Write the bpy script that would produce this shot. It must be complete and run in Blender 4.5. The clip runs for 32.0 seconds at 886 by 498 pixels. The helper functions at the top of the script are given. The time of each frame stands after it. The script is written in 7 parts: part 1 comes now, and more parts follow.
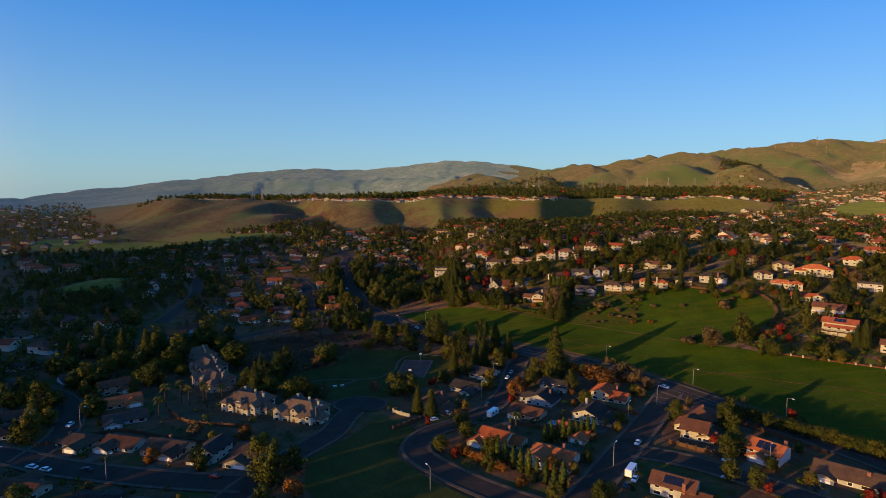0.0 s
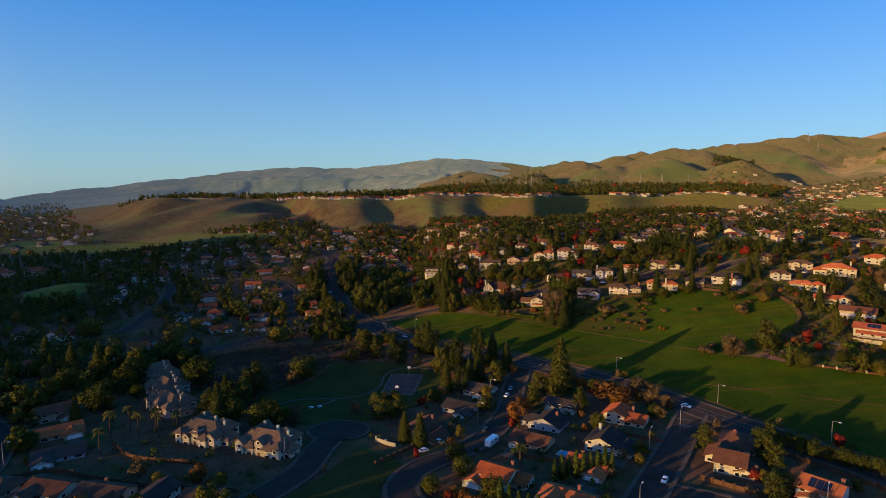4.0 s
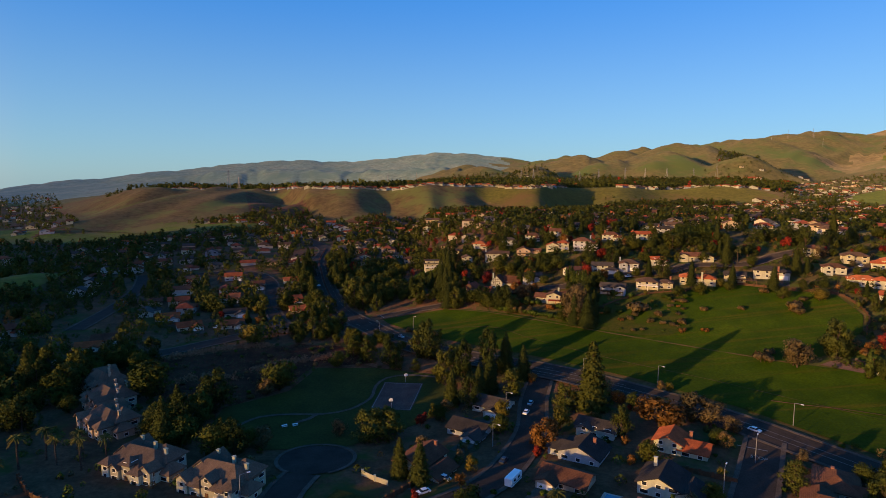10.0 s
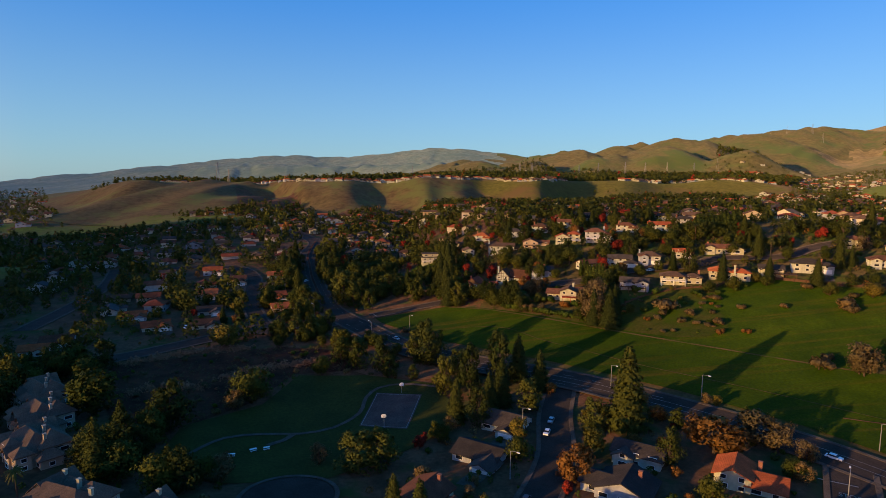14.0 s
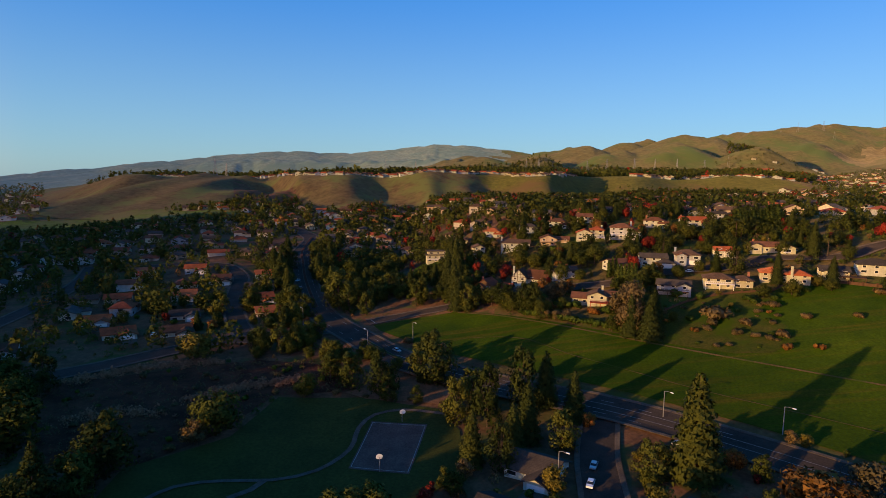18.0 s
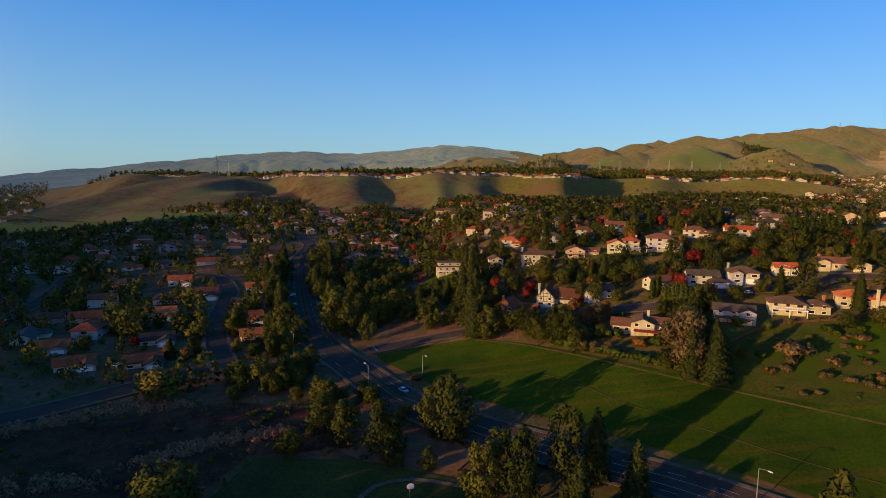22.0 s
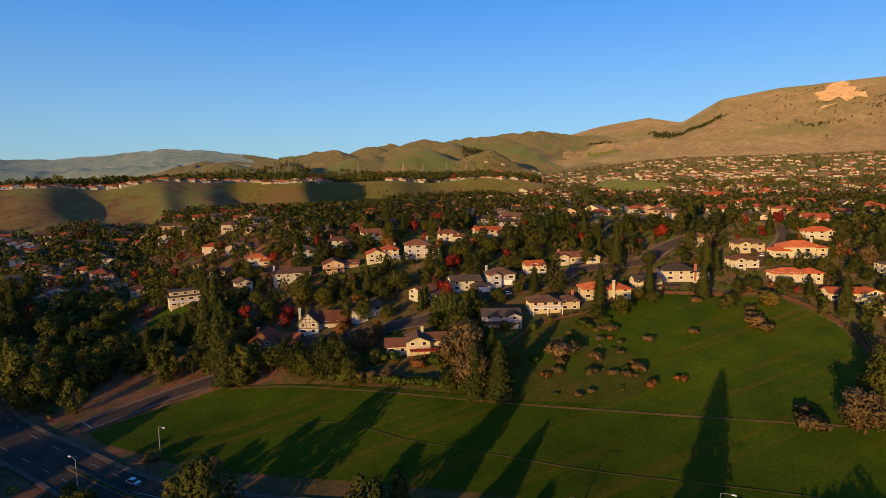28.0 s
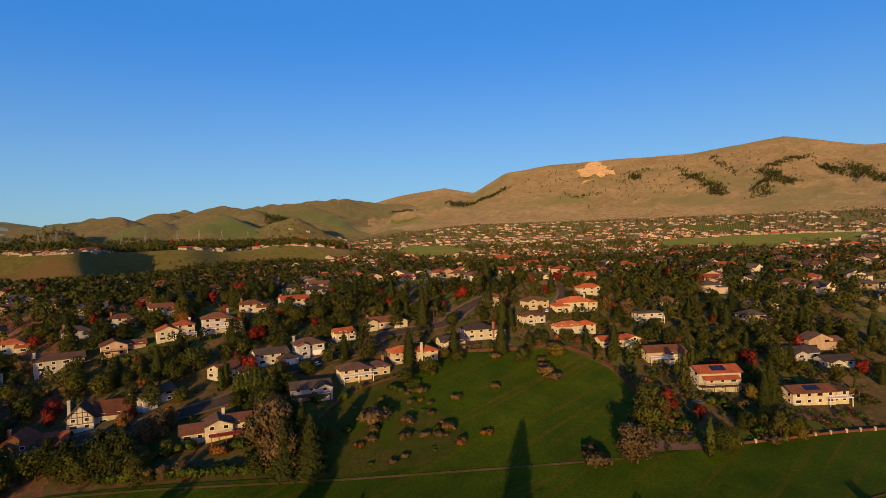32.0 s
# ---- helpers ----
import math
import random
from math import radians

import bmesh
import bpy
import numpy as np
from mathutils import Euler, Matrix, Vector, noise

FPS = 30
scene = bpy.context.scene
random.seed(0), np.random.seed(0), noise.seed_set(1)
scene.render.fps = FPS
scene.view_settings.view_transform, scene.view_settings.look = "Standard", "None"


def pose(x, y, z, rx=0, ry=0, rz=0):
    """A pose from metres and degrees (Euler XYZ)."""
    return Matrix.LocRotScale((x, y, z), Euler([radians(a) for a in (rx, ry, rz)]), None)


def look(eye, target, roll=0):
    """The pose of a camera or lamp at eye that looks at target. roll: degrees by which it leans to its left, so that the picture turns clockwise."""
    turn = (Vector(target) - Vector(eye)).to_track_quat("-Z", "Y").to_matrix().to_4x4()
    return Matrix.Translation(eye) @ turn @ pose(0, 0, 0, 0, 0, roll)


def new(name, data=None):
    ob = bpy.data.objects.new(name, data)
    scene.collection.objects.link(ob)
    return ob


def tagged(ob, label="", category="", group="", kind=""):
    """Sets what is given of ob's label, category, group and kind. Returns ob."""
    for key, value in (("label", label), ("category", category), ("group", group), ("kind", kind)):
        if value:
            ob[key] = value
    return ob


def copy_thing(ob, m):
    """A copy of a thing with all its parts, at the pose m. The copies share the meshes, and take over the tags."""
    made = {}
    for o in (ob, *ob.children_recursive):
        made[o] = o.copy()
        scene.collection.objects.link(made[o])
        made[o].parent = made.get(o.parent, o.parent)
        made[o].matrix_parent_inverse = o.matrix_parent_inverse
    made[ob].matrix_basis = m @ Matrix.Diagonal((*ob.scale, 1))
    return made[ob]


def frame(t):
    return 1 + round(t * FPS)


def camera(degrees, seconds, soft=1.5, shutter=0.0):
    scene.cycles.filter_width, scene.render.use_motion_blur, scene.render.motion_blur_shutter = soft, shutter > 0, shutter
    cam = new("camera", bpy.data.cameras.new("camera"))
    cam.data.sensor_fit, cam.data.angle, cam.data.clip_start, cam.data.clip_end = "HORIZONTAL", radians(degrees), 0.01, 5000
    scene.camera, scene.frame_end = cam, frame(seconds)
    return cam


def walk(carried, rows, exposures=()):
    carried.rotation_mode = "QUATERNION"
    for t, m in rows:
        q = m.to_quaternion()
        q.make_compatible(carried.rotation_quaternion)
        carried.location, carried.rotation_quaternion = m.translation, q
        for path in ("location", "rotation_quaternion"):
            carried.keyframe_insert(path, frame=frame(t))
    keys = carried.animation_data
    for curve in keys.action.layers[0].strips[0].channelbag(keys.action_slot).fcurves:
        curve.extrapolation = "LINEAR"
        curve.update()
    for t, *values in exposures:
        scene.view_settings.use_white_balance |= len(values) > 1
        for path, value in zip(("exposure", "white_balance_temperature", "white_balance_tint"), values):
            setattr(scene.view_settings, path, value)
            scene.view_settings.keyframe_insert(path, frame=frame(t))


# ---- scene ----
# ---- camera ----
cam = camera(75.0, 32.0, soft=0.6)


def at(t, x, y, z, yaw, tilt, lean):
    """A row of the flight: place in metres, heading and tilt in degrees, lean to the left."""
    a, b = radians(yaw), radians(tilt)
    way = Vector((math.sin(a) * math.cos(b), math.cos(a) * math.cos(b), math.sin(b)))
    return t, look((x, y, z), Vector((x, y, z)) + way * 50, lean)


FLIGHT = [
    at(0.0, 0.00, 0.00, 100.10, 0.000, -5.839, -0.005),
    at(0.5, 0.17, 4.26, 100.05, 0.069, -5.852, -0.117),
    at(1.0, 0.34, 8.50, 99.96, 0.186, -5.874, -0.169),
    at(1.5, 0.46, 12.73, 99.85, 0.301, -5.885, -0.214),
    at(2.0, 0.50, 17.03, 99.73, 0.382, -5.924, -0.239),
    at(2.5, 0.52, 21.30, 99.54, 0.506, -5.947, -0.242),
    at(3.0, 0.56, 25.61, 99.22, 0.578, -5.936, -0.264),
    at(3.5, 0.63, 29.98, 98.75, 0.718, -5.968, -0.321),
    at(5.5, 0.77, 48.79, 95.33, 1.132, -6.122, -0.295),
    at(6.0, 0.72, 53.26, 94.59, 1.180, -6.160, -0.293),
    at(6.5, 0.59, 57.66, 93.92, 1.244, -6.195, -0.227),
    at(7.0, 0.40, 61.87, 93.27, 1.281, -6.212, -0.112),
    at(7.5, 0.10, 65.74, 92.52, 1.322, -6.148, -0.036),
    at(8.0, -0.29, 69.26, 91.62, 1.263, -6.204, 0.036),
    at(8.5, -0.72, 72.61, 90.64, 1.237, -6.237, 0.035),
    at(9.0, -1.13, 76.06, 89.68, 1.203, -6.300, 0.058),
    at(9.5, -1.42, 79.74, 88.79, 1.115, -6.357, 0.121),
    at(10.0, -1.65, 83.70, 87.89, 1.088, -6.420, 0.151),
    at(10.5, -1.87, 87.91, 86.95, 1.120, -6.444, 0.168),
    at(11.0, -2.07, 92.33, 85.99, 1.193, -6.511, 0.179),
    at(11.5, -2.29, 96.83, 85.04, 1.254, -6.531, 0.206),
    at(12.0, -2.53, 101.40, 84.10, 1.341, -6.561, 0.184),
    at(12.5, -2.78, 106.09, 83.16, 1.388, -6.590, 0.209),
    at(13.0, -3.02, 110.90, 82.21, 1.452, -6.647, 0.261),
    at(13.5, -3.25, 115.78, 81.25, 1.504, -6.689, 0.262),
    at(14.0, -3.51, 120.73, 80.26, 1.554, -6.734, 0.274),
    at(14.5, -3.74, 125.66, 79.25, 1.583, -6.778, 0.281),
    at(16.5, -4.10, 145.65, 75.54, 1.486, -6.887, 0.431),
    at(17.0, -4.27, 150.74, 75.26, 1.411, -6.927, 0.471),
    at(17.5, -4.54, 155.90, 75.09, 1.322, -6.964, 0.508),
    at(18.0, -4.92, 161.05, 75.06, 1.247, -6.976, 0.543),
    at(18.5, -5.32, 166.19, 75.10, 1.184, -6.989, 0.595),
    at(19.0, -5.69, 171.30, 75.18, 1.111, -6.986, 0.652),
    at(19.5, -6.00, 176.42, 75.28, 1.024, -6.981, 0.692),
    at(20.0, -6.31, 181.55, 75.39, 0.954, -6.956, 0.732),
    at(20.5, -6.63, 186.70, 75.50, 0.857, -6.949, 0.756),
    at(21.0, -6.96, 191.82, 75.62, 0.777, -6.936, 0.778),
    at(21.5, -7.28, 196.78, 75.78, 0.673, -6.913, 0.791),
    at(22.0, -7.49, 201.50, 76.05, 0.578, -6.901, 0.782),
    at(22.5, -7.62, 206.05, 76.36, 0.523, -6.912, 0.800),
    at(23.0, -7.77, 210.66, 76.59, 0.481, -6.906, 0.779),
    at(23.5, -7.95, 215.29, 76.79, 0.461, -6.859, 0.746),
    at(24.0, -8.05, 219.85, 77.02, 0.437, -6.842, 0.687),
    at(24.5, -8.04, 224.11, 77.30, 0.486, -6.735, 0.703),
    at(26.5, -7.70, 230.25, 78.67, 5.456, -6.375, 0.228),
    at(27.0, -7.48, 230.44, 78.61, 12.055, -6.369, -0.287),
    at(27.5, -7.38, 230.65, 78.55, 19.097, -6.461, -0.631),
    at(28.0, -7.20, 230.83, 78.54, 25.782, -6.650, -0.977),
    at(28.5, -7.09, 230.96, 78.51, 31.612, -6.790, -1.289),
    at(29.0, -6.97, 230.94, 78.54, 35.780, -6.923, -1.540),
    at(29.5, -6.98, 230.91, 78.59, 38.732, -7.046, -1.657),
    at(30.0, -6.98, 230.88, 78.72, 39.651, -2.588, -1.689),
    at(30.5, -7.06, 230.80, 78.69, 40.303, -0.476, -1.603),
    at(31.0, -7.19, 230.71, 78.68, 42.789, -0.533, -1.701),
    at(31.5, -7.32, 230.64, 78.68, 44.494, -0.529, -1.737),
    at(32.0, -7.40, 230.59, 78.68, 44.865, -0.517, -1.767),
]
walk(cam, FLIGHT, [(0.0, 0.42, 6300, 27), (26.5, 0.42, 6350, 27), (29.0, 0.42, 6450, 27), (30.0, 0.38, 6450, 27), (31.0, 0.25, 6400, 27), (32.0, 0.21, 6400, 27)])

# ---- light ----
SUN_AZ, SUN_EL = radians(235.0), radians(6.3)  # compass heading of the sun (0 = +y, clockwise) and its height
world = bpy.data.worlds.new("sky")
scene.world = world
world.use_nodes = True
wn, wl = world.node_tree.nodes, world.node_tree.links
sky = wn.new("ShaderNodeTexSky")
sky.sky_type, sky.sun_disc = "NISHITA", False
sky.sun_elevation, sky.sun_rotation = SUN_EL, SUN_AZ
sky.air_density, sky.dust_density, sky.ozone_density = 0.9, 0.4, 4.4
# light scattered many times evens the sky out: half of it depends on the height above the horizon alone
part_z, fall, even, half = (wn.new(k) for k in ("ShaderNodeSeparateXYZ", "ShaderNodeMapRange", "ShaderNodeMix", "ShaderNodeMix"))
wl.new(wn.new("ShaderNodeTexCoord").outputs["Generated"], part_z.inputs[0])
wl.new(part_z.outputs[2], fall.inputs[0])
fall.interpolation_type = "SMOOTHSTEP"
fall.inputs["From Min"].default_value, fall.inputs["From Max"].default_value = -0.02, 0.36
even.data_type = half.data_type = "RGBA"
even.inputs[6].default_value, even.inputs[7].default_value = (1.48, 2.92, 3.0, 1), (0.05, 1.42, 3.85, 1)
wl.new(fall.outputs[0], even.inputs[0])
# the evening glow low over the horizon, broad round the sun's heading
toward, near_sun, near_land, weight, glow = (wn.new(k) for k in ("ShaderNodeVectorMath", "ShaderNodeMapRange", "ShaderNodeMapRange", "ShaderNodeMath", "ShaderNodeMix"))
toward.operation, weight.operation, glow.data_type = "DOT_PRODUCT", "MULTIPLY", "RGBA"
toward.inputs[1].default_value = (math.sin(SUN_AZ), math.cos(SUN_AZ), 0)
wl.new(wn["Texture Coordinate"].outputs["Generated"], toward.inputs[0])
near_sun.interpolation_type = near_land.interpolation_type = "SMOOTHSTEP"
near_sun.inputs["From Min"].default_value, near_sun.inputs["From Max"].default_value = -0.04, 1.0
near_land.inputs["From Min"].default_value, near_land.inputs["From Max"].default_value = 0.36, 0.0
wl.new(toward.outputs["Value"], near_sun.inputs[0])
wl.new(part_z.outputs[2], near_land.inputs[0])
wl.new(near_sun.outputs[0], weight.inputs[0])
wl.new(near_land.outputs[0], weight.inputs[1])
glow.inputs[7].default_value = (24.0, 9.4, 2.8, 1)
wl.new(weight.outputs[0], glow.inputs[0])
wl.new(even.outputs[2], glow.inputs[6])
half.inputs[0].default_value = 0.55
wl.new(sky.outputs[0], half.inputs[6])
wl.new(glow.outputs[2], half.inputs[7])
wl.new(half.outputs[2], wn["Background"].inputs[0])
wn["Background"].inputs[1].default_value = 0.17
sun_data = bpy.data.lights.new("sun", "SUN")
sun_data.energy, sun_data.angle, sun_data.color = 4.5, radians(0.6), (1.0, 0.61, 0.18)
sun = new("sun", sun_data)
to_sun = Vector((math.sin(SUN_AZ) * math.cos(SUN_EL), math.cos(SUN_AZ) * math.cos(SUN_EL), math.sin(SUN_EL)))
sun.matrix_world = look(to_sun * 400, (0, 0, 0))

# ---- terrain ----
def ease(v, a, b):
    q = np.clip((v - a) / (b - a), 0, 1)
    return q * q * (3 - 2 * q)


def soft(s, k):
    return k * np.logaddexp(0, s / k)


def bell(u):
    return np.exp(-u * u)


SKY_AZ = (-180, -60, -45, -37.2, -33.4, -31.3, -29.3, -27.2, -24.9, -22.6, -20.2, -17.7, -15.1, -12.5, -9.9, -7.8, -4.4, 0.3, 3.4, 6.7, 10.0, 11.4, 14.2, 17.5, 20, 22.3, 23.8, 25.3, 29,
          30.6, 32.2, 38.2, 44.7, 47.5, 50.6, 55, 61.2, 67.5, 74.9, 80.5, 95, 120, 180)
SKY_EL = (-0.6, -0.6, -0.5, -0.33, 0.30, 0.52, 0.62, 1.06, 1.28, 1.49, 1.90, 2.12, 2.38, 2.46, 2.34, 2.38, 2.70, 3.31, 3.24, 2.88, 2.57, 2.5, 3.05, 3.44, 3.5, 3.72, 3.92, 3.69, 4.19,
          4.16, 4.36, 4.57, 5.5, 4.91, 6.71, 7.3, 7.48, 7.47, 8.27, 6.89, 6.5, 2.0, -0.6)


def folds(az, r):
    """Spurs and gullies of the far hills, about -1 to 1: lines that run down the slopes."""
    w = az + 1.6 * np.sin(r / 310.0 + az * 0.35) + 0.8 * np.sin(r / 120.0 - az)
    a = 1 - 2 * np.sqrt(np.sin(w * 0.62 + 0.7 * np.sin(az * 0.23)) ** 2 + 0.06)
    b = 1 - 2 * np.sqrt(np.sin(w * 1.55 + 1.1 * np.sin(az * 0.51) + r / 260.0) ** 2 + 0.05)
    c = np.sin(w * 3.7 + r / 90.0)
    return 0.55 * a + 0.33 * b + 0.12 * c


def brow(az):
    """Where the grassy ridge across the valley reaches its top, by heading, and how wide its face is."""
    top = np.interp(az, (-40, -34, -30, -24, -20, -15.6, -12.5, -10, 6, 12, 14.2, 17, 22, 26, 31, 40),
                    (1750, 1640, 1600, 1500, 1420, 1190, 1010, 965, 965, 955, 985, 1060, 1180, 1260, 1240, 1200))
    nooks = 75 * bell((az - 5.8) / 2.2) - 20 * bell((az - 10.0) / 2.0) + 130 * bell((az - 15.2) / 2.7) + 80 * bell((az + 15.4) / 2.2) - 30 * bell((az + 12.0) / 1.8) + 40 * bell((az + 19) / 2.4)
    return top + 12 * np.sin(az * 0.9) * (1 - ease(az, 10, 16)) + nooks, 165.0 + 15 * np.sin(az * 0.4) + 150 * ease(-az, 14, 24)


# rounded grass hills before the skyline: heading, distance, height of the top, half width in degrees
DOMES = [(2.2, 2300, 155, 1.5), (3.7, 2700, 183, 1.6), (5.2, 2150, 158, 1.7), (8.3, 2500, 165, 1.3), (11.6, 2600, 196, 1.5), (10.5, 2050, 148, 1.2), (14.7, 2450, 204, 1.7), (13.1, 3000, 230, 1.3), (16.8, 2200, 164, 1.1),
         (18.6, 3000, 257, 1.3), (20.3, 3500, 297, 1.2), (18.2, 2300, 181, 1.0), (20.4, 2400, 188, 1.2), (22.1, 2200, 171, 1.1), (24.2, 2900, 285, 1.6), (23.0, 2400, 214, 1.2), (26.2, 3500, 326, 1.1), (27.9, 3300, 314, 1.3),
         (26.3, 2700, 228, 1.2), (30.1, 3200, 314, 1.4), (29.6, 2300, 189, 1.3), (27.0, 2050, 160, 1.2), (32.5, 3600, 363, 1.5), (34.6, 3800, 392, 2.0), (36.9, 4000, 409, 2.4)]
for i in range(90):
    a, f = -44 + 52.0 * ((i * 0.618034) % 1.0), (i * 0.381966 + 0.17) % 1.0
    q = 2300.0 + 2200.0 * f
    e = math.tan(math.radians(float(np.interp(a, SKY_AZ, SKY_EL))))
    DOMES.append((a, q, 62 + e * q * (0.42 + 0.50 * f + 0.12 * ((i * 0.7548) % 1.0)), 0.8 + 1.0 * ((i * 0.56984) % 1.0)))


def domes(az, r, base):
    """How far the rounded hills stand above the land beneath them."""
    h = np.zeros(np.shape(r))
    for a, q, top, w in DOMES:
        top = top + (0.0035 * q if a > 9 else 0.0)
        k = 0.0175 * r * 0.7 / w
        d = np.hypot((az - a) * 1.6 * k, (r - q) * 0.62)
        t = top - 0.52 * (np.hypot(d, 26.0) - 26.0) - 0.25 * np.clip(r - q, 0, 4000)
        h = h + np.exp(np.clip((t - base) / 3.0, -30, 120))
    return 3.0 * np.log1p(h)


# crests that run down the ridge: two ends in plan, height, half width
SPURS = ((-505, 1215, -575, 985, 40, 62), (-650, 1480, -700, 1240, 22, 70), (-400, 1230, -432, 1040, 32, 62), (-215, 1135, -270, 985, 24, 42), (-325, 1150, -352, 1060, 14, 40), (-108, 1010, -84, 930, 9, 48), (-20, 1010, -8, 930, 8, 42), (70, 1010, 82, 930, 7, 38), (190, 1000, 200, 930, 8, 40))


def spurs(x, y):
    h = 0.0
    for x0, y0, x1, y1, top, w in SPURS:
        dx, dy = x1 - x0, y1 - y0
        t = np.clip(((x - x0) * dx + (y - y0) * dy) / (dx * dx + dy * dy), -0.6, 1)
        d = np.hypot(x - x0 - t * dx, y - y0 - t * dy) / w
        h = h + top * (1 - 0.7 * np.clip(t, 0, 1) ** 1.5) * np.exp(-d ** 1.8)
    return h


def ground(x, y):
    """Height of the land at x, y (numbers or arrays)."""
    x, y = np.asarray(x, float), np.asarray(y, float)
    dx, dy = x + 5.0, y - 175.0
    r, az = np.hypot(dx, dy), np.degrees(np.arctan2(dx, dy))
    # the valley with the park, and the slope of the meadow and the hillside houses
    slope = soft(0.0998 * x + 0.1887 * y - 67.4, 5.0) / (1 + np.exp(-np.clip((x - 9.9) / 30.0, -40, 40)))
    slope = slope - soft(slope - 46.0, 5.0)
    z = 6.2 + slope - 6.8 * bell((x + 30) / 75.0) * bell((y - 300) / 65.0) + 0.004 * np.clip(x, -400, 400)
    # the valley floor climbs towards the ridge
    side = 1 / (1 + np.exp(-np.clip((az + 27.0) / 3.0, -40, 40)))
    floor_z = -18.0 + 24.0 * ease(r, 190, 290) + (14.0 * ease(r, 270, 520) + 13.0 * ease(r, 450, 900)) * side
    z = np.where(y > 175, np.maximum(z, floor_z) + 0.8 * np.exp(-np.abs(z - floor_z) / 2.0), z)
    # the land falls again behind the crest of the hillside streets
    z = z - 15.0 * ease(r, 600, 880) * ease(az, -6, 2) * (1 - ease(az, 13, 22))
    # the town's long rise towards the mountain
    town = ease(az, 24, 48) * (1 - ease(az, 110, 150))
    z = z + town * (110.0 * np.clip((r - 950.0) / 1650.0, 0, 1) ** 1.15 + 4.0 * bell((r - 1000) / 180.0) * np.sin(az * 0.4))
    # a grassy knoll in the valley
    z = z + 9.0 * bell((x + 322) / 34.0) * bell((y - 540) / 42.0)
    # the hill in the west that shades the valley at evening
    z = z + bell((x + 810) / 130.0) * np.maximum(95.0 * np.exp(-((y + 30) / 390.0) ** 4), 102.0 * ease(y, 60, 190) * (1 - ease(y, 520, 740)))
    # the grassy ridge across the valley and the mesa behind it
    top_r, wide = brow(az)
    top_z = np.interp(az, (-40, -30, -20, -15, -10, 0, 6, 12, 18, 24, 34), (74, 76, 71, 74, 78, 82, 83, 84, 82, 80, 82)) - 6 * bell((az - 14.6) / 2.2)
    on = (0.6 * np.clip((az + 35.0) / 7.5, 0, 1) + 0.4 * ease(az, -35.0, -27.5)) * (1 - ease(az, 30, 38))
    z = z + (top_z - z) * on * np.minimum(1, 1.22 * ease(r, top_r - wide, top_r + 0.35 * wide)) * (1 - 0.35 * ease(r, top_r + 300, top_r + 900) * (1 - ease(az, -8, 2)))
    # the mesa climbs gently to the foot of the rolling hills
    z = z + 20.0 * ease(r, top_r + 120, 1950) * ease(az, -6, 4) * (1 - ease(az, 28, 38))
    # spurs that run down the ridge's face
    face = on * ease(r, top_r - wide - 40, top_r - 30) * (1 - ease(r, top_r - 30, top_r + 90))
    z = z + face * 4.0 * (np.sin(az * 0.45 + 0.8) + 0.6 * np.sin(az * 0.9 + 2))
    # crests that stand out from the ridge's face
    z = z + spurs(x, y) * (1 - ease(r, top_r - 120, top_r))
    # the mountains
    el = np.interp(az, SKY_AZ, SKY_EL)
    far_w = 1 - ease(az, 7.5, 12.5)  # the long range, tinted blue with haze, stands behind the valley
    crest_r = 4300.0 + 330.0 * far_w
    sky_z = 76.0 + np.tan(np.radians(el)) * crest_r
    start = np.interp(az, (-50, -20, 10, 30, 45, 60, 90, 180), (2600, 2100, 1800, 2100, 2500, 2500, 2300, 2600))
    up = np.clip((r - start) / (crest_r - start), 0, 1.15)
    rolling = ease(az, 8, 12) * (1 - ease(az, 33, 41))
    rise = np.where(up < 1, np.clip(up, 0, 1) ** (1.25 + 0.8 * rolling + 1.5 * far_w), 2 - up)
    tall = ease(sky_z, 90, 260)
    west = 1 - ease(az, 34, 41)
    hill = z + ((1 - 0.16 * (west - far_w)) * (sky_z - 76.0) + 76.0 - z) * np.clip(rise, 0, 1)
    if np.any((up > 0) & (az < 44)):
        under = np.where(r < 4100, 0.04 + 0.10 * np.clip((4100 - r) / 1500, 0, 1), 0.0) * far_w * np.clip(el, 0, 4)
        cap = 76.0 + np.tan(np.radians(el - under + 0.22 * (west - far_w) + 0.07 * np.sin(az * 1.9) + 0.05 * np.sin(az * 4.3 + 1))) * np.clip(r, 0, crest_r)
        hill = hill + domes(az, r, hill) * west * ease(up, 0.0, 0.1)
        hill = hill - soft(hill - np.maximum(cap, z), 3.0) * west
    hill = hill + tall * folds(az, r) * np.clip(up * (1.02 - up) * 4, 0, 1) * (9 + 0.055 * np.clip(sky_z, 0, 500)) * (0.62 - 0.32 * west + 0.16 * far_w)
    return np.where(up > 0, hill, z)


# ---- materials ----
def material(name, rough=0.8, metal=0.0):
    m = bpy.data.materials.new(name)
    m.use_nodes = True
    bsdf = m.node_tree.nodes["Principled BSDF"]
    bsdf.inputs["Roughness"].default_value, bsdf.inputs["Metallic"].default_value = rough, metal
    bsdf.inputs["Specular IOR Level"].default_value = 0.25 if rough < 0.7 else 0.04  # dull surfaces hardly mirror the sky
    bsdf.inputs["Diffuse Roughness"].default_value = 1.0 if rough >= 0.8 else 0.0  # grass, leaves and soil throw light back
    return m, m.node_tree.nodes, m.node_tree.links, bsdf


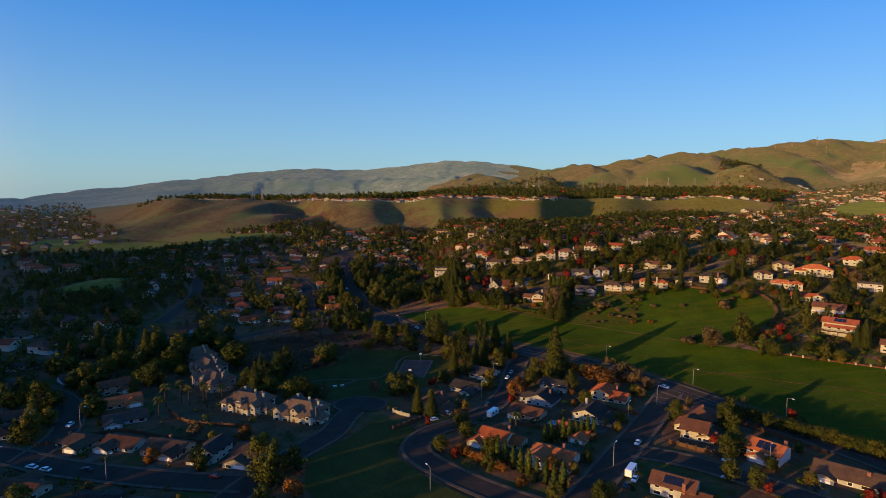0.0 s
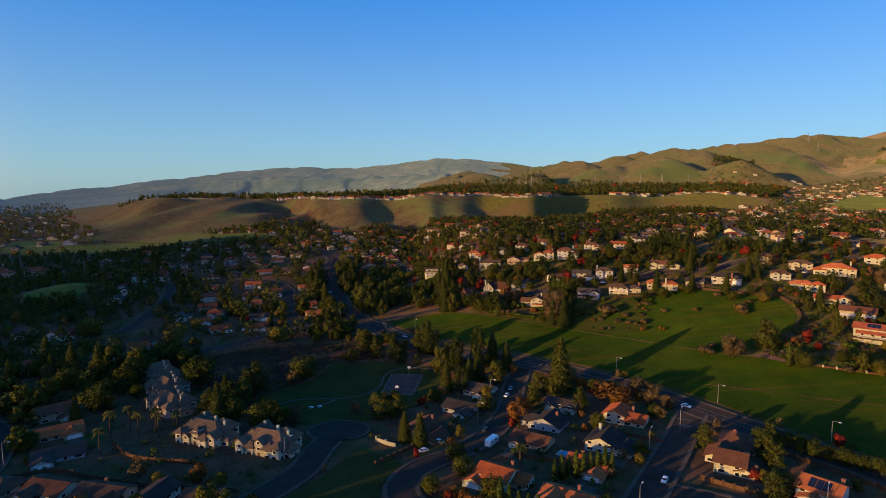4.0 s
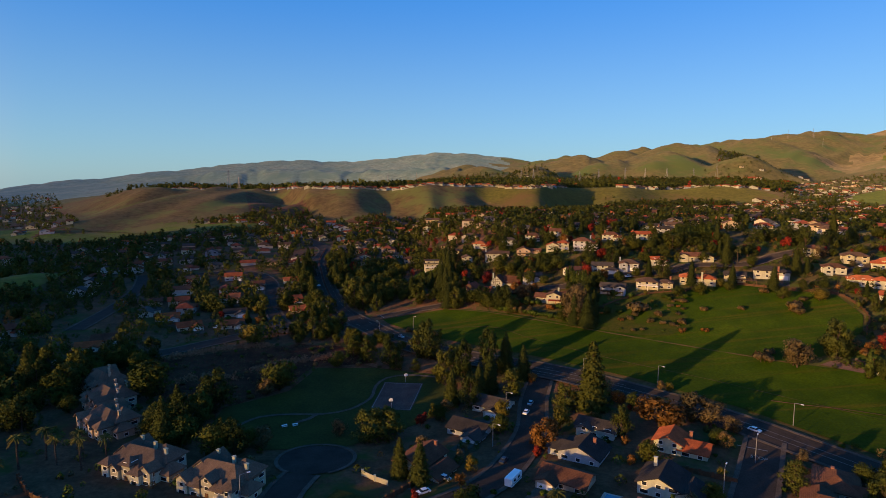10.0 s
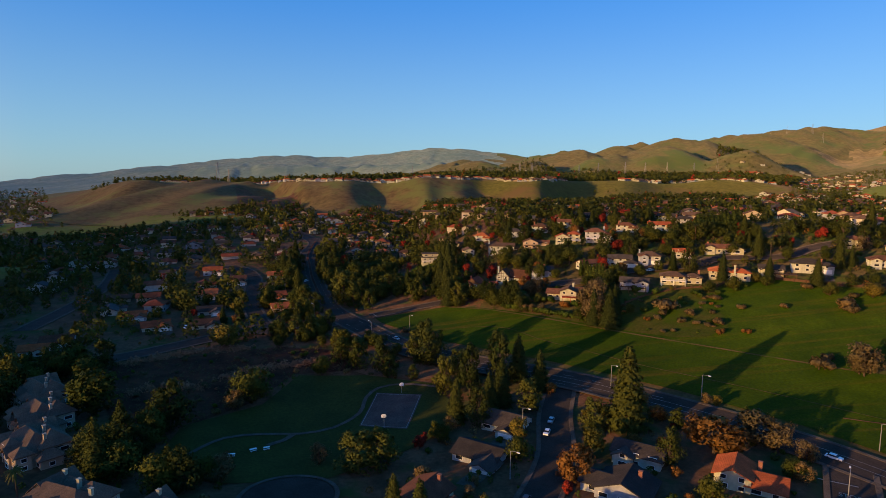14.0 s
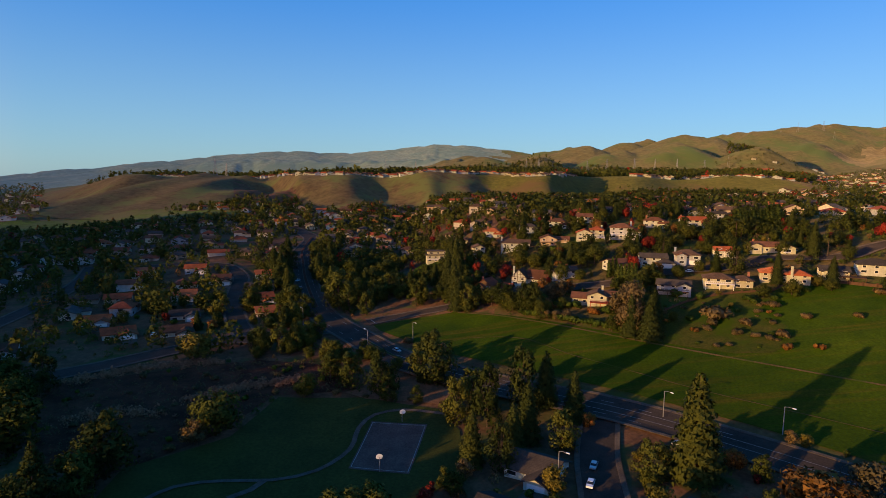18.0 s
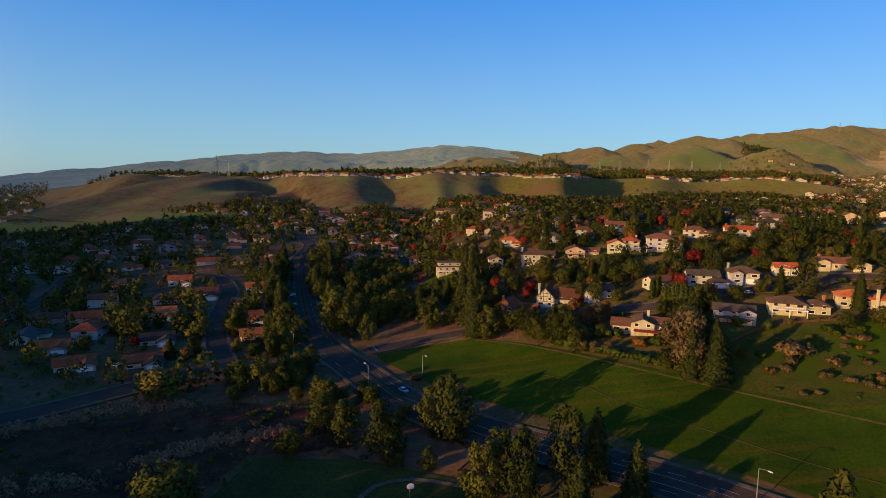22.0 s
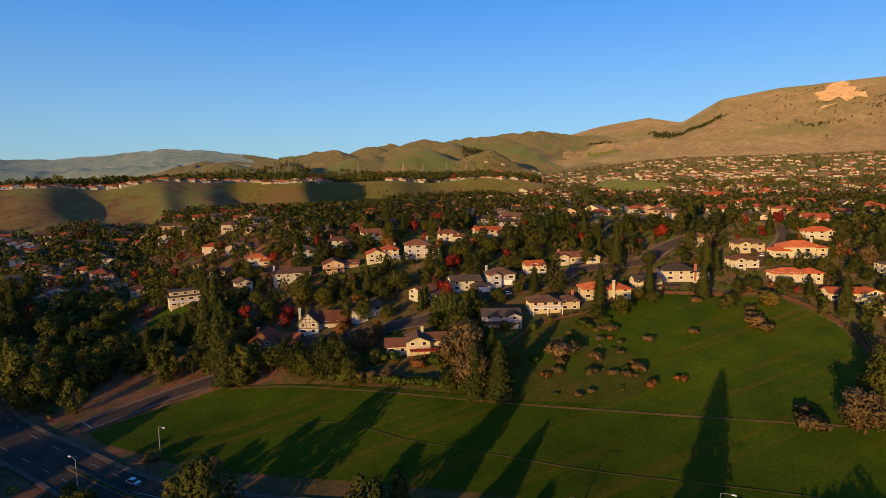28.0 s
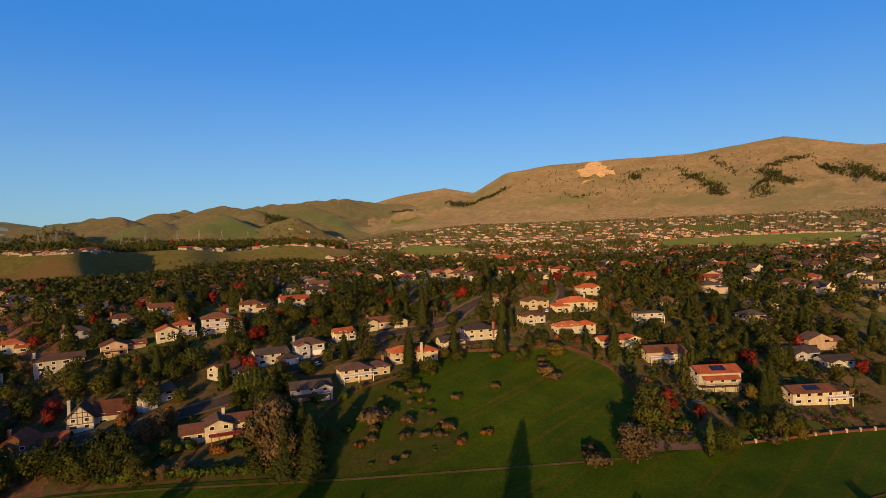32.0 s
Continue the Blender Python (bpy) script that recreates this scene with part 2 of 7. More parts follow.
def noise_node(n, l, scale, detail=4.0, rough=0.6, space="Object"):
    co = n.new("ShaderNodeTexCoord") if space != "World" else n.new("ShaderNodeNewGeometry")
    t = n.new("ShaderNodeTexNoise")
    t.inputs["Scale"].default_value, t.inputs["Detail"].default_value, t.inputs["Roughness"].default_value = scale, detail, rough
    l.new(co.outputs["Position" if space == "World" else space], t.inputs["Vector"])
    return t.outputs["Fac"]


def ramp_node(n, l, fac, stops, mode="LINEAR"):
    r = n.new("ShaderNodeValToRGB")
    r.color_ramp.interpolation = mode
    e = r.color_ramp.elements
    while len(e) < len(stops):
        e.new(0.5)
    for k, (p, c) in enumerate(stops):
        e[k].position, e[k].color = p, (*c, 1)
    l.new(fac, r.inputs[0])
    return r.outputs[0]


def mix_node(n, l, a, b, fac, mode="MIX"):
    m = n.new("ShaderNodeMix")
    m.data_type, m.blend_type = "RGBA", mode
    for s, v in ((0, fac), (6, a), (7, b)):
        if isinstance(v, (int, float)):
            m.inputs[s].default_value = v
        elif isinstance(v, tuple):
            m.inputs[s].default_value = (*v, 1)
        else:
            l.new(v, m.inputs[s])
    return m.outputs[2]


def bump_node(n, l, bsdf, height, strength, distance):
    b = n.new("ShaderNodeBump")
    b.inputs["Strength"].default_value, b.inputs["Distance"].default_value = strength, distance
    l.new(height, b.inputs["Height"])
    l.new(b.outputs[0], bsdf.inputs["Normal"])


def mottled(name, dark, light, big, small, rough=0.9, bump=0.3, bump_m=0.05, space="World", third=None):
    """A surface with stains and grain: big and small are the sizes of its patches in metres."""
    m, n, l, bsdf = material(name, rough)
    a = noise_node(n, l, 1 / big, 3, 0.6, space)
    b = noise_node(n, l, 1 / small, 5, 0.65, space)
    c = ramp_node(n, l, a, ((0.32, dark), (0.68, light)))
    d = ramp_node(n, l, b, ((0.25, (0.55, 0.55, 0.55)), (0.75, (1.25, 1.25, 1.25))))
    c = mix_node(n, l, c, d, 1.0, "MULTIPLY")
    if third:
        e = noise_node(n, l, 1 / (big * 2.7), 4, 0.7, space)
        c = mix_node(n, l, c, third, ramp_node(n, l, e, ((0.5, (0, 0, 0)), (0.62, (1, 1, 1)))))
    l.new(c, bsdf.inputs["Base Color"])
    if bump:
        bump_node(n, l, bsdf, b, bump, bump_m)
    return m


def palette(name, colours, rough=0.85, grain=0.6, bump=0.2):
    """One of a few colours for each object, by its own chance number, with stains and grain."""
    m, n, l, bsdf = material(name, rough)
    info = n.new("ShaderNodeObjectInfo")
    k = len(colours)
    c = ramp_node(n, l, info.outputs["Random"], [(i / k, col) for i, col in enumerate(colours)], "CONSTANT")
    g = noise_node(n, l, grain, 6, 0.7)
    c = mix_node(n, l, c, ramp_node(n, l, g, ((0.3, (0.72, 0.72, 0.72)), (0.7, (1.12, 1.12, 1.12)))), 1.0, "MULTIPLY")
    l.new(c, bsdf.inputs["Base Color"])
    if bump:
        bump_node(n, l, bsdf, noise_node(n, l, 6.0, 3), bump, 0.03)
    return m


M_SOIL = mottled("garden_soil", (0.07, 0.038, 0.02), (0.145, 0.075, 0.04), 9, 1.2, third=(0.042, 0.054, 0.014))
M_RIDGE = mottled("dry_grass_hill", (0.089, 0.062, 0.029), (0.118, 0.093, 0.037), 34, 9, third=(0.097, 0.106, 0.032), bump=0.6, bump_m=0.8)
M_RIDGE_GREEN = mottled("green_grass_hill", (0.083, 0.078, 0.018), (0.097, 0.096, 0.019), 55, 7, third=(0.097, 0.067, 0.026), bump=0.5, bump_m=0.6)
M_FIELD = mottled("field_grass", (0.073, 0.105, 0.015), (0.106, 0.126, 0.021), 50, 6, third=(0.113, 0.098, 0.035))
M_GARDEN = mottled("garden_ground", (0.044, 0.044, 0.012), (0.098, 0.066, 0.030), 11, 1.5, third=(0.042, 0.060, 0.010))
M_HILLS = mottled("rolling_hill_grass", (0.096, 0.096, 0.038), (0.131, 0.112, 0.051), 120, 18, third=(0.073, 0.102, 0.032), bump=0.5, bump_m=3.0)
# mountain grass, its colour greyed slightly with blue for aerial haze
M_MOUNTAIN = mottled("mountain_grass", (0.163, 0.130, 0.062), (0.217, 0.177, 0.088), 160, 22, third=(0.123, 0.122, 0.050), bump=0.6, bump_m=4.0)
# far range: distance haze is mixed into the scrub colour as pale blue-green
M_RANGE = mottled("haze_tinted_scrub", (0.116, 0.185, 0.166), (0.181, 0.228, 0.189), 200, 30, third=(0.097, 0.157, 0.139), bump=0.5, bump_m=5.0)
M_TOWNLAND = mottled("town_grassland", (0.083, 0.078, 0.024), (0.143, 0.112, 0.044), 45, 6, third=(0.072, 0.092, 0.020))


def mown_grass(name, dark, light, dry, way):
    """Grass with patches, fine tufts and long streaks left by the mower along a heading."""
    m, n, l, bsdf = material(name, 0.9)
    a = noise_node(n, l, 1 / 18.0, 4, 0.6, "World")
    b = noise_node(n, l, 1 / 0.8, 5, 0.65, "World")
    geo, turn, streak = n.new("ShaderNodeNewGeometry"), n.new("ShaderNodeMapping"), n.new("ShaderNodeTexNoise")
    turn.inputs["Rotation"].default_value, turn.inputs["Scale"].default_value = (0, 0, way), (0.012, 0.30, 0.05)
    streak.inputs["Scale"].default_value, streak.inputs["Detail"].default_value = 1.0, 4.0
    l.new(geo.outputs["Position"], turn.inputs["Vector"])
    l.new(turn.outputs[0], streak.inputs["Vector"])
    c = ramp_node(n, l, a, ((0.30, dark), (0.70, light)))
    c = mix_node(n, l, c, dry, ramp_node(n, l, streak.outputs["Fac"], ((0.52, (0, 0, 0)), (0.72, (0.75, 0.75, 0.75)))))
    c = mix_node(n, l, c, ramp_node(n, l, b, ((0.25, (0.55, 0.55, 0.55)), (0.75, (1.25, 1.25, 1.25)))), 1.0, "MULTIPLY")
    e = noise_node(n, l, 1 / 45.0, 4, 0.7, "World")
    c = mix_node(n, l, c, ramp_node(n, l, e, ((0.35, (0.72, 0.78, 0.8)), (0.65, (1.15, 1.1, 1.0)))), 1.0, "MULTIPLY")
    l.new(c, bsdf.inputs["Base Color"])
    bump_node(n, l, bsdf, b, 0.6, 0.15)
    return m


M_MEADOW = mown_grass("meadow_grass", (0.018, 0.040, 0.001), (0.035, 0.061, 0.001), (0.061, 0.054, 0.005), math.radians(40))
M_LAWN = mottled("lawn", (0.031, 0.038, 0.009), (0.049, 0.056, 0.012), 14, 0.8, bump=0.4, bump_m=0.08)
M_ASPHALT = mottled("asphalt", (0.034, 0.028, 0.023), (0.053, 0.042, 0.034), 6, 0.4, bump=0.2, bump_m=0.01)
M_CONCRETE = mottled("concrete", (0.071, 0.055, 0.042), (0.112, 0.090, 0.070), 3, 0.3, bump=0.2, bump_m=0.01)


# ---- mesh helpers ----
def mesh_object(name, verts, faces, mats, parent=None, smooth=False, slots=None):
    me = bpy.data.meshes.new(name)
    me.from_pydata(verts, [], faces)
    for m in mats if isinstance(mats, (list, tuple)) else [mats]:
        me.materials.append(m)
    if slots is not None:
        me.polygons.foreach_set("material_index", slots)
    if smooth:
        me.polygons.foreach_set("use_smooth", [True] * len(me.polygons))
    me.update()
    ob = new(name, me)
    if parent:
        ob.parent = parent
    return ob


def inside(px, py, poly):
    """Which of the points lie inside the closed outline."""
    c = np.zeros(np.shape(px), bool)
    for (x1, y1), (x2, y2) in zip(poly, poly[1:] + poly[:1]):
        hit = ((y1 > py) != (y2 > py)) & (px < (x2 - x1) * (py - y1) / (y2 - y1 + 1e-9) + x1)
        c ^= hit
    return c


FIELD_WEST = [(-560, 935), (-508, 940), (-480, 985), (-440, 1000), (-317, 945), (-226, 895), (-215, 845), (-298, 842), (-385, 868), (-430, 845), (-505, 850), (-555, 880)]
FIELD_FAR = [(-600, 845), (-690, 960), (-735, 1050), (-705, 1100), (-640, 1040), (-600, 985), (-565, 921), (-540, 860)]


# ---- the land: one sheet out to the horizon ----
def build_land():
    azs = np.concatenate([np.arange(-180, -56, 4.0), np.arange(-56, -42, 0.5), np.arange(-42, 48, 0.3), np.arange(48, 96, 0.4), np.arange(96, 180, 4.0)])
    rs = np.concatenate([np.arange(0.5, 60, 12.0), np.arange(60, 700, 7.0), 700 * 1.0125 ** np.arange(0, 158)])
    rs = rs[rs < 4800]
    a, r = np.meshgrid(np.radians(azs), rs)
    x, y = -5 + r * np.sin(a), 175 + r * np.cos(a)
    z = ground(x, y)
    na, nr = len(azs), len(rs)
    verts = np.stack([x, y, z], -1).reshape(-1, 3)
    i, j = np.meshgrid(np.arange(nr - 1), np.arange(na), indexing="ij")
    k = (j + 1) % na
    faces = np.stack([i * na + j, i * na + k, (i + 1) * na + k, (i + 1) * na + j], -1).reshape(-1, 4)
    fr, fa = rs[i.ravel()], azs[j.ravel()]
    top_r, wide = brow(fa)
    far = np.where(fa < -19, np.interp(fa, (-40, -28, -22, -19), (1000, 840, 860, 900)), top_r - wide - 15) + 25 * np.sin(fa * 1.3)
    slots = np.zeros(len(faces), int)
    slots[(fr > far) & (fa > -34.5 + 0.8 * np.sin(fr / 60.0)) & (fa < 36)] = 1
    slots[(fr > 150) & (fr < 520) & (fa > 2 + 0.02 * fr)] = 8
    wob = fa + 1.2 * np.sin(fr / 37.0) + 0.7 * np.sin(fr / 15.0 + fa)
    slots[(slots == 1) & (wob > 6.2) & (wob < 33)] = 5
    cx, cy = -5 + fr * np.sin(np.radians(fa)), 175 + fr * np.cos(np.radians(fa))
    for field in (FIELD_WEST, FIELD_FAR):
        slots[inside(cx + 8 * np.sin(cy / 23.0), cy + 8 * np.sin(cx / 19.0), field)] = 7
    slots[(fr > 420 + 14 * np.sin(fa)) & (fa >= 34)] = 4
    base = np.interp(fa, (-50, -20, 10, 30, 45, 60, 90, 180), (2600, 2100, 1800, 2100, 2500, 2500, 2300, 2600))
    drift = fa + 2.5 * np.sin(fr / 210.0) + 1.2 * np.sin(fr / 71.0 + fa)
    slots[(fr > base) & (drift >= 38)] = 2
    slots[(fr > base) & (drift < 38)] = 6
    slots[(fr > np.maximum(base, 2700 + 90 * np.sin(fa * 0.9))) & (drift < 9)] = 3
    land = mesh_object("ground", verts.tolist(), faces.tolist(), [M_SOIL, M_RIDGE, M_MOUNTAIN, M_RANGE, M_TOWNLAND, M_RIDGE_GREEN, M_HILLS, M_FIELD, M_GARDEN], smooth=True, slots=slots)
    return tagged(land, "dry grass valley floor with hills and mountains", "ground", kind="structure")


build_land()


def patch(name, outline, lift, mat, label, cell=3.0, category="ground"):
    """A piece of ground cover that follows the land inside an outline, a little above it."""
    bm = bmesh.new()
    vs = [bm.verts.new((px, py, 0)) for px, py in outline]
    bm.faces.new(vs)
    xs, ys = [p[0] for p in outline], [p[1] for p in outline]
    for axis, lo, hi in ((0, min(xs), max(xs)), (1, min(ys), max(ys))):
        v = lo + cell
        while v < hi:
            co, no = ((v, 0, 0), (1, 0, 0)) if axis == 0 else ((0, v, 0), (0, 1, 0))
            bmesh.ops.bisect_plane(bm, geom=bm.verts[:] + bm.edges[:] + bm.faces[:], plane_co=co, plane_no=no)
            v += cell
    pts = np.array([v.co[:2] for v in bm.verts])
    zs = ground(pts[:, 0], pts[:, 1]) + lift
    for v, z in zip(bm.verts, zs):
        v.co.z = z
    bmesh.ops.recalc_face_normals(bm, faces=bm.faces)
    me = bpy.data.meshes.new(name)
    bm.to_mesh(me)
    bm.free()
    if sum(p.normal.z for p in me.polygons) < 0:
        me.flip_normals()
    me.materials.append(mat)
    me.polygons.foreach_set("use_smooth", [True] * len(me.polygons))
    return tagged(new(name, me), label, category, kind="structure")


def smooth_line(points, step=4.0):
    """A curve through the points (Catmull-Rom), as points about step apart, with their sideways directions."""
    p = [np.array(q, float) for q in points]
    p = [2 * p[0] - p[1]] + p + [2 * p[-1] - p[-2]]
    out = []
    for a, b, c, d in zip(p, p[1:], p[2:], p[3:]):
        k = max(1, int(np.linalg.norm(c - b) / step))
        for i in range(k):
            t = i / k
            out.append(0.5 * (2 * b + (c - a) * t + (2 * a - 5 * b + 4 * c - d) * t * t + (3 * b - a - 3 * c + d) * t ** 3))
    out.append(p[-2])
    out = np.array(out)
    way = np.gradient(out, axis=0)
    way /= np.linalg.norm(way, axis=1)[:, None]
    return out, np.stack([way[:, 1], -way[:, 0]], -1)


def ribbon(name, points, left, right, lift, mat, label="", parent=None, step=4.0, thick=0.0):
    """A strip along a line, from left to right metres beside it, that follows the land."""
    mid, sd = smooth_line(points, step)
    offs = np.linspace(left, right, max(2, int(abs(right - left) / 3.0) + 1))
    base = ground(mid[:, 0], mid[:, 1])
    verts, faces = [], []
    for q, s, z in zip(mid, sd, base):
        for o in offs:
            w = q + s * o
            verts.append((w[0], w[1], max(float(ground(w[0], w[1])), float(z) - 0.4) + lift))
    k = len(offs)
    for i in range(len(mid) - 1):
        for j in range(k - 1):
            faces.append((i * k + j, i * k + j + 1, (i + 1) * k + j + 1, (i + 1) * k + j))
    if thick:
        n0 = len(verts)
        verts += [(x, y, z - thick) for x, y, z in verts]
        for i in range(len(mid) - 1):
            for j in (0, k - 1):
                faces.append((i * k + j, (i + 1) * k + j, n0 + (i + 1) * k + j, n0 + i * k + j))
    ob = mesh_object(name, verts, faces, mat, parent)
    if parent is None:
        tagged(ob, label, name, kind="structure")
    elif label:
        tagged(ob, label)
    return ob

# ---- more materials ----
def plain(name, colour, rough=0.6, metal=0.0, grain=0.0):
    m, n, l, bsdf = material(name, rough, metal)
    if grain:
        g = noise_node(n, l, grain, 5, 0.7)
        c = mix_node(n, l, colour, ramp_node(n, l, g, ((0.3, (0.7, 0.7, 0.7)), (0.7, (1.15, 1.15, 1.15)))), 1.0, "MULTIPLY")
        l.new(c, bsdf.inputs["Base Color"])
    else:
        bsdf.inputs["Base Color"].default_value = (*colour, 1)
    return m


def shingles(name, colours):
    """Roof covering: one colour a house, courses of shingles and weather stains."""
    m, n, l, bsdf = material(name, 0.9)
    info = n.new("ShaderNodeObjectInfo")
    k = len(colours)
    c = ramp_node(n, l, info.outputs["Random"], [(i / k, col) for i, col in enumerate(colours)], "CONSTANT")
    co = n.new("ShaderNodeTexCoord")
    w = n.new("ShaderNodeTexWave")
    w.wave_type, w.bands_direction = "BANDS", "Z"
    w.inputs["Scale"].default_value, w.inputs["Distortion"].default_value = 1.6, 1.0
    w.inputs["Detail"].default_value, w.inputs["Detail Scale"].default_value = 2.0, 3.0
    l.new(co.outputs["Object"], w.inputs["Vector"])
    big = noise_node(n, l, 0.25, 4, 0.6)
    fine = noise_node(n, l, 2.5, 4, 0.7)
    c = mix_node(n, l, c, ramp_node(n, l, big, ((0.3, (0.7, 0.7, 0.72)), (0.7, (1.2, 1.15, 1.1)))), 1.0, "MULTIPLY")
    c = mix_node(n, l, c, ramp_node(n, l, fine, ((0.3, (0.7, 0.7, 0.7)), (0.7, (1.25, 1.25, 1.25)))), 1.0, "MULTIPLY")
    l.new(c, bsdf.inputs["Base Color"])
    bump_node(n, l, bsdf, w.outputs["Fac"], 0.5, 0.06)
    return m


def foliage(name, dark, light):
    """Leaves: each clump and each tree of its own shade, a little light passing through."""
    m, n, l, bsdf = material(name, 0.75)
    geo = n.new("ShaderNodeNewGeometry")
    info = n.new("ShaderNodeObjectInfo")
    c = ramp_node(n, l, geo.outputs["Random Per Island"], ((0.0, dark), (1.0, light)))
    t = ramp_node(n, l, info.outputs["Random"], ((0.0, (0.65, 0.72, 0.7)), (0.5, (1.0, 1.0, 1.0)), (1.0, (1.35, 1.2, 0.95))))
    c = mix_node(n, l, c, t, 1.0, "MULTIPLY")
    l.new(c, bsdf.inputs["Base Color"])
    tr = n.new("ShaderNodeBsdfTranslucent")
    l.new(c, tr.inputs[0])
    mx = n.new("ShaderNodeMixShader")
    mx.inputs[0].default_value = 0.16
    l.new(bsdf.outputs[0], mx.inputs[1])
    l.new(tr.outputs[0], mx.inputs[2])
    l.new(mx.outputs[0], n["Material Output"].inputs[0])
    return m


M_BARK = mottled("bark", (0.05, 0.035, 0.025), (0.11, 0.08, 0.055), 0.8, 0.1, space="Object")
L_OAK = foliage("oak_leaves", (0.042, 0.052, 0.009), (0.072, 0.084, 0.015))
L_GUM = foliage("gum_leaves", (0.050, 0.060, 0.011), (0.080, 0.092, 0.018))
L_CONIFER = foliage("conifer_needles", (0.032, 0.043, 0.010), (0.049, 0.061, 0.013))
L_CYPRESS = foliage("cypress_leaves", (0.037, 0.057, 0.012), (0.085, 0.113, 0.022))
L_YELLOW = foliage("yellowing_leaves", (0.085, 0.076, 0.012), (0.160, 0.130, 0.024))
L_RED = foliage("red_leaves", (0.120, 0.014, 0.010), (0.270, 0.042, 0.024))
L_RUST = foliage("rust_leaves", (0.131, 0.057, 0.015), (0.262, 0.123, 0.030))
L_BROWN = foliage("dry_twigs", (0.085, 0.062, 0.028), (0.165, 0.120, 0.052))
L_BRUSH = foliage("reddish_brush", (0.208, 0.099, 0.054), (0.384, 0.184, 0.099))
L_PALM = foliage("palm_fronds", (0.045, 0.052, 0.014), (0.105, 0.100, 0.028))
L_HEDGE = foliage("hedge_leaves", (0.036, 0.060, 0.009), (0.075, 0.105, 0.016))
R_BROWN = shingles("brown_roof", ((0.11, 0.052, 0.032), (0.08, 0.044, 0.028), (0.13, 0.062, 0.038), (0.085, 0.056, 0.04)))
R_GREY = shingles("grey_roof", ((0.046, 0.041, 0.038), (0.062, 0.053, 0.046), (0.038, 0.034, 0.031)))
R_TILE = shingles("red_tile_roof", ((0.297, 0.082, 0.031), (0.237, 0.066, 0.029), (0.327, 0.106, 0.043)))
R_RUST = shingles("rust_brown_roof", ((0.20, 0.058, 0.032), (0.16, 0.05, 0.03), (0.235, 0.07, 0.038)))
R_TAN = shingles("tan_roof", ((0.15, 0.108, 0.078), (0.125, 0.092, 0.068), (0.165, 0.115, 0.08)))
R_MIX = shingles("town_roof", ((0.08, 0.05, 0.035), (0.22, 0.06, 0.03), (0.065, 0.062, 0.06), (0.10, 0.066, 0.046), (0.17, 0.055, 0.032), (0.055, 0.05, 0.046)))
W_WHITE = palette("white_stucco", ((0.476, 0.499, 0.407), (0.423, 0.439, 0.369), (0.459, 0.459, 0.365)))
W_CREAM = palette("cream_stucco", ((0.457, 0.435, 0.293), (0.483, 0.474, 0.344), (0.413, 0.381, 0.257)))
W_TAN = palette("tan_stucco", ((0.44, 0.33, 0.22), (0.38, 0.29, 0.20), (0.48, 0.37, 0.26)))
W_BROWN = palette("brown_shingle", ((0.16, 0.095, 0.055), (0.18, 0.11, 0.065)))
W_GREY = palette("grey_siding", ((0.36, 0.37, 0.38), (0.42, 0.43, 0.42), (0.33, 0.36, 0.40)))
W_MIX = palette("town_walls", ((0.47, 0.42, 0.35), (0.46, 0.38, 0.27), (0.38, 0.30, 0.21), (0.52, 0.49, 0.43), (0.30, 0.31, 0.32), (0.56, 0.51, 0.41)))
M_TRIM = plain("white_trim", (0.72, 0.70, 0.66), 0.5)
M_PANE = plain("window_glass", (0.015, 0.018, 0.022), 0.06)
M_WOOD = plain("dark_wood", (0.10, 0.055, 0.03), 0.7, grain=1.5)
M_REDWOOD = plain("red_stained_wood", (0.30, 0.055, 0.025), 0.7, grain=1.2)
M_BOARD = plain("weathered_board", (0.13, 0.055, 0.032), 0.8, grain=1.2)
M_BRICK = plain("brick", (0.30, 0.13, 0.08), 0.9, grain=2.0)
M_STEEL = plain("galvanised_steel", (0.22, 0.225, 0.23), 0.6, 0.3)
M_PAINT = plain("road_paint", (0.24, 0.22, 0.19), 0.7, grain=0.8)
M_DIRT = mottled("bare_earth", (0.112, 0.059, 0.032), (0.168, 0.098, 0.056), 5, 0.6, third=(0.070, 0.052, 0.028))
M_MULCH = mottled("brown_scrub", (0.044, 0.016, 0.009), (0.108, 0.039, 0.020), 7, 0.8, bump=0.8, bump_m=0.3)
M_COURT = mottled("court_surface", (0.084, 0.052, 0.043), (0.119, 0.077, 0.063), 5, 0.5, bump=0.1, bump_m=0.01)
M_SOLAR = plain("solar_glass", (0.012, 0.014, 0.025), 0.15)
M_DARKMETAL = plain("dark_metal", (0.05, 0.05, 0.055), 0.5, 0.5)


# ---- builders ----
def part(name, verts, faces, mat, parent, label="", smooth=False):
    ob = mesh_object(name, verts, faces, mat, parent, smooth)
    return tagged(ob, label) if label else ob


def box_geo(x0, y0, z0, x1, y1, z1):
    v = [(x, y, z) for z in (z0, z1) for x, y in ((x0, y0), (x1, y0), (x1, y1), (x0, y1))]
    return v, [(3, 2, 1, 0), (4, 5, 6, 7), (0, 1, 5, 4), (1, 2, 6, 5), (2, 3, 7, 6), (3, 0, 4, 7)]


def join_geo(*geos):
    V, F = [], []
    for v, f in geos:
        k = len(V)
        V += v
        F += [tuple(i + k for i in q) for q in f]
    return V, F


